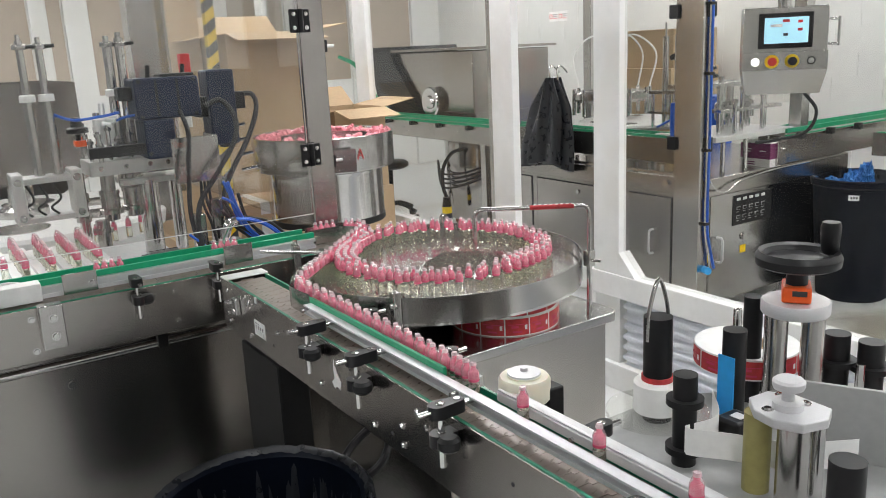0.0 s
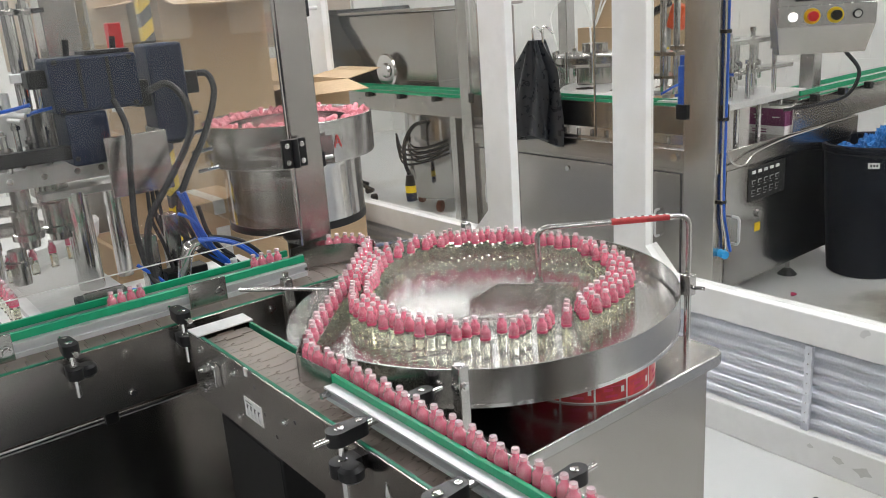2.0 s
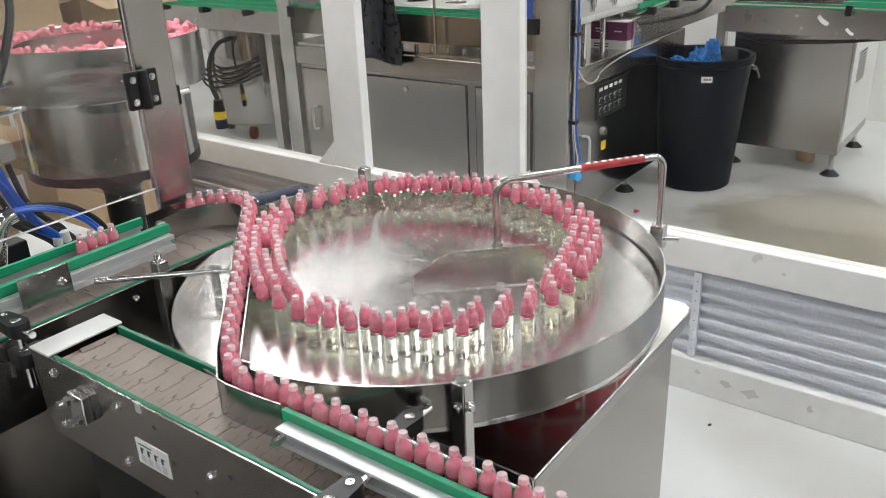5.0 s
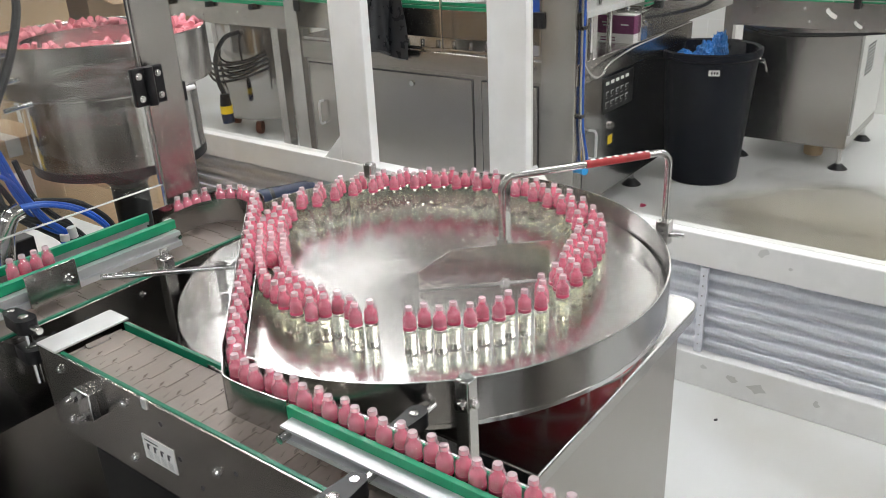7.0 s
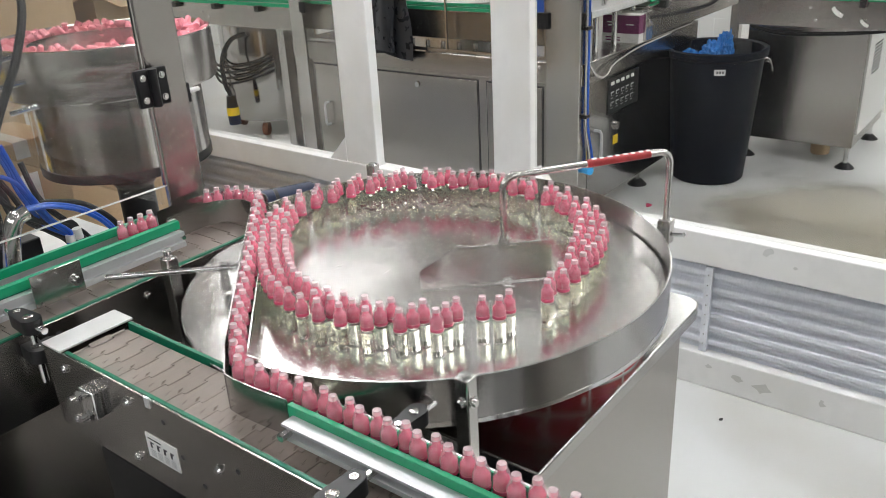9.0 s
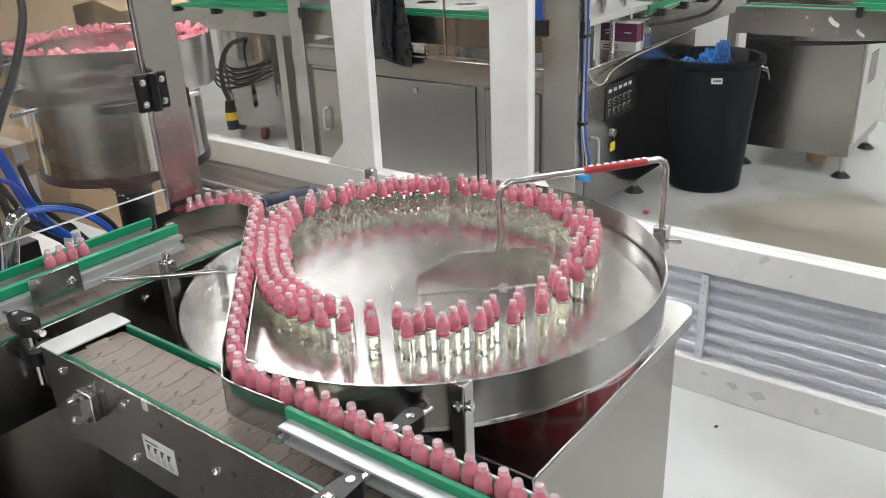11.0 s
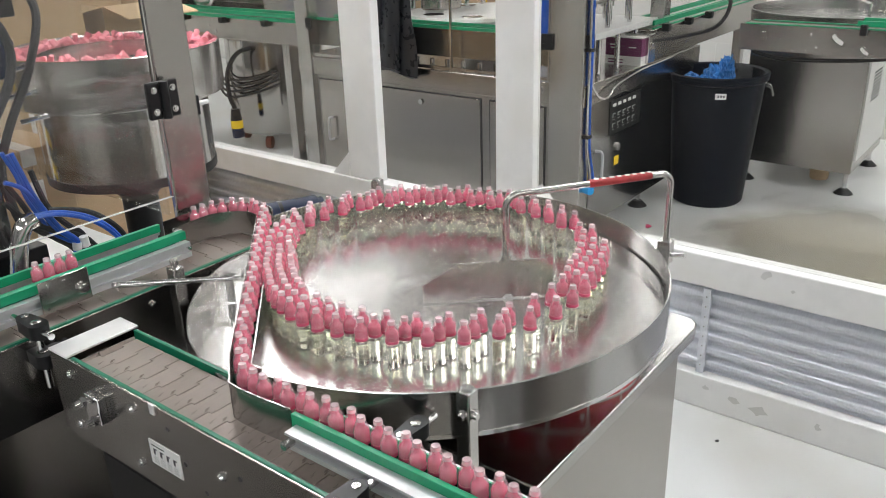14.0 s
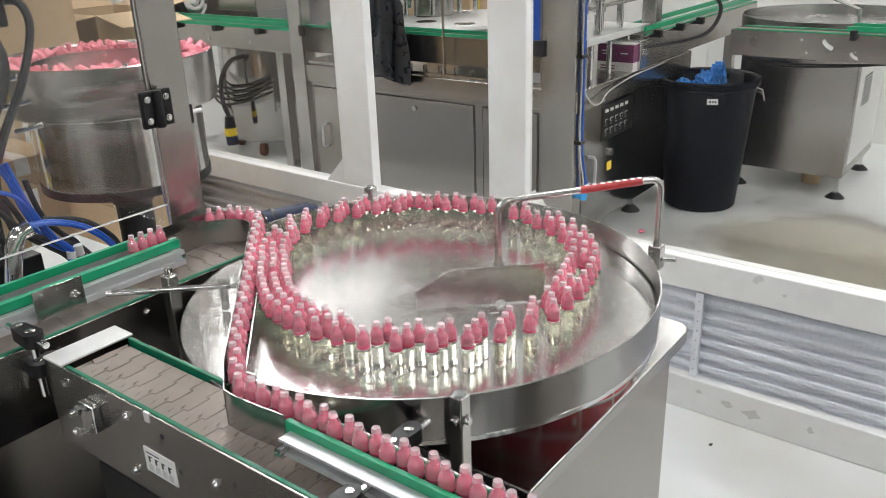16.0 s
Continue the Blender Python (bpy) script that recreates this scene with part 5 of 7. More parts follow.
def filling_machine():
    th = thing("filling_machine", "large stainless steel filling machine with glazed guard behind the partition", "machine")
    xf = 2.36
    bx("cabinet", SHEET, th, xf, 3.72, 0.945, 2.80, 0.12, 0.74, "brushed steel base cabinet", bevel=0.003)
    bx("deck_band", SHEET, th, xf - 0.015, 3.73, 0.93, 2.82, 0.74, 0.84, "steel deck edge", bevel=0.004)
    for x in (xf + 0.1, 3.2):
        for y in (1.02, 2.7):
            rd("foot_stem", CHROME, th, (x, y, 0.03), (x, y, 0.13), 0.012)
            rd("foot", BLACK, th, (x, y, 0), (x, y, 0.03), 0.055, r2=0.025)
    bx("frame_post", STEEL, th, xf - 0.025, xf + 0.06, 2.70, 2.80, 0.12, 2.3, "square steel frame post", bevel=0.003)
    bx("frame_post", STEEL, th, xf - 0.03, xf + 0.055, 0.935, 1.11, 0.12, 2.3, "square steel frame post", bevel=0.003)
    bx("frame_post", STEEL, th, 3.25, 3.33, 0.96, 1.04, 0.84, 2.3, bevel=0.003)
    bx("frame_post", STEEL, th, 3.25, 3.33, 2.72, 2.80, 0.84, 2.3, bevel=0.003)
    bx("frame_beam", STEEL, th, xf - 0.02, 3.33, 0.95, 2.80, 2.3, 2.36)
    door_panel(th, xf - 0.002, 2.36, 2.66, 0.15, 0.715)
    door_panel(th, xf - 0.002, 1.52, 2.30, 0.15, 0.715)
    door_panel(th, xf - 0.002, 1.145, 1.46, 0.15, 0.715)
    pull_handle(th, (xf - 0.005, 2.575, 0.50), (xf - 0.005, 2.575, 0.37), (-0.03, 0, 0))
    pull_handle(th, (xf - 0.005, 1.27, 0.52), (xf - 0.005, 1.27, 0.38), (-0.03, 0, 0))
    rd("key_lock", CHROME, th, (xf - 0.016, 1.90, 0.665), (xf - 0.006, 1.90, 0.665), 0.014)
    rd("key_lock", CHROME, th, (xf - 0.03, 1.17, 0.80), (xf - 0.014, 1.17, 0.80), 0.02)
    # guard glass at the front and side
    for b in ((xf, xf + 0.005, 1.115, 1.70, 0.86, 2.28), (xf, xf + 0.005, 1.72, 2.69, 0.86, 2.28), (xf + 0.06, 3.24, 0.95, 0.955, 1.2, 2.28)):
        p = bx("guard_pane", GLASS, th, *b, "clear guard pane")
        p.visible_shadow = False
    for y in (1.13, 1.70):
        bx("pane_edge", STEEL, th, xf - 0.004, xf + 0.008, y - 0.004, y + 0.004, 0.86, 2.28)
    bx("pane_edge", STEEL, th, xf - 0.004, xf + 0.008, 1.115, 2.69, 0.845, 0.86)
    for z in (1.03, 1.72):
        h = bx("hinge", BLACK, th, xf - 0.045, xf - 0.031, 1.09, 1.15, z - 0.036, z + 0.036, "black hinge", bevel=0.003)
        bx("hinge", BLACK, th, xf + 0.0, xf + 0.06, 0.925, 0.934, z - 0.036, z + 0.036, "black hinge", bevel=0.003)
        bx("hinge", BLACK, th, xf - 0.036, xf - 0.026, 2.66, 2.71, z - 0.03, z + 0.03, "black hinge", bevel=0.003)
    for y in (2.03, 2.12):
        sign = bx("warning_sign", PAPER, th, xf - 0.003, xf - 0.001, y - 0.038, y + 0.038, 1.72, 1.78, "small white sign with a red mark")
        rd("red_ring", RED, sign, (xf - 0.003, y + 0.018, 1.75), (xf - 0.0045, y + 0.018, 1.75), 0.015)
        rd("ring_inside", PAPER, sign, (xf - 0.0045, y + 0.018, 1.75), (xf - 0.0055, y + 0.018, 1.75), 0.010)
        for k in range(3):
            bx("print_bar", INK if k else RED, sign, xf - 0.0045, xf - 0.003, y - 0.034, y - 0.004, 1.735 + k * 0.012, 1.739 + k * 0.012)
    # inside: slat conveyor, star table, nozzles
    bx("inner_conveyor", SHEET, th, xf + 0.05, xf + 0.2, 1.15, 2.70, 0.90, 1.04, "inner slat conveyor", bevel=0.002)
    bx("inner_strip", GREEN, th, xf + 0.05, xf + 0.06, 1.15, 2.70, 1.041, 1.055)
    bx("inner_strip", GREEN, th, xf + 0.19, xf + 0.2, 1.15, 2.70, 1.041, 1.055)
    for k in range(14):
        rd("under_bolt", CHROME, th, (xf + 0.035, 1.25 + k * 0.1, 0.84), (xf + 0.035, 1.25 + k * 0.1, 0.89), 0.012)
    part("star_table", lathe(bmnew(), [(0.1, 0.84), (0.1, 1.03), (0.42, 1.035), (0.43, 1.05), (0.42, 1.065), (0.0, 1.065)], 48, (2.98, 1.95, 0)), PALE, th, "round pale star-wheel table")
    part("turret", lathe(bmnew(), [(0.12, 1.065), (0.12, 1.16), (0.25, 1.18), (0.27, 1.2), (0.27, 1.235), (0.25, 1.25), (0.08, 1.26), (0.08, 1.31), (0, 1.31)], 40, (3.0, 2.25, 0)), SHEET, th, "round filling turret")
    for k in range(10):
        a = k * math.tau / 10
        rd("nozzle", CHROME, th, (3.0 + 0.26 * math.cos(a), 2.25 + 0.26 * math.sin(a), 1.09), (3.0 + 0.26 * math.cos(a), 2.25 + 0.26 * math.sin(a), 1.27), 0.014)
        if k % 3 == 0:
            tb("clear_tube", PAPER, th, [(3.0 + 0.26 * math.cos(a), 2.25 + 0.26 * math.sin(a), 1.27), (3.0 + 0.3 * math.cos(a), 2.25 + 0.3 * math.sin(a), 1.5), (3.0 + 0.12 * math.cos(a), 2.25 + 0.12 * math.sin(a), 1.62), (3.05, 2.3, 1.40)], 0.006)
    for x, y in ((2.75, 1.55), (2.80, 1.50)):
        rd("lift_column", CHROME, th, (x, y, 1.06), (x, y, 1.60), 0.018)
        rd("lift_rod", CHROME, th, (x, y, 1.60), (x, y, 1.68), 0.006)
    bx("lift_plate", STEEL, th, 2.68, 2.87, 1.42, 1.62, 1.26, 1.28)
    bx("lift_plate", STEEL, th, 2.68, 2.87, 1.42, 1.62, 1.14, 1.155)
    for x, y in ((2.70, 1.44), (2.85, 1.44), (2.70, 1.60), (2.85, 1.60)):
        rd("lift_leg", CHROME, th, (x, y, 1.06), (x, y, 1.27), 0.01)
    for k in range(5):
        x = 2.62 + 0.12 * k
        part("spindle", lathe(bmnew(), [(0.02, 1.05), (0.02, 1.1), (0.04, 1.11), (0.04, 1.2), (0.025, 1.21), (0.025, 1.33), (0, 1.33)], 18, (x, 1.22 + 0.04 * (k % 2), 0)), CHROME, th)
    bx("spindle_plate", STEEL, th, 2.55, 3.2, 1.13, 1.36, 1.30, 1.325, bevel=0.002)
    bx("outfeed_plate", PALE, th, 2.50, 3.20, 0.97, 1.40, 1.02, 1.05, "pale outfeed plate", bevel=0.002)
    for x in (2.6, 2.8, 3.0):
        rd("plate_leg", CHROME, th, (x, 1.0, 0.84), (x, 1.0, 1.02), 0.014)
    for k, (x, y, z) in enumerate(((2.62, 1.05, 1.30), (2.72, 1.02, 1.22), (2.86, 1.08, 1.28), (2.98, 1.03, 1.24), (3.10, 1.10, 1.30), (2.80, 1.18, 1.34), (3.05, 1.2, 1.36))):
        c = rd("guide_column", CHROME, th, (x, y, 1.05), (x, y, z), 0.012, n=12)
        rd("column_nut", STEEL, c, (x, y, z), (x, y, z + 0.02), 0.018, n=6)
    for x, y, z in ((2.60, 1.10, 1.36), (2.66, 1.16, 1.40)):
        part("hand_knob", lathe(bmnew(), [(0.01, z - 0.06), (0.01, z), (0.045, z + 0.005), (0.045, z + 0.02), (0.015, z + 0.03), (0, z + 0.04)], 20, (x, y, 0)), BLACK, th)
    bx("cross_plate", STEEL, th, 2.6, 3.15, 1.02, 1.10, 1.17, 1.19, bevel=0.002)
    for k in range(7):
        a = k * 0.9
        part("pocket", lathe(bmnew(), [(0, 1.0655), (0.05, 1.066), (0.055, 1.068), (0.06, 1.066)], 16, (2.98 + 0.3 * math.cos(a), 1.95 + 0.3 * math.sin(a), 0)), SHEET, th)
    rd("back_handle", CHROME, th, (3.24, 1.2, 1.25), (3.24, 1.2, 1.42), 0.008)
    bx("blue_box", HOSE, th, xf + 0.03, xf + 0.07, 1.135, 1.195, 1.03, 1.24, "blue plastic box", bevel=0.004)
    bx("side_panel", MIRROR, th, 2.44, 3.70, 0.942, 0.945, 0.14, 0.735, "polished steel side panel", bevel=0.001)
    # side face: indicator panel, tags, handle, hose
    ys = 0.9415
    pnl = bx("indicator_panel", BLACK, th, 2.63, 2.97, ys - 0.004, ys, 0.545, 0.715, "black indicator panel with small switches")
    for i in range(5):
        bx("lit_dot", PAPER, pnl, 2.655 + i * 0.055, 2.685 + i * 0.055, ys - 0.008, ys - 0.004, 0.685, 0.70)
        for j in range(2):
            sw = bx("switch", GREY, pnl, 2.655 + i * 0.055, 2.687 + i * 0.055, ys - 0.008, ys - 0.004, 0.632 - j * 0.05, 0.652 - j * 0.05, bevel=0.002)
            bx("rocker", BLACK, sw, 2.659 + i * 0.055, 2.683 + i * 0.055, ys - 0.012, ys - 0.008, 0.636 - j * 0.05, 0.648 - j * 0.05)
            bx("print_bar", GREY, pnl, 2.657 + i * 0.055, 2.68 + i * 0.055, ys - 0.0052, ys - 0.0038, 0.618 - j * 0.05, 0.622 - j * 0.05)
    for x, z in ((2.40, 0.395), (2.73, 0.40)):
        bx("warning_tag", YELLOW, th, x - 0.025, x + 0.025, ys - 0.0015, ys - 0.0005, z - 0.025, z + 0.02, "small yellow warning tag")
    rd("side_lock", STEEL, th, (2.73, ys, 0.47), (2.73, ys - 0.012, 0.47), 0.02)
    pull_handle(th, (2.50, ys, 0.50), (2.50, ys, 0.36), (0, -0.03, 0))
    bx("side_door_gap", INK, th, 2.435, 2.438, ys - 0.0012, ys - 0.0002, 0.2, 0.72)
    hose = [(2.385, 0.925, 2.28), (2.385, 0.922, 1.6), (2.387, 0.922, 1.0), (2.385, 0.922, 0.75), (2.39, 0.92, 0.55), (2.42, 0.915, 0.42), (2.44, 0.91, 0.34)]
    tb("blue_hose", HOSE, th, hose, 0.008, "blue air hose down the post")
    tb("grey_hose", STEEL, th, [(x - 0.018, y, z) for x, y, z in hose[:-1]] + [(2.40, 0.91, 0.33)], 0.006)
    for z in (0.6, 1.0, 1.4, 1.75):
        bx("hose_clip", BLACK, th, 2.36, 2.40, 0.912, 0.934, z - 0.008, z + 0.008)
    rd("air_valve", BLUETAPE, th, (2.39, ys, 0.34), (2.37, 0.89, 0.34), 0.02)
    tb("grey_cable", STEEL, th, [(2.40, 0.925, 0.84), (2.44, 0.90, 0.775), (2.52, 0.895, 0.765), (2.62, 0.905, 0.80), (2.9, 0.915, 0.825), (3.3, 0.915, 0.835)], 0.006)
    tb("blue_hose", HOSE, th, [(2.40, 1.30, 1.10), (2.5, 1.25, 1.14), (2.58, 1.2, 1.10), (2.6, 1.15, 1.06)], 0.006)
    return th


filling_machine()


def work_lamp():
    th = thing("work_lamp", "orange-red hand lamp on a grey post with a coiled yellow hose", "lamp", at=pose(4.2, 2.60, 0))
    rd("post", GREY, th, (0, 0, 0), (0, 0, 1.42), 0.03)
    part("lamp_head", box(bmnew(), -0.05, 0.05, -0.055, 0.055, -0.09, 0.09, pose(0, -0.10, 1.40, 18, 0, 0)), ORANGE, th, "orange-red lamp head", bevel=0.015)
    part("lamp_arm", box(bmnew(), -0.03, 0.03, -0.08, 0.12, -0.02, 0.02, pose(0, 0.05, 1.47, -25, 0, 0)), BLACK, th, "black bracket arm", bevel=0.004)
    for k in range(3):
        tb("hose_coil", YELLOW, th, [(-0.05, 0.06 + 0.01 * k, 0.85), (-0.06, 0.12 + 0.01 * k, 1.0), (-0.05, 0.06 + 0.01 * k, 1.14), (-0.06, -0.06, 1.18 - 0.02 * k)], 0.009)
    bx("blue_case", HOSE, th, 0.03, 0.20, -0.30, -0.05, 0.72, 1.12, "dark blue case", bevel=0.01)
    return th


work_lamp()


def control_panel():
    """Operator box on a hanging arm."""
    m = pose(2.235, 0.405, 1.55, 0, 0, 41)
    th = thing("control_panel", "stainless steel operator panel with lit touch screen and buttons", "control panel", at=m)
    bx("housing", STEEL, th, -0.02, 0.12, -0.18, 0.18, -0.125, 0.15, bevel=0.004)
    bm = bmnew()
    v = [bm.verts.new(p) for p in ((-0.045, -0.18, -0.127), (-0.045, 0.18, -0.127), (0.12, 0.18, -0.127), (0.12, -0.18, -0.127), (0.0, -0.16, -0.235), (0.0, 0.16, -0.235), (0.12, 0.16, -0.235), (0.12, -0.16, -0.235))]
    for f in ((0, 1, 2, 3), (4, 7, 6, 5), (0, 4, 5, 1), (1, 5, 6, 2), (2, 6, 7, 3), (3, 7, 4, 0)):
        bm.faces.new([v[i] for i in f])
    part("lower_housing", bm, STEEL, th)
    bx("button_plate", STEEL, th, -0.046, -0.02, -0.18, 0.18, -0.127, -0.045, bevel=0.002)
    bz = bx("bezel", BLACK, th, -0.030, -0.02, -0.115, 0.115, -0.03, 0.125, "black screen bezel", bevel=0.002)
    scr = bx("screen", SCREEN, bz, -0.0315, -0.030, -0.095, 0.09, -0.008, 0.105, "lit blue screen")
    for y, z, w, mt in ((-0.06, 0.085, 0.02, RED), (-0.06, 0.05, 0.02, RED), (0.04, 0.07, 0.05, PAPER), (0.0, 0.09, 0.03, RED), (0.0, 0.03, 0.02, INK)):
        bx("screen_field", mt, scr, -0.0322, -0.0314, y - w / 2, y + w / 2, z - 0.006, z + 0.006)
    for y, mt, r in ((0.125, PINLIGHT, 0.018), (0.055, YELLOW, 0.030), (-0.03, YELLOW, 0.030), (-0.11, BLACK, 0.018)):
        b = rd("button", mt, th, (-0.046, y, -0.087), (-0.052, y, -0.087), r, "round button on a coloured plate", n=24)
        if r > 0.02:
            rd("button_cap", RED if y > 0 else BLACK, b, (-0.052, y, -0.087), (-0.075, y, -0.087), 0.019, n=20)
        elif mt is BLACK:
            rd("button_ring", CHROME, b, (-0.052, y, -0.087), (-0.055, y, -0.087), 0.013, n=20)
    for z in (-0.02, 0.09):
        rd("side_stay", CHROME, th, (0.05, -0.18, z), (0.05, -0.235, z), 0.006)
    rd("side_bar", CHROME, th, (0.05, -0.235, -0.03), (0.05, -0.235, 0.10), 0.007)
    rd("hanging_tube", STEEL, th, (0.05, 0, 0.15), (0.05, 0, 0.74), 0.03)
    part("top_arm", box(bmnew(), 0.02, 0.08, -0.03, 0.75, 0.74, 0.80, pose(0, 0, 0, 0, 0, -41)), STEEL, th, bevel=0.003)
    tb("cable", RUBBER, th, [(0.04, -0.10, -0.235), (0.05, -0.16, -0.32), (0.10, -0.13, -0.42), (0.2, -0.02, -0.47), (0.25, 0.08, -0.49)], 0.008)
    return th


control_panel()


def hanging_sack():
    """Black sack on two hooks at the guard."""
    th = thing("hanging_sack", "crumpled black plastic sack hanging on two metal hooks", "sack", at=pose(2.30, 2.06, 1.38))
    bm = bmnew()
    rs = random.Random(8)
    rows = []
    n = 64
    for i in range(20):
        z = -i * 0.0295
        w = 0.034 + 0.088 * min(1, i / 6) + 0.0056 * i
        ring = []
        for k in range(n):
            a = k * math.tau / n
            f = 1 + 0.16 * math.sin(7 * a + i * 0.05) + 0.13 * math.sin(13 * a - i * 0.07) + 0.30 * noise.noise(Vector((math.cos(a) * 2.4, math.sin(a) * 2.4, i * 0.10)))
            ring.append(bm.verts.new((0.05 * f * math.cos(a), w * f * math.sin(a) + 0.0045 * i, z + 0.03 * math.sin(2 * a + 1) * (i / 19))))
        rows.append(ring)
    for a, b in zip(rows, rows[1:]):
        for k in range(n):
            bm.faces.new((a[k], a[(k + 1) % n], b[(k + 1) % n], b[k]))
    bm.faces.new(rows[0])
    bm.faces.new(rows[-1][::-1])
    part("sack_film", bm, SACK, th, sharp=60)
    for y in (0.0, -0.075):
        tb("hook", CHROME, th, [(0.05, y, 0.03), (0.0, y, 0.07), (-0.03, y, 0.06), (-0.02, y + 0.01, -0.01)], 0.006)
    return th


hanging_sack()


def far_conveyor():
    th = thing("conveyor", "stainless steel conveyor with green guides behind the partition", "conveyor", "conveyors")
    bx("trough", SHEET, th, 2.38, 2.52, 2.83, 6.0, 0.885, 1.03, bevel=0.003)
    for x in (2.385, 2.505):
        bx("guide_strip", GREEN, th, x - 0.006, x + 0.006, 2.83, 6.0, 1.04, 1.062, "green guide strip")
        bx("guide_strip", GREEN, th, x - 0.006, x + 0.006, 2.83, 6.0, 1.015, 1.034, "green guide strip")
    bx("belt", BELT, th, 2.392, 2.498, 2.83, 6.0, 1.03, 1.036)
    for y in (3.1, 3.5, 3.9, 4.3, 4.7):
        bx("clamp", BLACK, th, 2.345, 2.385, y - 0.02, y + 0.02, 0.985, 1.02, bevel=0.004)
        bolt(th, (2.38, y + 0.1, 0.93), (-1, 0, 0), 0.008, 0.006)
        bolt(th, (2.38, y + 0.16, 0.96), (-1, 0, 0), 0.006, 0.006)
    for y in (3.0, 5.6):
        bx("leg", STEEL, th, 2.42, 2.48, y - 0.03, y + 0.03, 0.0, 0.885)
    return th


far_conveyor()


def elevator_hopper():
    th = thing("cap_elevator", "stainless steel hopper with inclined elevator behind the conveyor", "hopper")
    bm = bmnew()
    prof = [(3.55, 1.06), (4.30, 1.06), (4.75, 1.50), (4.75, 1.56), (3.55, 1.56)]
    a = [bm.verts.new((2.75, y, z)) for y, z in prof]
    b = [bm.verts.new((3.55, y, z)) for y, z in prof]
    for k in range(5):
        bm.faces.new((a[k], a[(k + 1) % 5], b[(k + 1) % 5], b[k]))
    bm.faces.new(a[::-1])
    bm.faces.new(b)
    part("hopper_shell", bm, SHEET, th, bevel=0.004)
    bm = bmnew()
    prof = [(4.25, 1.0), (5.0, 1.0), (5.2, 1.62), (4.78, 1.62), (4.72, 1.48)]
    a = [bm.verts.new((2.70, y, z)) for y, z in prof]
    b = [bm.verts.new((3.45, y, z)) for y, z in prof]
    for k in range(5):
        bm.faces.new((a[k], a[(k + 1) % 5], b[(k + 1) % 5], b[k]))
    bm.faces.new(a[::-1])
    bm.faces.new(b)
    part("elevator_side", bm, BLACK, th, "dark elevator side")
    bx("lid", SHEET, th, 2.7, 3.6, 3.5, 5.0, 1.57, 1.59)
    part("round_lid", lathe(bmnew(), [(0, 0.03), (0.05, 0.03), (0.06, 0.01), (0.12, 0.015), (0.13, 0)], 28), CHROME, th, "shiny round lid")
    th.children[-1].matrix_basis = pose(2.70, 4.12, 1.14, 0, -90, 0)
    tb("green_hose", GREEN, th, [(2.6, 5.6, 1.55), (2.58, 5.2, 1.45), (2.56, 4.8, 1.15), (2.54, 4.6, 1.07)], 0.02)
    bx("frame", SHEET, th, 2.8, 3.5, 3.6, 4.9, 0.84, 1.06)
    return th


elevator_hopper()


def drum(x, y, r, z0, z1):
    th = thing("steel_drum", "stainless steel drum on castors under the hopper", "drum", at=pose(x, y, 0))
    part("shell", lathe(bmnew(), [(0, z0), (r - 0.01, z0), (r, z0 + 0.02), (r, z1 - 0.02), (r - 0.01, z1), (0, z1)], 40), MIRROR, th)
    for k in range(4):
        a = k * math.tau / 4 + 0.5
        c = part("castor", lathe(bmnew(), [(0, -0.02), (0.045, -0.02), (0.05, 0), (0.045, 0.02), (0, 0.02)], 18), CASTOR, th, "brown rubber castor")
        c.matrix_basis = pose((r - 0.07) * math.cos(a), (r - 0.07) * math.sin(a), 0.05, 90, 0, 30)
        rd("castor_fork", STEEL, th, ((r - 0.07) * math.cos(a), (r - 0.07) * math.sin(a), 0.09), ((r - 0.07) * math.cos(a), (r - 0.07) * math.sin(a), z0 + 0.005), 0.015)
    for k in range(4):
        tb("cable_loop", RUBBER, th, [(-r - 0.02, -0.45, 0.62 - k * 0.03), (-r - 0.05, -0.2, 0.55 - k * 0.035), (-r - 0.05, 0.1, 0.52 - k * 0.04), (-r * 0.8, 0.35, 0.60 - k * 0.03)], 0.009)
    return th


drum(3.15, 3.95, 0.36, 0.12, 0.83)


def power_plug():
    th = thing("power_plug", "industrial power plug with yellow band hanging on black cable", "plug", at=pose(2.60, 3.79, 0))
    tb("cable", RUBBER, th, [(0.0, 0.0, 0.36), (-0.01, 0.03, 0.45), (0.02, 0.06, 0.6), (0.10, 0.04, 0.72), (0.20, 0.0, 0.75)], 0.016)
    rd("grip", BLACK, th, (0, 0, 0.36), (0, 0, 0.28), 0.03, r2=0.042)
    rd("yellow_band", YELLOW, th, (0, 0, 0.28), (0, 0, 0.225), 0.043)
    rd("blue_cap", NAVY, th, (0, 0, 0.225), (0.005, 0, 0.16), 0.042)
    return th


power_plug()


def swivel_stool():
    th = thing("swivel_stool", "black five-star base of a swivel stool", "stool", at=pose(2.67, 4.85, 0))
    for k in range(5):
        a = k * math.tau / 5 + 0.2
        tb("leg", BLACK, th, [(0, 0, 0.16), (0.12 * math.cos(a), 0.12 * math.sin(a), 0.15), (0.26 * math.cos(a), 0.26 * math.sin(a), 0.09)], 0.018)
        rd("castor", BLACK, th, (0.26 * math.cos(a) - 0.02, 0.26 * math.sin(a), 0.03), (0.26 * math.cos(a) + 0.02, 0.26 * math.sin(a), 0.03), 0.03)
    rd("gas_column", BLACK, th, (0, 0, 0.14), (0, 0, 0.50), 0.025)
    part("seat", lathe(bmnew(), [(0, 0.50), (0.15, 0.50), (0.18, 0.52), (0.18, 0.55), (0.15, 0.57), (0, 0.575)], 28), BLACK, th)
    return th


swivel_stool()


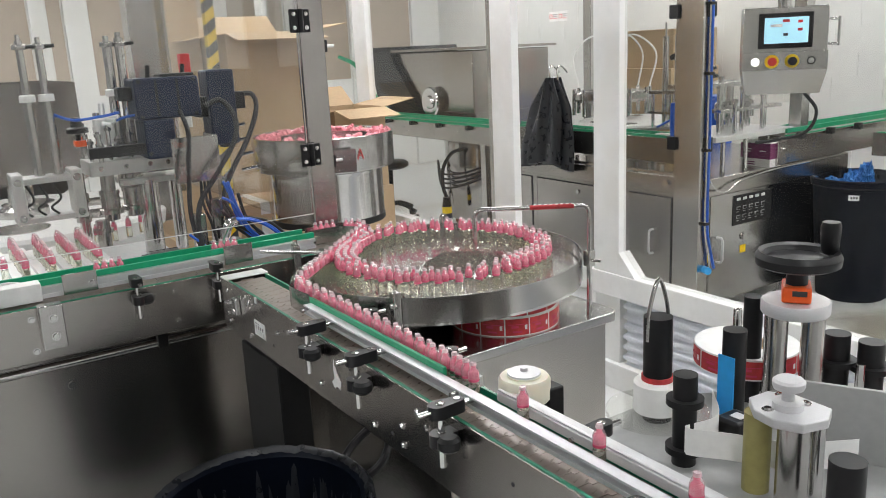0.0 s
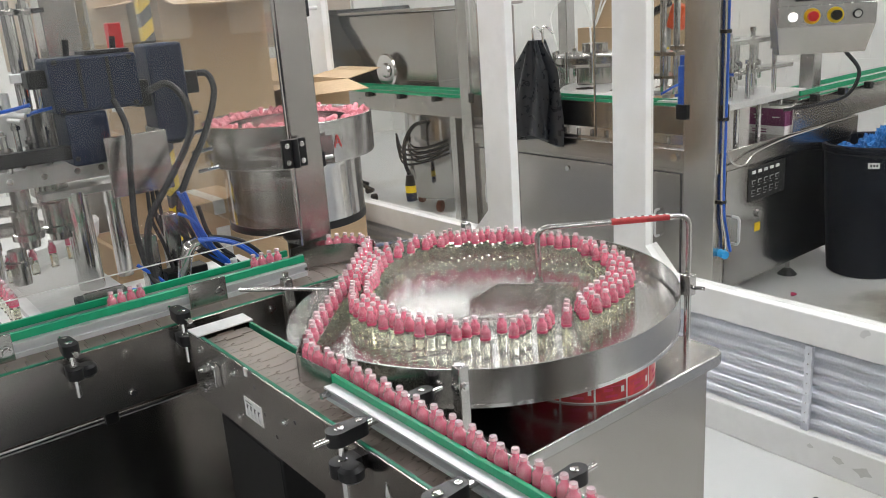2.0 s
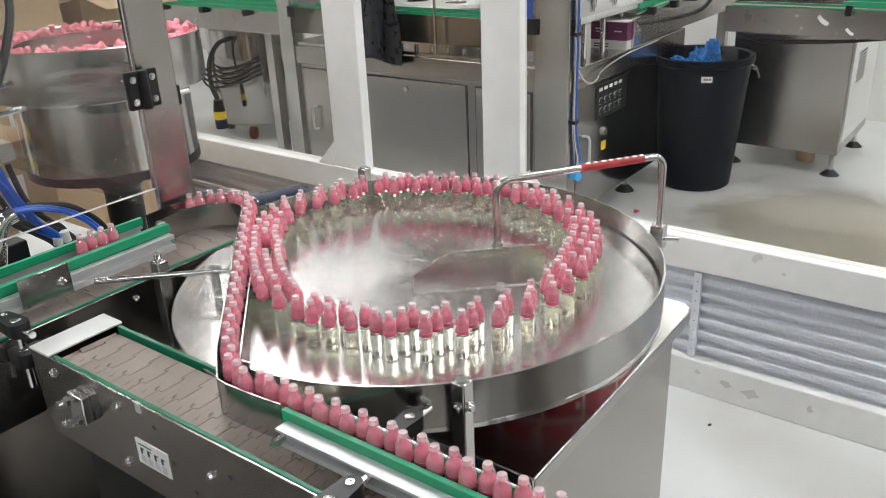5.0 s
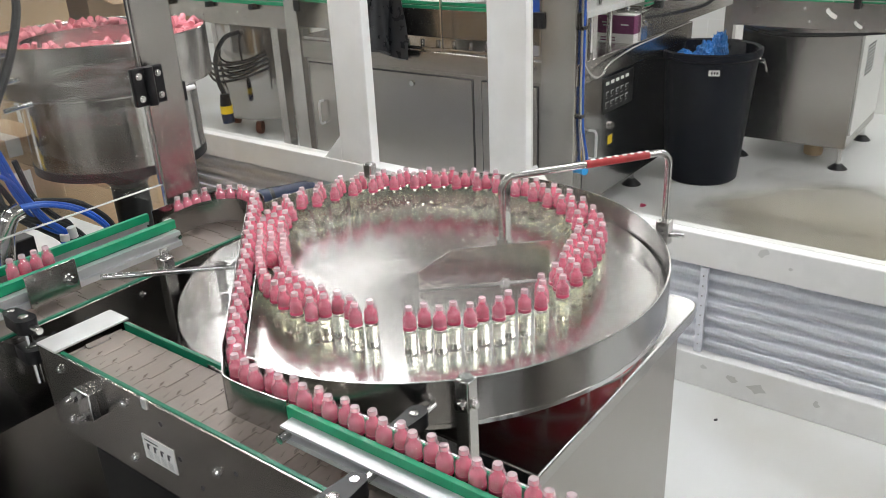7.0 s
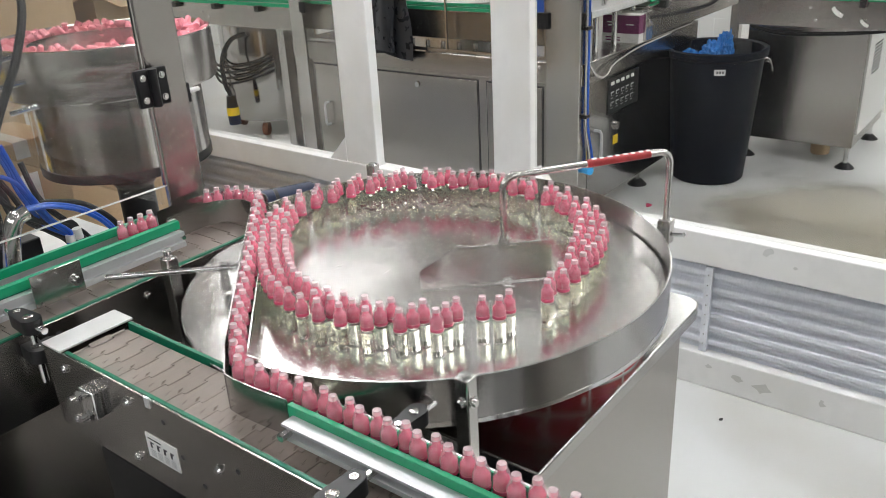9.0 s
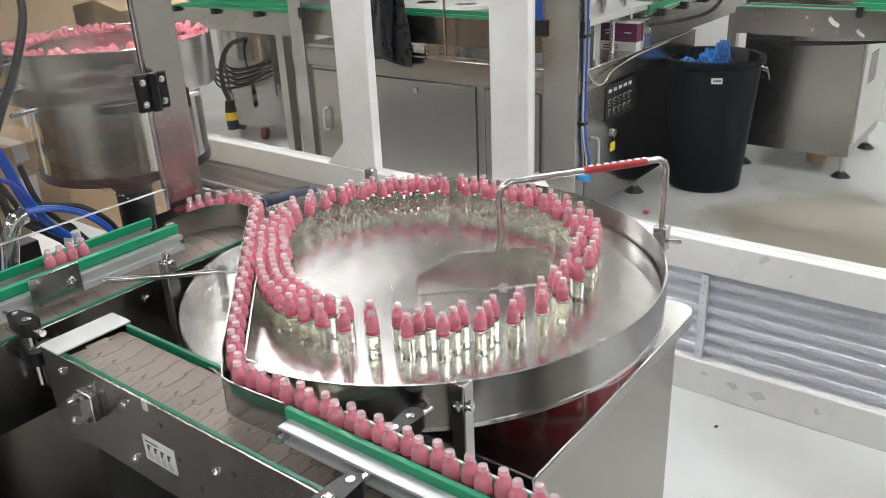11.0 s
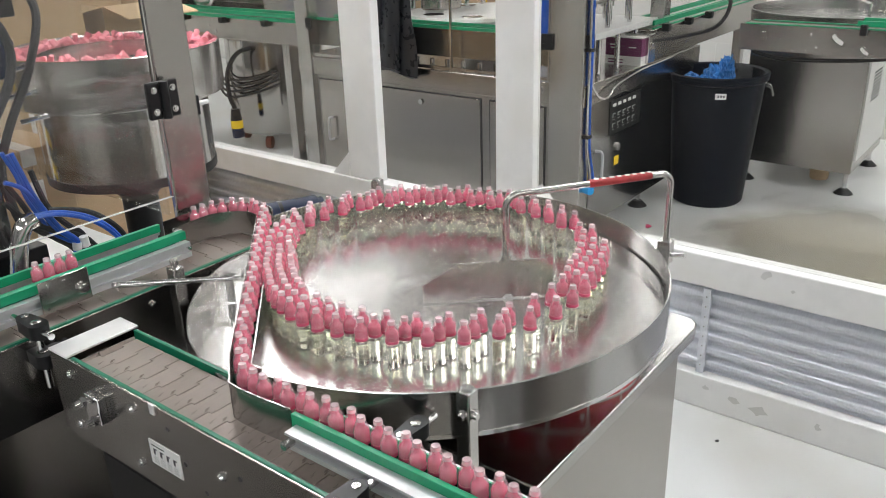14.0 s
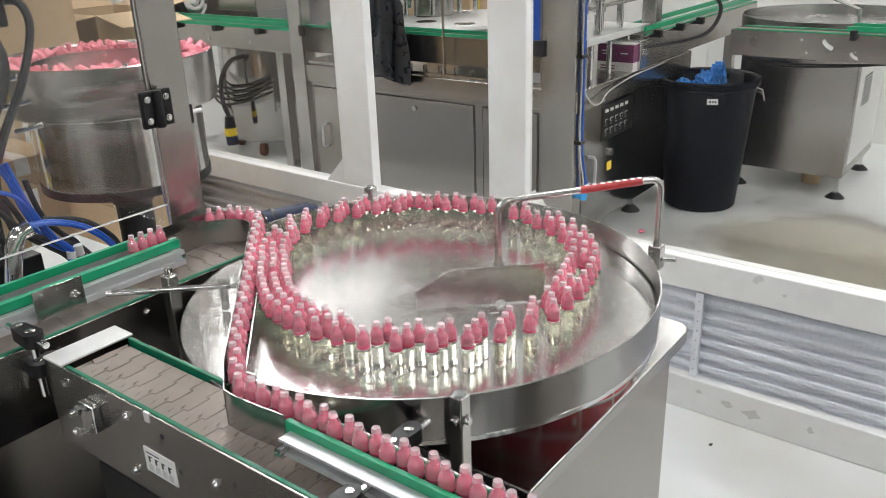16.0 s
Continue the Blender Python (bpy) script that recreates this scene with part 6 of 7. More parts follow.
def carton_small():
    th = thing("product_carton", "small purple and white printed product carton on the deck", "carton", at=pose(2.96, 1.03, 0.84))
    bx("carton_body", PURPLE, th, -0.03, 0.08, -0.10, 0.10, 0.045, 0.135, bevel=0.002)
    bx("white_base", PAPER, th, -0.03, 0.08, -0.10, 0.10, 0.0, 0.045)
    bx("lid", PAPER, th, -0.031, 0.081, -0.101, 0.101, 0.135, 0.14)
    for y, z, w in ((0.05, 0.10, 0.05), (0.05, 0.085, 0.04), (-0.05, 0.09, 0.04), (0.04, 0.025, 0.08), (0.04, 0.012, 0.08)):
        bx("print_bar", PALE if z > 0.05 else PURPLE, th, -0.0315, -0.03, y - w / 2, y + w / 2, z - 0.003, z + 0.003)
    return th


carton_small()


# ---- waste bins ----
def waste_bin():
    th = thing("waste_bin", "tall dark plastic waste bin with wire handles and blue film inside", "waste bin", "waste bins", at=pose(3.54, 0.745, 0))
    part("tub", lathe(bmnew(), [(0, 0.0), (0.19, 0.0), (0.20, 0.01), (0.252, 0.69), (0.268, 0.70), (0.272, 0.735), (0.262, 0.742), (0.245, 0.735), (0.24, 0.69), (0.19, 0.03), (0, 0.03)], 48), BLUE_BIN, th, "dark plastic tub")
    for s in (-1, 1):
        bm = tube(bmnew(), smooth_path([(0, -0.04, 0.67), (0.03, -0.045, 0.66), (0.045, -0.04, 0.62), (0.045, 0.04, 0.62), (0.03, 0.045, 0.66), (0, 0.04, 0.67)], 4), 0.005, 8)
        h = part("wire_handle", bm, CHROME, th, "bent wire handle")
        h.matrix_basis = Matrix.Rotation(radians(118 if s > 0 else 290), 4, "Z") @ Matrix.Translation((0.25, 0, 0))
    tag = bx("white_label", PAPER, th, -0.272, -0.266, -0.028, 0.028, 0.630, 0.660)
    tag.matrix_basis = Matrix.Rotation(radians(25), 4, "Z") @ Matrix.Translation((0.018, 0, 0))
    for k in range(3):
        bx("label_bar", INK, tag, -0.2726, -0.2719, -0.02 + k * 0.014, -0.011 + k * 0.014, 0.64, 0.652)
    rs = random.Random(6)
    for cx, cy, cz, s, up in ((-0.06, 0.0, 0.69, 0.06, 1.4), (-0.10, 0.11, 0.69, 0.042, 1.0), (-0.02, -0.05, 0.74, 0.042, 1.9), (0.0, 0.03, 0.63, 0.12, 0.5)):
        bm = bmnew()
        bmesh.ops.create_icosphere(bm, subdivisions=4, radius=s)
        for v in bm.verts:
            d = v.co.normalized()
            v.co *= 0.9 + 0.55 * abs(noise.noise(d * 3.0 + Vector((cx * 50, 0, 0)))) + 0.25 * noise.noise(d * 9.0)
            v.co.z *= up
        bmesh.ops.translate(bm, vec=(cx, cy, cz), verts=bm.verts)
        part("blue_film", bm, BLUEFILM, th, "crumpled blue plastic film", sharp=25)
    for k in range(9):
        rs_a = k * 0.022
        bm = box(bmnew(), -0.0015, 0.0015, -0.05, 0.05, 0.0, 0.10, pose(0.06 + rs_a * 0.5, -0.12 + rs_a * 0.4, 0.66, 8, 20, 40))
        part("black_sheet", bm, SACK, th)
    return th


waste_bin()


def sack_bin():
    th = thing("waste_bin", "round waste bin lined with a crinkled black sack", "waste bin", "waste bins", at=pose(-0.618, -0.215, 0))
    part("tub", lathe(bmnew(), [(0, 0), (0.20, 0), (0.21, 0.01), (0.248, 0.57), (0.255, 0.575), (0.25, 0.58), (0.235, 0.57), (0.2, 0.02), (0, 0.02)], 40), BLUE_BIN, th)
    bm = bmnew()
    rows = []
    n = 220
    for i, (r, z) in enumerate(((0.15, 0.20), (0.20, 0.32), (0.225, 0.45), (0.238, 0.54), (0.247, 0.583), (0.257, 0.593), (0.267, 0.583), (0.268, 0.54), (0.264, 0.47), (0.262, 0.42))):
        ring = []
        for k in range(n):
            a = k * math.tau / n
            f = 0.009 * noise.noise(Vector((math.cos(a) * 16, math.sin(a) * 16, z * 2.5))) + 0.005 * noise.noise(Vector((math.cos(a) * 45, math.sin(a) * 45, z * 5)))
            s = 1.3 if i < 4 else (0.3 if i in (4, 5, 6) else 1.0)
            ring.append(bm.verts.new(((r + f * s) * math.cos(a), (r + f * s) * math.sin(a), z + f * 0.25)))
        rows.append(ring)
    for a, b in zip(rows, rows[1:]):
        for k in range(n):
            bm.faces.new((a[k], a[(k + 1) % n], b[(k + 1) % n], b[k]))
    bm.faces.new(rows[0][::-1])
    part("liner", bm, SACK, th, "crinkled black liner folded over the rim", sharp=50)
    for s in (0,):
        tb("side_handle", BLACK, th, [(0.25, -0.03, 0.56), (0.30, -0.05, 0.60), (0.34, -0.02, 0.64), (0.34, 0.06, 0.64), (0.30, 0.09, 0.60), (0.24, 0.07, 0.56)], 0.011, "black loop handle")
    return th


sack_bin()


def loose_cap():
    th = thing("loose_cap", "single pink cap lying on the floor", "cap", at=pose(2.885, 0.823, 0.011, 90, 0, 30))
    part("cap", lathe(bmnew(), [(0.01, 0), (0.0105, 0.012), (0.006, 0.022), (0.004, 0.03), (0, 0.03)], 14), PINK, th)
    return th


loose_cap()


def floor_stub():
    th = thing("floor_pipe", "short brown pipe stub on the floor", "pipe", at=pose(4.255, 0.304, 0))
    part("pipe", lathe(bmnew(), [(0.05, 0), (0.055, 0.01), (0.055, 0.09), (0.048, 0.095), (0.045, 0.02), (0, 0.02)], 24), CARD, th)
    return th


floor_stub()

# ---- second line at the back ----
def back_cabinet():
    th = thing("conveyor_cabinet", "stainless steel cabinet on levelling feet beneath a turntable", "cabinet")
    bx("body", SHEET, th, 3.98, 4.75, 0.08, 0.72, 0.13, 0.84, "brushed steel cabinet body", bevel=0.003)
    bx("side_door", PALE, th, 4.02, 4.7, 0.070, 0.079, 0.2, 0.80)
    for k in range(9):
        bx("vent_slot", INK, th, 4.15, 4.35, 0.0685, 0.0702, 0.52 + k * 0.02, 0.53 + k * 0.02)
    for x, y in ((4.03, 0.11), (4.70, 0.12), (4.03, 0.68), (4.7, 0.68)):
        rd("foot_stem", CHROME, th, (x, y, 0.03), (x, y, 0.14), 0.014)
        rd("foot", BLACK, th, (x, y, 0), (x, y, 0.03), 0.055, r2=0.022)
    part("disc", lathe(bmnew(), [(0, 0.84), (0.2, 0.84), (0.2, 0.93), (0.5, 0.94), (0.505, 1.02), (0.5, 1.02), (0.495, 0.96), (0, 0.96)], 56, (4.25, 0.3, 0)), STEEL_H, th, "round steel accumulation disc")
    rd("rod_guard", CHROME, th, (3.9, 0.1, 1.08), (4.3, 0.35, 1.10), 0.008)
    rd("rod_guard", CHROME, th, (3.9, 0.1, 0.98), (3.9, 0.1, 1.08), 0.008)
    return th


back_cabinet()


def back_conveyor():
    th = thing("conveyor", "stainless steel conveyor with green guides and torn stickers", "conveyor", "conveyors")
    bx("side_plate", SHEET, th, 3.40, 3.405, -2.2, 0.60, 0.885, 1.015, bevel=0.001)
    bx("side_plate", SHEET, th, 3.545, 3.55, -2.2, 0.60, 0.885, 1.015, bevel=0.001)
    bx("end_plate", SHEET, th, 3.40, 3.55, 0.60, 0.605, 0.885, 1.015)
    bx("belt", BELT, th, 3.405, 3.545, -2.2, 0.6, 0.99, 1.01)
    bx("bed_bar", STEEL, th, 3.53, 4.0, 0.2, 0.26, 0.86, 0.90)
    for x in (3.40, 3.54):
        bx("guide_strip", GREEN, th, x - 0.004, x + 0.012, -2.2, 0.05, 1.03, 1.055, "green guide strip")
        bx("wear_strip", GREEN, th, x - 0.002, x + 0.01, -2.2, 0.58, 1.0155, 1.021)
    bx("guide_block", BLACK, th, 3.37, 3.41, 0.0, 0.03, 0.99, 1.04, bevel=0.003)
    bx("take_up_block", CHROME, th, 3.385, 3.40, 0.46, 0.50, 0.94, 0.985, bevel=0.002)
    for y, z in ((0.40, 0.95), (0.25, 0.98), (0.22, 0.92), (0.0, 0.93), (-0.1, 0.96), (0.33, 0.90)):
        bolt(th, (3.40, y, z), (-1, 0, 0), 0.006, 0.006)
    for y, z, s in ((0.125, 0.962, 0.03), (0.0, 0.915, 0.022)):
        bm = bmnew()
        vs = [bm.verts.new((3.398, y + s * a, z + s * b)) for a, b in ((1.0, 0.5), (0.6, 0.9), (0.1, 0.3), (-0.9, -0.3), (-0.7, -0.9), (0.2, -0.5), (0.8, 0.1))]
        bm.faces.new(vs)
        part("torn_sticker", bm, PAPER, th, "torn white sticker")
    bx("leg", STEEL, th, 3.44, 3.50, -0.9, -0.84, 0, 0.885)
    bx("leg", STEEL, th, 3.44, 3.50, -2.0, -1.94, 0, 0.885)
    for k in range(2):
        tb("black_cable", RUBBER, th, [(3.56, 0.58, 0.86 - k * 0.01), (3.5, 0.4, 0.84 - k * 0.012), (3.45, 0.1, 0.86 - k * 0.01), (3.45, -0.15, 0.88)], 0.005)
    return th


back_conveyor()


def link_conveyor():
    th = thing("conveyor", "stainless steel link conveyor with green guides leaving the filling machine", "conveyor", "conveyors")
    bx("trough", SHEET, th, 3.05, 4.9, 0.94, 1.10, 0.845, 1.0, bevel=0.003)
    bx("end_block", STEEL, th, 2.98, 3.06, 0.915, 1.05, 0.845, 0.99, "square steel end block", bevel=0.003)
    for y in (0.95, 1.09):
        bx("guide_strip", GREEN, th, 3.10, 4.9, y - 0.006, y + 0.006, 1.02, 1.045, "green guide strip")
        bx("wear_strip", GREEN, th, 3.10, 4.9, y - 0.006, y + 0.006, 1.001, 1.008)
    bx("belt", BELT, th, 3.07, 4.9, 0.96, 1.08, 1.0, 1.004)
    for x in (3.2, 3.5, 3.8):
        bx("clamp", BLACK, th, x - 0.02, x + 0.02, 0.90, 0.94, 0.98, 1.02, bevel=0.004)
    bx("leg", STEEL, th, 4.6, 4.66, 0.98, 1.04, 0, 0.845)
    bolt(th, (3.02, 0.915, 0.93), (0, -1, 0), 0.016, 0.02)
    return th


link_conveyor()


# ---- labelling station ----
def roller(parent, x, y, z0, z1, r, flanges=(), mat=None, name="black_roller"):
    o = rd(name, mat or BLACK, parent, (x, y, z0), (x, y, z1), r, n=24)
    for z in flanges:
        rd("flange", BLACK, o, (x, y, z), (x, y, z + 0.012), r * 1.55, n=24)
    return o


# the applicator is drawn at a size of its own about this point
LAB = Vector((-1.177, -1.912, 1.598))
LAB_SIZE = 0.86


def lab(x, y, z):
    return LAB + (Vector((x, y, z)) - LAB) * LAB_SIZE


def spacing_wheel():
    th = thing("spacing_wheel", "cream nylon spacing wheel on a black shaft beside the conveyor", "wheel")
    part("wheel_body", lathe(bmnew(), [(0, 0.985), (0.043, 0.985), (0.047, 0.99), (0.047, 1.024), (0.043, 1.03), (0.031, 1.03), (0.031, 1.033), (0, 1.034)], 40, (-0.322, -0.845, -0.008)), CREAM, th, "cream nylon wheel")
    part("wheel_cap", lathe(bmnew(), [(0.03, 1.033), (0.03, 1.037), (0.007, 1.039), (0.006, 1.045), (0, 1.045)], 28, (-0.322, -0.845, -0.008)), ALU, th)
    rd("wheel_shaft", BLACK, th, (-0.322, -0.845, 0.80), (-0.322, -0.845, 0.977), 0.02)
    bx("wheel_bracket", BLACK, th, -0.30, -0.262, -0.885, -0.845, 0.93, 1.0, bevel=0.004)
    bx("wheel_arm", SHEET, th, -0.35, -0.255, -0.89, -0.82, 0.85, 0.93)
    return th


spacing_wheel()


def lab_base():
    th = thing("labeller_base", "grey plate on a brushed steel cabinet under the label applicator", "cabinet")
    zp = lab(0, 0, 0.862).z
    bm = slab(bmnew(), [(-0.34, -0.975), (-0.10, -0.975), (0.40, -1.27), (0.40, -2.25), (-0.34, -2.25)], zp - 0.028, zp)
    part("base_plate", bm, GREY, th, "grey base plate", bevel=0.003)
    bm = slab(bmnew(), [(-0.32, -1.0), (-0.11, -1.0), (0.365, -1.285), (0.365, -2.22), (-0.32, -2.22)], 0.02, zp - 0.028)
    part("cabinet", bm, SHEET, th, "brushed steel cabinet")
    bx("plate_slot", INK, th, -0.325, -0.312, -1.23, -1.06, zp, zp + 0.001)
    return th


lab_base()


def labeller():
    th = thing("labelling_station", "label applicator with black rollers on a pale plate", "labeller", at=Matrix.Translation(LAB) @ Matrix.Scale(LAB_SIZE, 4) @ Matrix.Translation(-LAB))
    zt = 0.862
    # acrylic disc with label core
    ac = rd("acrylic_disc", VIAL, th, (-0.02, -0.885, 0.872), (-0.02, -0.885, 0.882), 0.10, "clear acrylic disc", n=48)
    ac.visible_shadow = False
    part("white_core", lathe(bmnew(), [(0.022, 0.882), (0.046, 0.882), (0.046, 0.94), (0.04, 0.945), (0.022, 0.945)], 32, (-0.02, -0.885, 0)), PAPER, th, "white paper core")
    rd("red_collar", LABEL, th, (-0.02, -0.885, 0.945), (-0.02, -0.885, 0.955), 0.031, n=28)
    roller(th, -0.02, -0.885, 0.862, 1.075, 0.028)
    tb("wire_loop", STEEL, th, [(-0.05, -0.885, 1.03), (-0.045, -0.885, 1.09), (-0.02, -0.885, 1.15), (0.005, -0.885, 1.09), (0.008, -0.885, 1.03)], 0.004)
    # rollers
    roller(th, -0.118, -1.035, zt, 1.03, 0.021, (0.885, 0.975))
    roller(th, 0.06, -1.0, zt, 1.06, 0.022)
    rd("guide_pin", CHROME, th, (0.10, -0.975, zt), (0.10, -0.975, 1.085), 0.008)
    roller(th, 0.376, -1.017, zt, 0.982, 0.026, (0.915,))
    roller(th, 0.405, -1.075, zt, 0.972, 0.026, (0.91,))
    rd("guide_pin", CHROME, th, (0.34, -1.09, zt), (0.34, -1.09, 0.945), 0.009)
    roller(th, -0.125, -1.335, zt, 0.995, 0.026)
    # blue tape flag
    bx("blue_flag", BLUETAPE, th, 0.02, 0.023, -1.03, -0.995, 0.90, 1.02, "strip of blue tape")
    # sensor box
    sb = bx("sensor_box", BLACK, th, -0.05, 0.005, -1.095, -1.045, 0.905, 0.935, "black sensor box", bevel=0.006)
    bx("sensor_body", STEEL, sb, -0.047, 0.002, -1.092, -1.048, zt, 0.905, bevel=0.002)
    bx("sensor_tag", PAPER, sb, -0.03, -0.01, -1.085, -1.062, 0.935, 0.9362)
    # web of backing paper
    bm = ribbon(bmnew(), [(p.x, p.y) for p in smooth_path([(0.02, -0.985, 0), (-0.06, -1.06, 0), (-0.14, -1.055, 0), (-0.10, -1.12, 0), (-0.05, -1.2, 0), (0.04, -1.26, 0)], 8)], 0.895, 0.945, 0.0008)
    part("backing_web", bm, PAPER, th, "strip of white backing paper")
    # pressing roller with top plate and knob
    rd("steel_roller", STEEL, th, (-0.088, -1.225, zt), (-0.088, -1.225, 1.0), 0.025, n=28)
    rd("olive_sleeve", OLIVE, th, (-0.095, -1.165, zt), (-0.095, -1.165, 1.0), 0.022, n=28)
    rd("steel_bar", CHROME, th, (-0.045, -1.24, zt), (-0.045, -1.24, 1.0), 0.011)
    bm = slab(bmnew(), [(-0.130, -1.215), (-0.122, -1.175), (-0.09, -1.142), (-0.045, -1.146), (-0.024, -1.18), (-0.028, -1.25), (-0.066, -1.268), (-0.112, -1.255)], 1.0, 1.016)
    part("top_plate", bm, ALU, th, "aluminium top plate", bevel=0.002)
    for x, y in ((-0.108, -1.19), (-0.045, -1.17), (-0.045, -1.215)):
        bolt(th, (x, y, 1.016), (0, 0, 1), 0.007, 0.005)
    part("adjusting_knob", lathe(bmnew(), [(0.024, 1.016), (0.024, 1.028), (0.01, 1.03), (0.01, 1.046), (0.023, 1.05), (0.025, 1.055), (0.025, 1.062), (0.021, 1.066), (0, 1.066)], 28, (-0.078, -1.205, 0)), ALU, th, "turned aluminium knob")
    # dividing wall
    bm = box(bmnew(), -0.004, 0.004, -0.26, 0.0, 0.862, 1.0, pose(0.06, -1.12, 0, 0, 0, 28))
    part("divider", bm, GREY, th, "grey upright divider plate", bevel=0.001)
    # twin columns with hand wheel
    hx0, hy0 = 0.2, -1.03
    for dx, dy in ((-0.028, 0.02), (0.028, -0.022)):
        rd("column", STEEL, th, (hx0 + dx, hy0 + dy, zt), (hx0 + dx, hy0 + dy, 1.07), 0.022, "steel column", n=28)
    bm = lathe(bmnew(), [(0, 1.07), (0.061, 1.07), (0.063, 1.073), (0.063, 1.093), (0.061, 1.096), (0, 1.096)], 48, (hx0, hy0, 0))
    part("column_cap", bm, ALU, th, "aluminium cap plate")
    rd("black_column", BLACK, th, (0.19, -0.945, zt), (0.19, -0.945, 1.085), 0.019)
    bm = box(bmnew(), -0.034, 0.034, -0.026, 0.026, 1.097, 1.128, pose(hx0, hy0, 0, 0, 0, 35))
    oc = part("orange_counter", bm, ORANGE, th, "orange position counter", bevel=0.004)
    bm = box(bmnew(), -0.036, -0.0335, -0.018, 0.008, 1.112, 1.122, pose(hx0, hy0, 0, 0, 0, 35))
    part("counter_window", bm, INK, oc)
    rd("wheel_stem", BLACK, th, (hx0, hy0, 1.128), (hx0, hy0, 1.165), 0.02)
    wz = -0.043
    part("hand_wheel", lathe(bmnew(), [(0, 1.20 + wz), (0.024, 1.20 + wz), (0.06, 1.212 + wz), (0.066, 1.205 + wz), (0.076, 1.21 + wz), (0.078, 1.225 + wz), (0.072, 1.236 + wz), (0.063, 1.232 + wz), (0.057, 1.222 + wz), (0.024, 1.222 + wz), (0, 1.224 + wz)], 48, (hx0, hy0, 0)), BLACK, th, "black hand wheel")
    part("wheel_grip", lathe(bmnew(), [(0.013, 1.186), (0.016, 1.192), (0.0185, 1.236), (0.016, 1.246), (0, 1.248)], 24, (hx0 + 0.045, hy0 - 0.035, 0)), BLACK, th)
    return th


labeller()
label_roll(*lab(0.25, -0.89, 0.912), 0.108 * LAB_SIZE, 0.045 * LAB_SIZE)
rd_base = thing("roll_stand", "black stand disc beneath a label roll", "stand", at=Matrix.Translation(lab(0.25, -0.89, 0.862)))
part("stand_disc", lathe(bmnew(), [(0, 0), (0.04, 0), (0.04, 0.038), (0.075, 0.039), (0.075, 0.043), (0, 0.043)], 32), BLACK, rd_base)
label_roll(*lab(0.50, -1.25, 0.862), 0.11 * LAB_SIZE, 0.045 * LAB_SIZE)

# ---- bottles ----
BD = 0.0214


def bottle_kind():
    th = thing("bottle", "small clear bottle of pale liquid with a pink cap", "bottle", "bottles on the line")
    r = BD / 2 - 0.0003
    bm = lathe(bmnew(), [(0, 0.0), (r * 0.96, 0.0), (r, 0.0008), (r, 0.0375), (r * 0.92, 0.0400), (r * 0.80, 0.0415)], 24)
    part("body", bm, VIAL, th, "clear bottle wall")
    bm = lathe(bmnew(), [(0, 0.0022), (r * 0.94, 0.0022), (r * 0.94, 0.0355), (0, 0.0355)], 24)
    part("liquid", bm, LIQUID, th, "pale yellow liquid")
    # pink closure: skirt band, body, shoulder and dropper neck
    c = r * 0.90
    bm = lathe(bmnew(), [(r * 0.80, 0.0405), (r * 0.97, 0.0405), (r * 0.97, 0.0448), (c, 0.0452), (c, 0.0555), (c * 0.90, 0.0580), (c * 0.64, 0.0606), (c * 0.48, 0.0630), (c * 0.42, 0.0688), (0, 0.0690)], 20)
    part("cap", bm, PINK, th, "pink dropper cap")
    # overcap: lip, straight wall, eight-ribbed shoulder
    o = r * 0.995
    bm = lathe(bmnew(), [(o * 1.01, 0.0452), (o * 1.02, 0.0456), (o * 1.02, 0.0470), (o * 0.985, 0.0474), (o, 0.0572), (o * 0.975, 0.0594), (o * 0.86, 0.0622), (o * 0.62, 0.0690), (o * 0.56, 0.0700)], 16)
    for v in bm.verts:
        k = round(math.atan2(v.co.y, v.co.x) / math.tau * 16)
        if k % 2 and v.co.z > 0.058:
            f = 0.93 if v.co.z < 0.062 else 0.84
            v.co.x, v.co.y = v.co.x * f, v.co.y * f
    part("overcap", bm, FROST, th, "frosted clear overcap", sharp=25)
    bm = lathe(bmnew(), [(o * 0.50, 0.0696), (o * 0.56, 0.0702), (o * 0.52, 0.0750), (o * 0.47, 0.0757), (o * 0.38, 0.0753), (0, 0.0747)], 14)
    part("tip", bm, TIP, th, "frosted clear tip")
    for o_ in th.children:
        o_.visible_shadow = o_.name.split(".")[0] == "cap"
    return th


BOTTLE = bottle_kind()
RING, FLOW = [], []
rnd = random.Random(11)
# ring on the disc: angle, centre radius, half width of a full row, half width of a thin row, crowding
RM = [(-180, 0.262, 0.0190, 0.013, 1.6), (-165, 0.263, 0.0165, 0.009, 1.2), (-150, 0.266, 0.0150, 0.006, 1.0), (-130, 0.276, 0.0145, 0.005, 1.0), (-100, 0.280, 0.0145, 0.005, 1.0), (-84, 0.276, 0.0155, 0.008, 1.2), (-70, 0.276, 0.0200, 0.014, 1.9), (-58, 0.288, 0.0210, 0.015, 1.9), (-46, 0.304, 0.0190, 0.012, 1.4), (-28, 0.318, 0.0160, 0.009, 1.3), (0, 0.332, 0.0150, 0.008, 1.3), (30, 0.343, 0.0150, 0.008, 1.35), (60, 0.350, 0.0150, 0.009, 1.4), (85, 0.338, 0.0160, 0.010, 1.4), (106, 0.292, 0.0190, 0.014, 1.7), (125, 0.256, 0.0205, 0.0155, 2.1), (145, 0.251, 0.0205, 0.0155, 2.1), (160, 0.258, 0.0205, 0.0155, 2.0), (180, 0.262, 0.0190, 0.013, 1.6)]
OMEGA = 22.5


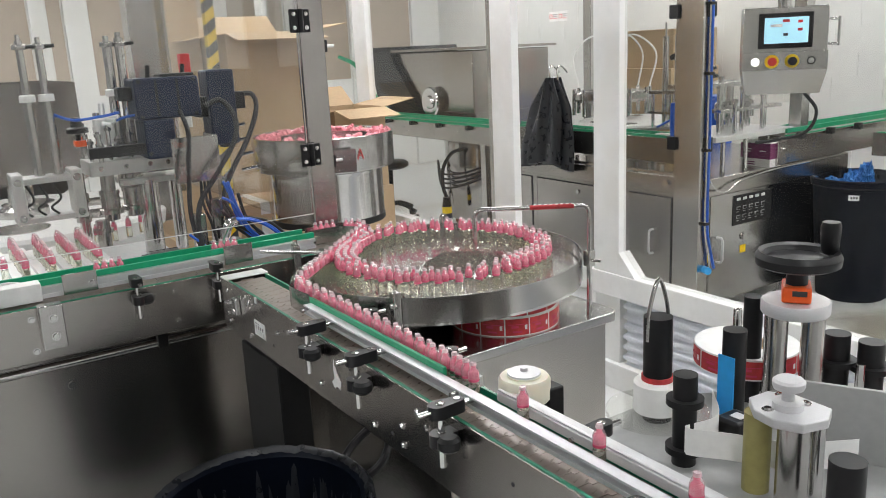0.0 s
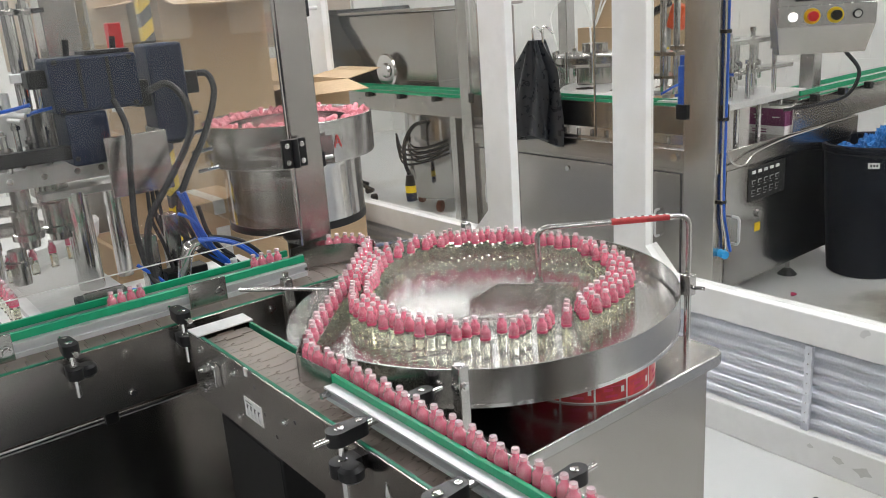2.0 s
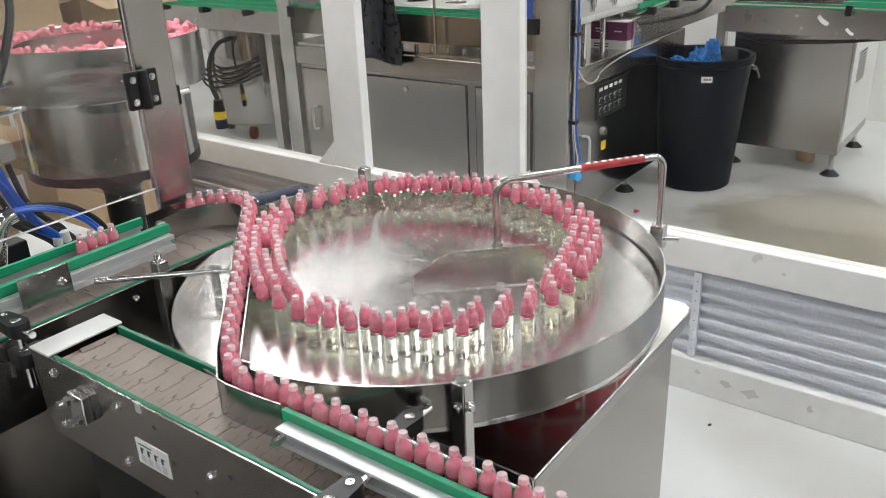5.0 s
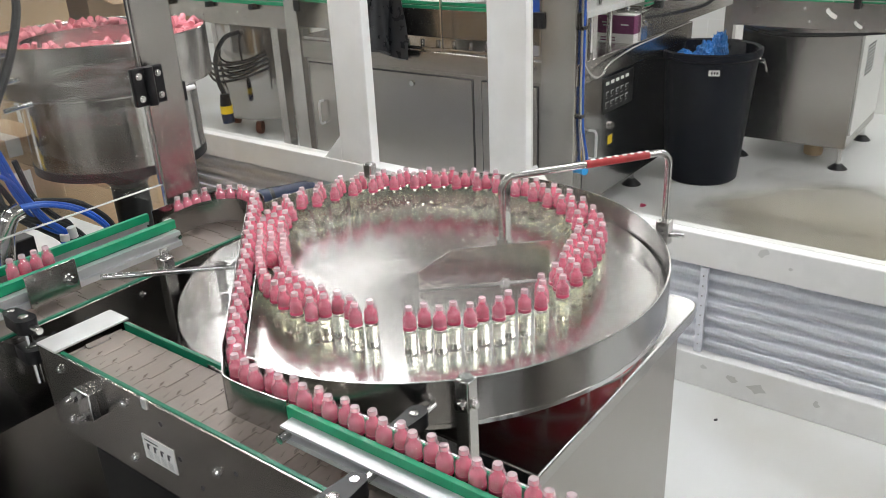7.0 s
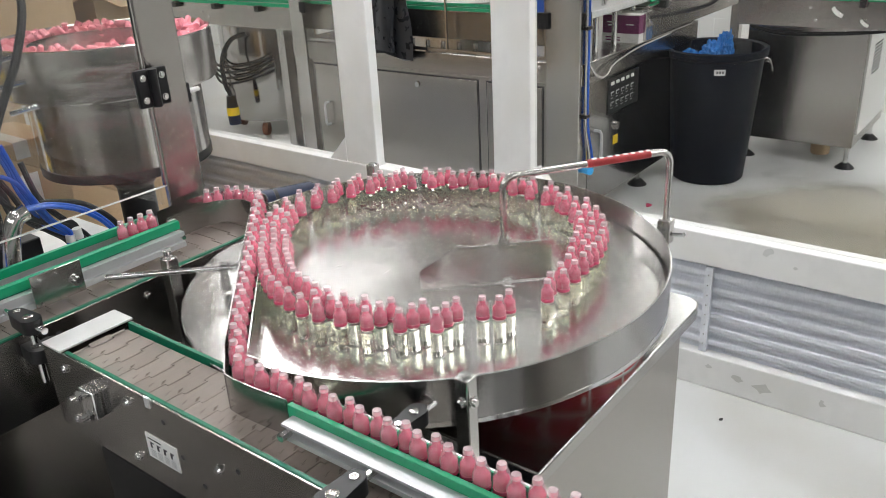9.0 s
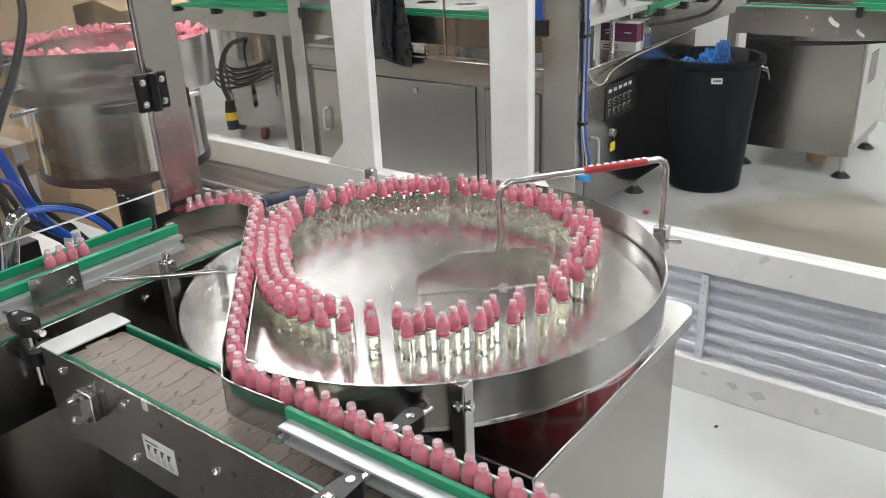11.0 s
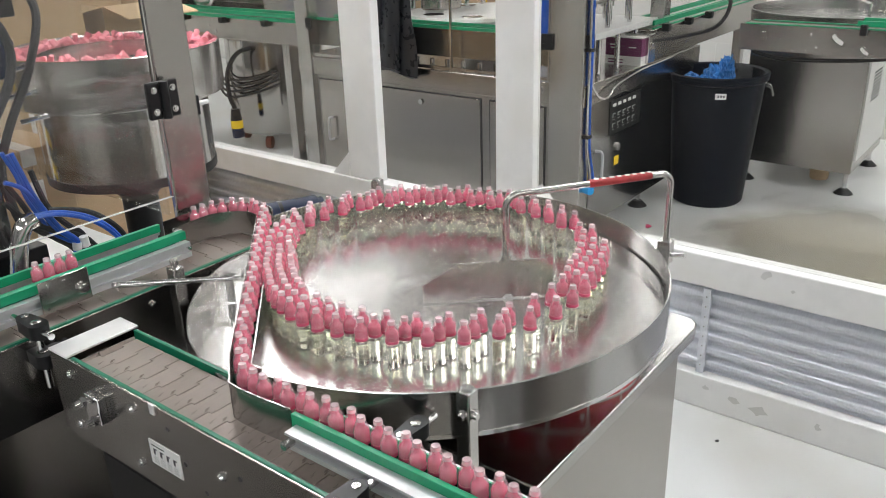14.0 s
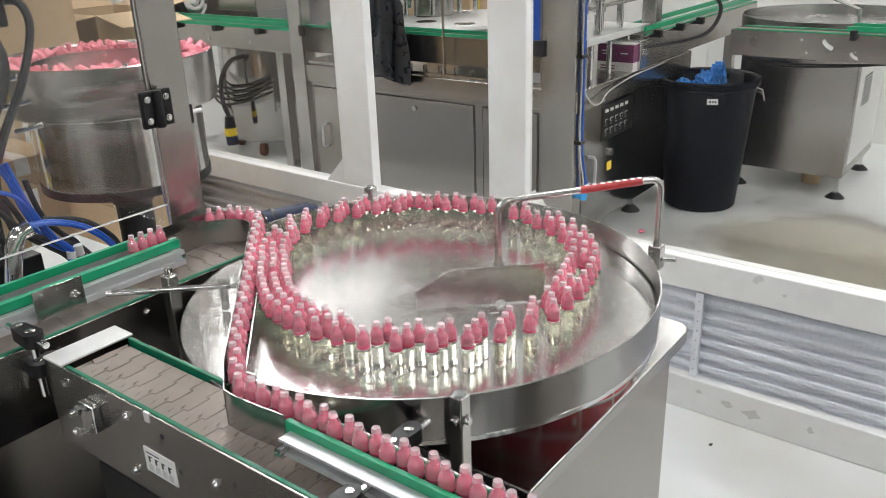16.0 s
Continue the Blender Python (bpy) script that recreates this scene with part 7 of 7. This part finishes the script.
def ring_at(ang):
    a = (ang + 180) % 360 - 180
    for p, q in zip(RM, RM[1:]):
        if p[0] <= a <= q[0]:
            k = (a - p[0]) / (q[0] - p[0])
            return [u + (v - u) * k for u, v in zip(p[1:], q[1:])]
    return RM[0][1:]


# the bottles dwell where they crowd: way round the ring against angle
WAY = [0.0]
for deg in range(-180, 180):
    WAY.append(WAY[-1] + ring_at(deg + 0.5)[3])
ROUND = WAY[-1]


def ring_angle(way):
    way = way % ROUND
    k = int(np.searchsorted(WAY, way, side="right")) - 1
    k = min(max(k, 0), 359)
    return -180 + k + (way - WAY[k]) / (WAY[k + 1] - WAY[k])


def ring_place(w0, lane, thin, t):
    ang = ring_angle(w0 + OMEGA * t)
    r, full, slim, _ = ring_at(ang)
    rr = r + lane * (slim if thin else full)
    return pose(CX + rr * math.cos(radians(ang)), CY + rr * math.sin(radians(ang)), DZ + 0.0002)


# a full stretch of three staggered rows, then a thin stretch with gaps that passes the front between 6 and 9 s
FRONT = WAY[50]
way, k = 0.0, 0
while way < ROUND - 2.5:
    passes = ((FRONT - way) % ROUND) / OMEGA
    thin = 6.0 < passes < 9.0
    if thin:
        if rnd.random() > 0.22:
            RING.append((way, (1 if k % 2 else -1) + rnd.uniform(-0.15, 0.15), True))
        way += 4.5
    else:
        if rnd.random() > 0.06:
            RING.append((way + rnd.uniform(-0.2, 0.2), (-1, 1, 0)[k % 3] + rnd.uniform(-0.04, 0.04), False))
        way += 3.5
    k += 1

# flow: along the left conveyor, round the inlet bend, down the outlet lane, along the near conveyor
ca, cb = Vector(CHORD_A), Vector(CHORD_B)
cu = (cb - ca).normalized()
cn = Vector((-cu.y, cu.x)) * 0.0165
line = [Vector((-2.2, 0.532)), Vector((-0.12, 0.546)), Vector((-0.03, 0.552)), Vector((0.01, 0.545)), Vector((0.04, 0.526)), Vector((0.057, 0.497)), Vector((0.056, 0.462)), Vector((0.042, 0.43))]
line += [ca + cn + cu * s for s in (0.06, 0.2, 0.4, 0.545)] + [Vector((-0.3995, -0.04)), Vector((-0.397, -0.09)), Vector((-0.3965, -0.16)), Vector((-0.3965, -2.6))]
line = [line[0]] + [Vector((p.x, p.y)) for p in smooth_path([(p.x, p.y, 0) for p in line[1:-1]], 8)] + [line[-1]]
lens = [0.0]
for p, q in zip(line, line[1:]):
    lens.append(lens[-1] + (q - p).length)


def flow_point(s):
    s = max(0.0, min(s, lens[-1] - 1e-4))
    for i in range(len(line) - 1):
        if s <= lens[i + 1]:
            return line[i].lerp(line[i + 1], (s - lens[i]) / (lens[i + 1] - lens[i]))
    return line[-1]


def s_of(test):
    return next(l for p, l in zip(line, lens) if test(p))


S_BEND = s_of(lambda p: p.x > 0.03)
PERIOD, VBELT = 3.4, 0.102
PITCH = BD
VQ = 4 * PITCH / PERIOD
S_LEAD = 2.2 - 0.185          # leader of a group stands here at 8.5 s
S_WHEEL = lens[-1] - (2.6 - 0.80)


def flow_s(g, j, t):
    """Bottle j of group g at t seconds."""
    belt = S_LEAD + VBELT * (t - 8.5 - g * PERIOD) - j * PITCH
    k = g * 4 + j
    queue = S_BEND - 0.045 + VQ * (t - 8.5 - 2.35) - k * PITCH + 0.04
    s = min(belt, queue)
    if s > S_WHEEL:
        s = S_WHEEL + (s - S_WHEEL) * 8.3
    return s


for g in range(-40, 6):
    for j in range(4):
        if flow_s(g, j, 0) < lens[-1] - 0.02 and flow_s(g, j, 16) > 0.7:
            FLOW.append((g, j))
TIMES = [i * 0.5 for i in range(33)]
MOVING = []
for w0, lane, thin in RING:
    MOVING.append((copy_thing(BOTTLE, ring_place(w0, lane, thin, 0)), [(t, ring_place(w0, lane, thin, t)) for t in TIMES]))
for g, j in FLOW:
    rows = []
    for t in TIMES:
        s = flow_s(g, j, t)
        p = flow_point(s)
        if S_BEND < s < S_WHEEL - 0.05:
            along = (flow_point(s + 0.004) - flow_point(s - 0.004)).normalized()
            p = p + Vector((-along.y, along.x)) * (0.0032 if (g * 4 + j) % 2 else -0.0032)
        on_disc = (p - Vector((CX, CY))).length < 0.416
        rows.append((t, pose(p.x, p.y, DZ + 0.0002 if on_disc else BELT_Z + 0.0006)))
    MOVING.append((copy_thing(BOTTLE, rows[0][1]), rows))
# bottles waiting in four lanes at the capping machine
for x in (-0.937, -0.866, -0.797, -0.736):
    for k in range(11):
        copy_thing(BOTTLE, pose(x + rnd.uniform(-0.002, 0.002), 0.66 + k * 0.034, BELT_Z + 0.022))
for x, y in ((-0.501, 1.116), (-0.557, 1.067), (-0.613, 1.033), (-0.676, 1.004), (-0.739, 0.995)):
    copy_thing(BOTTLE, pose(x, y, BELT_Z + 0.022))
BOTTLE.matrix_basis = pose(-0.99, 0.70, BELT_Z + 0.022)


def motions():
    for ob, rows in MOVING + BELT_MOVES:
        walk(ob, rows)
    walk(disc_ob, [(t, pose(CX, CY, DZ, 0, 0, OMEGA * t)) for t in TIMES])


motions()
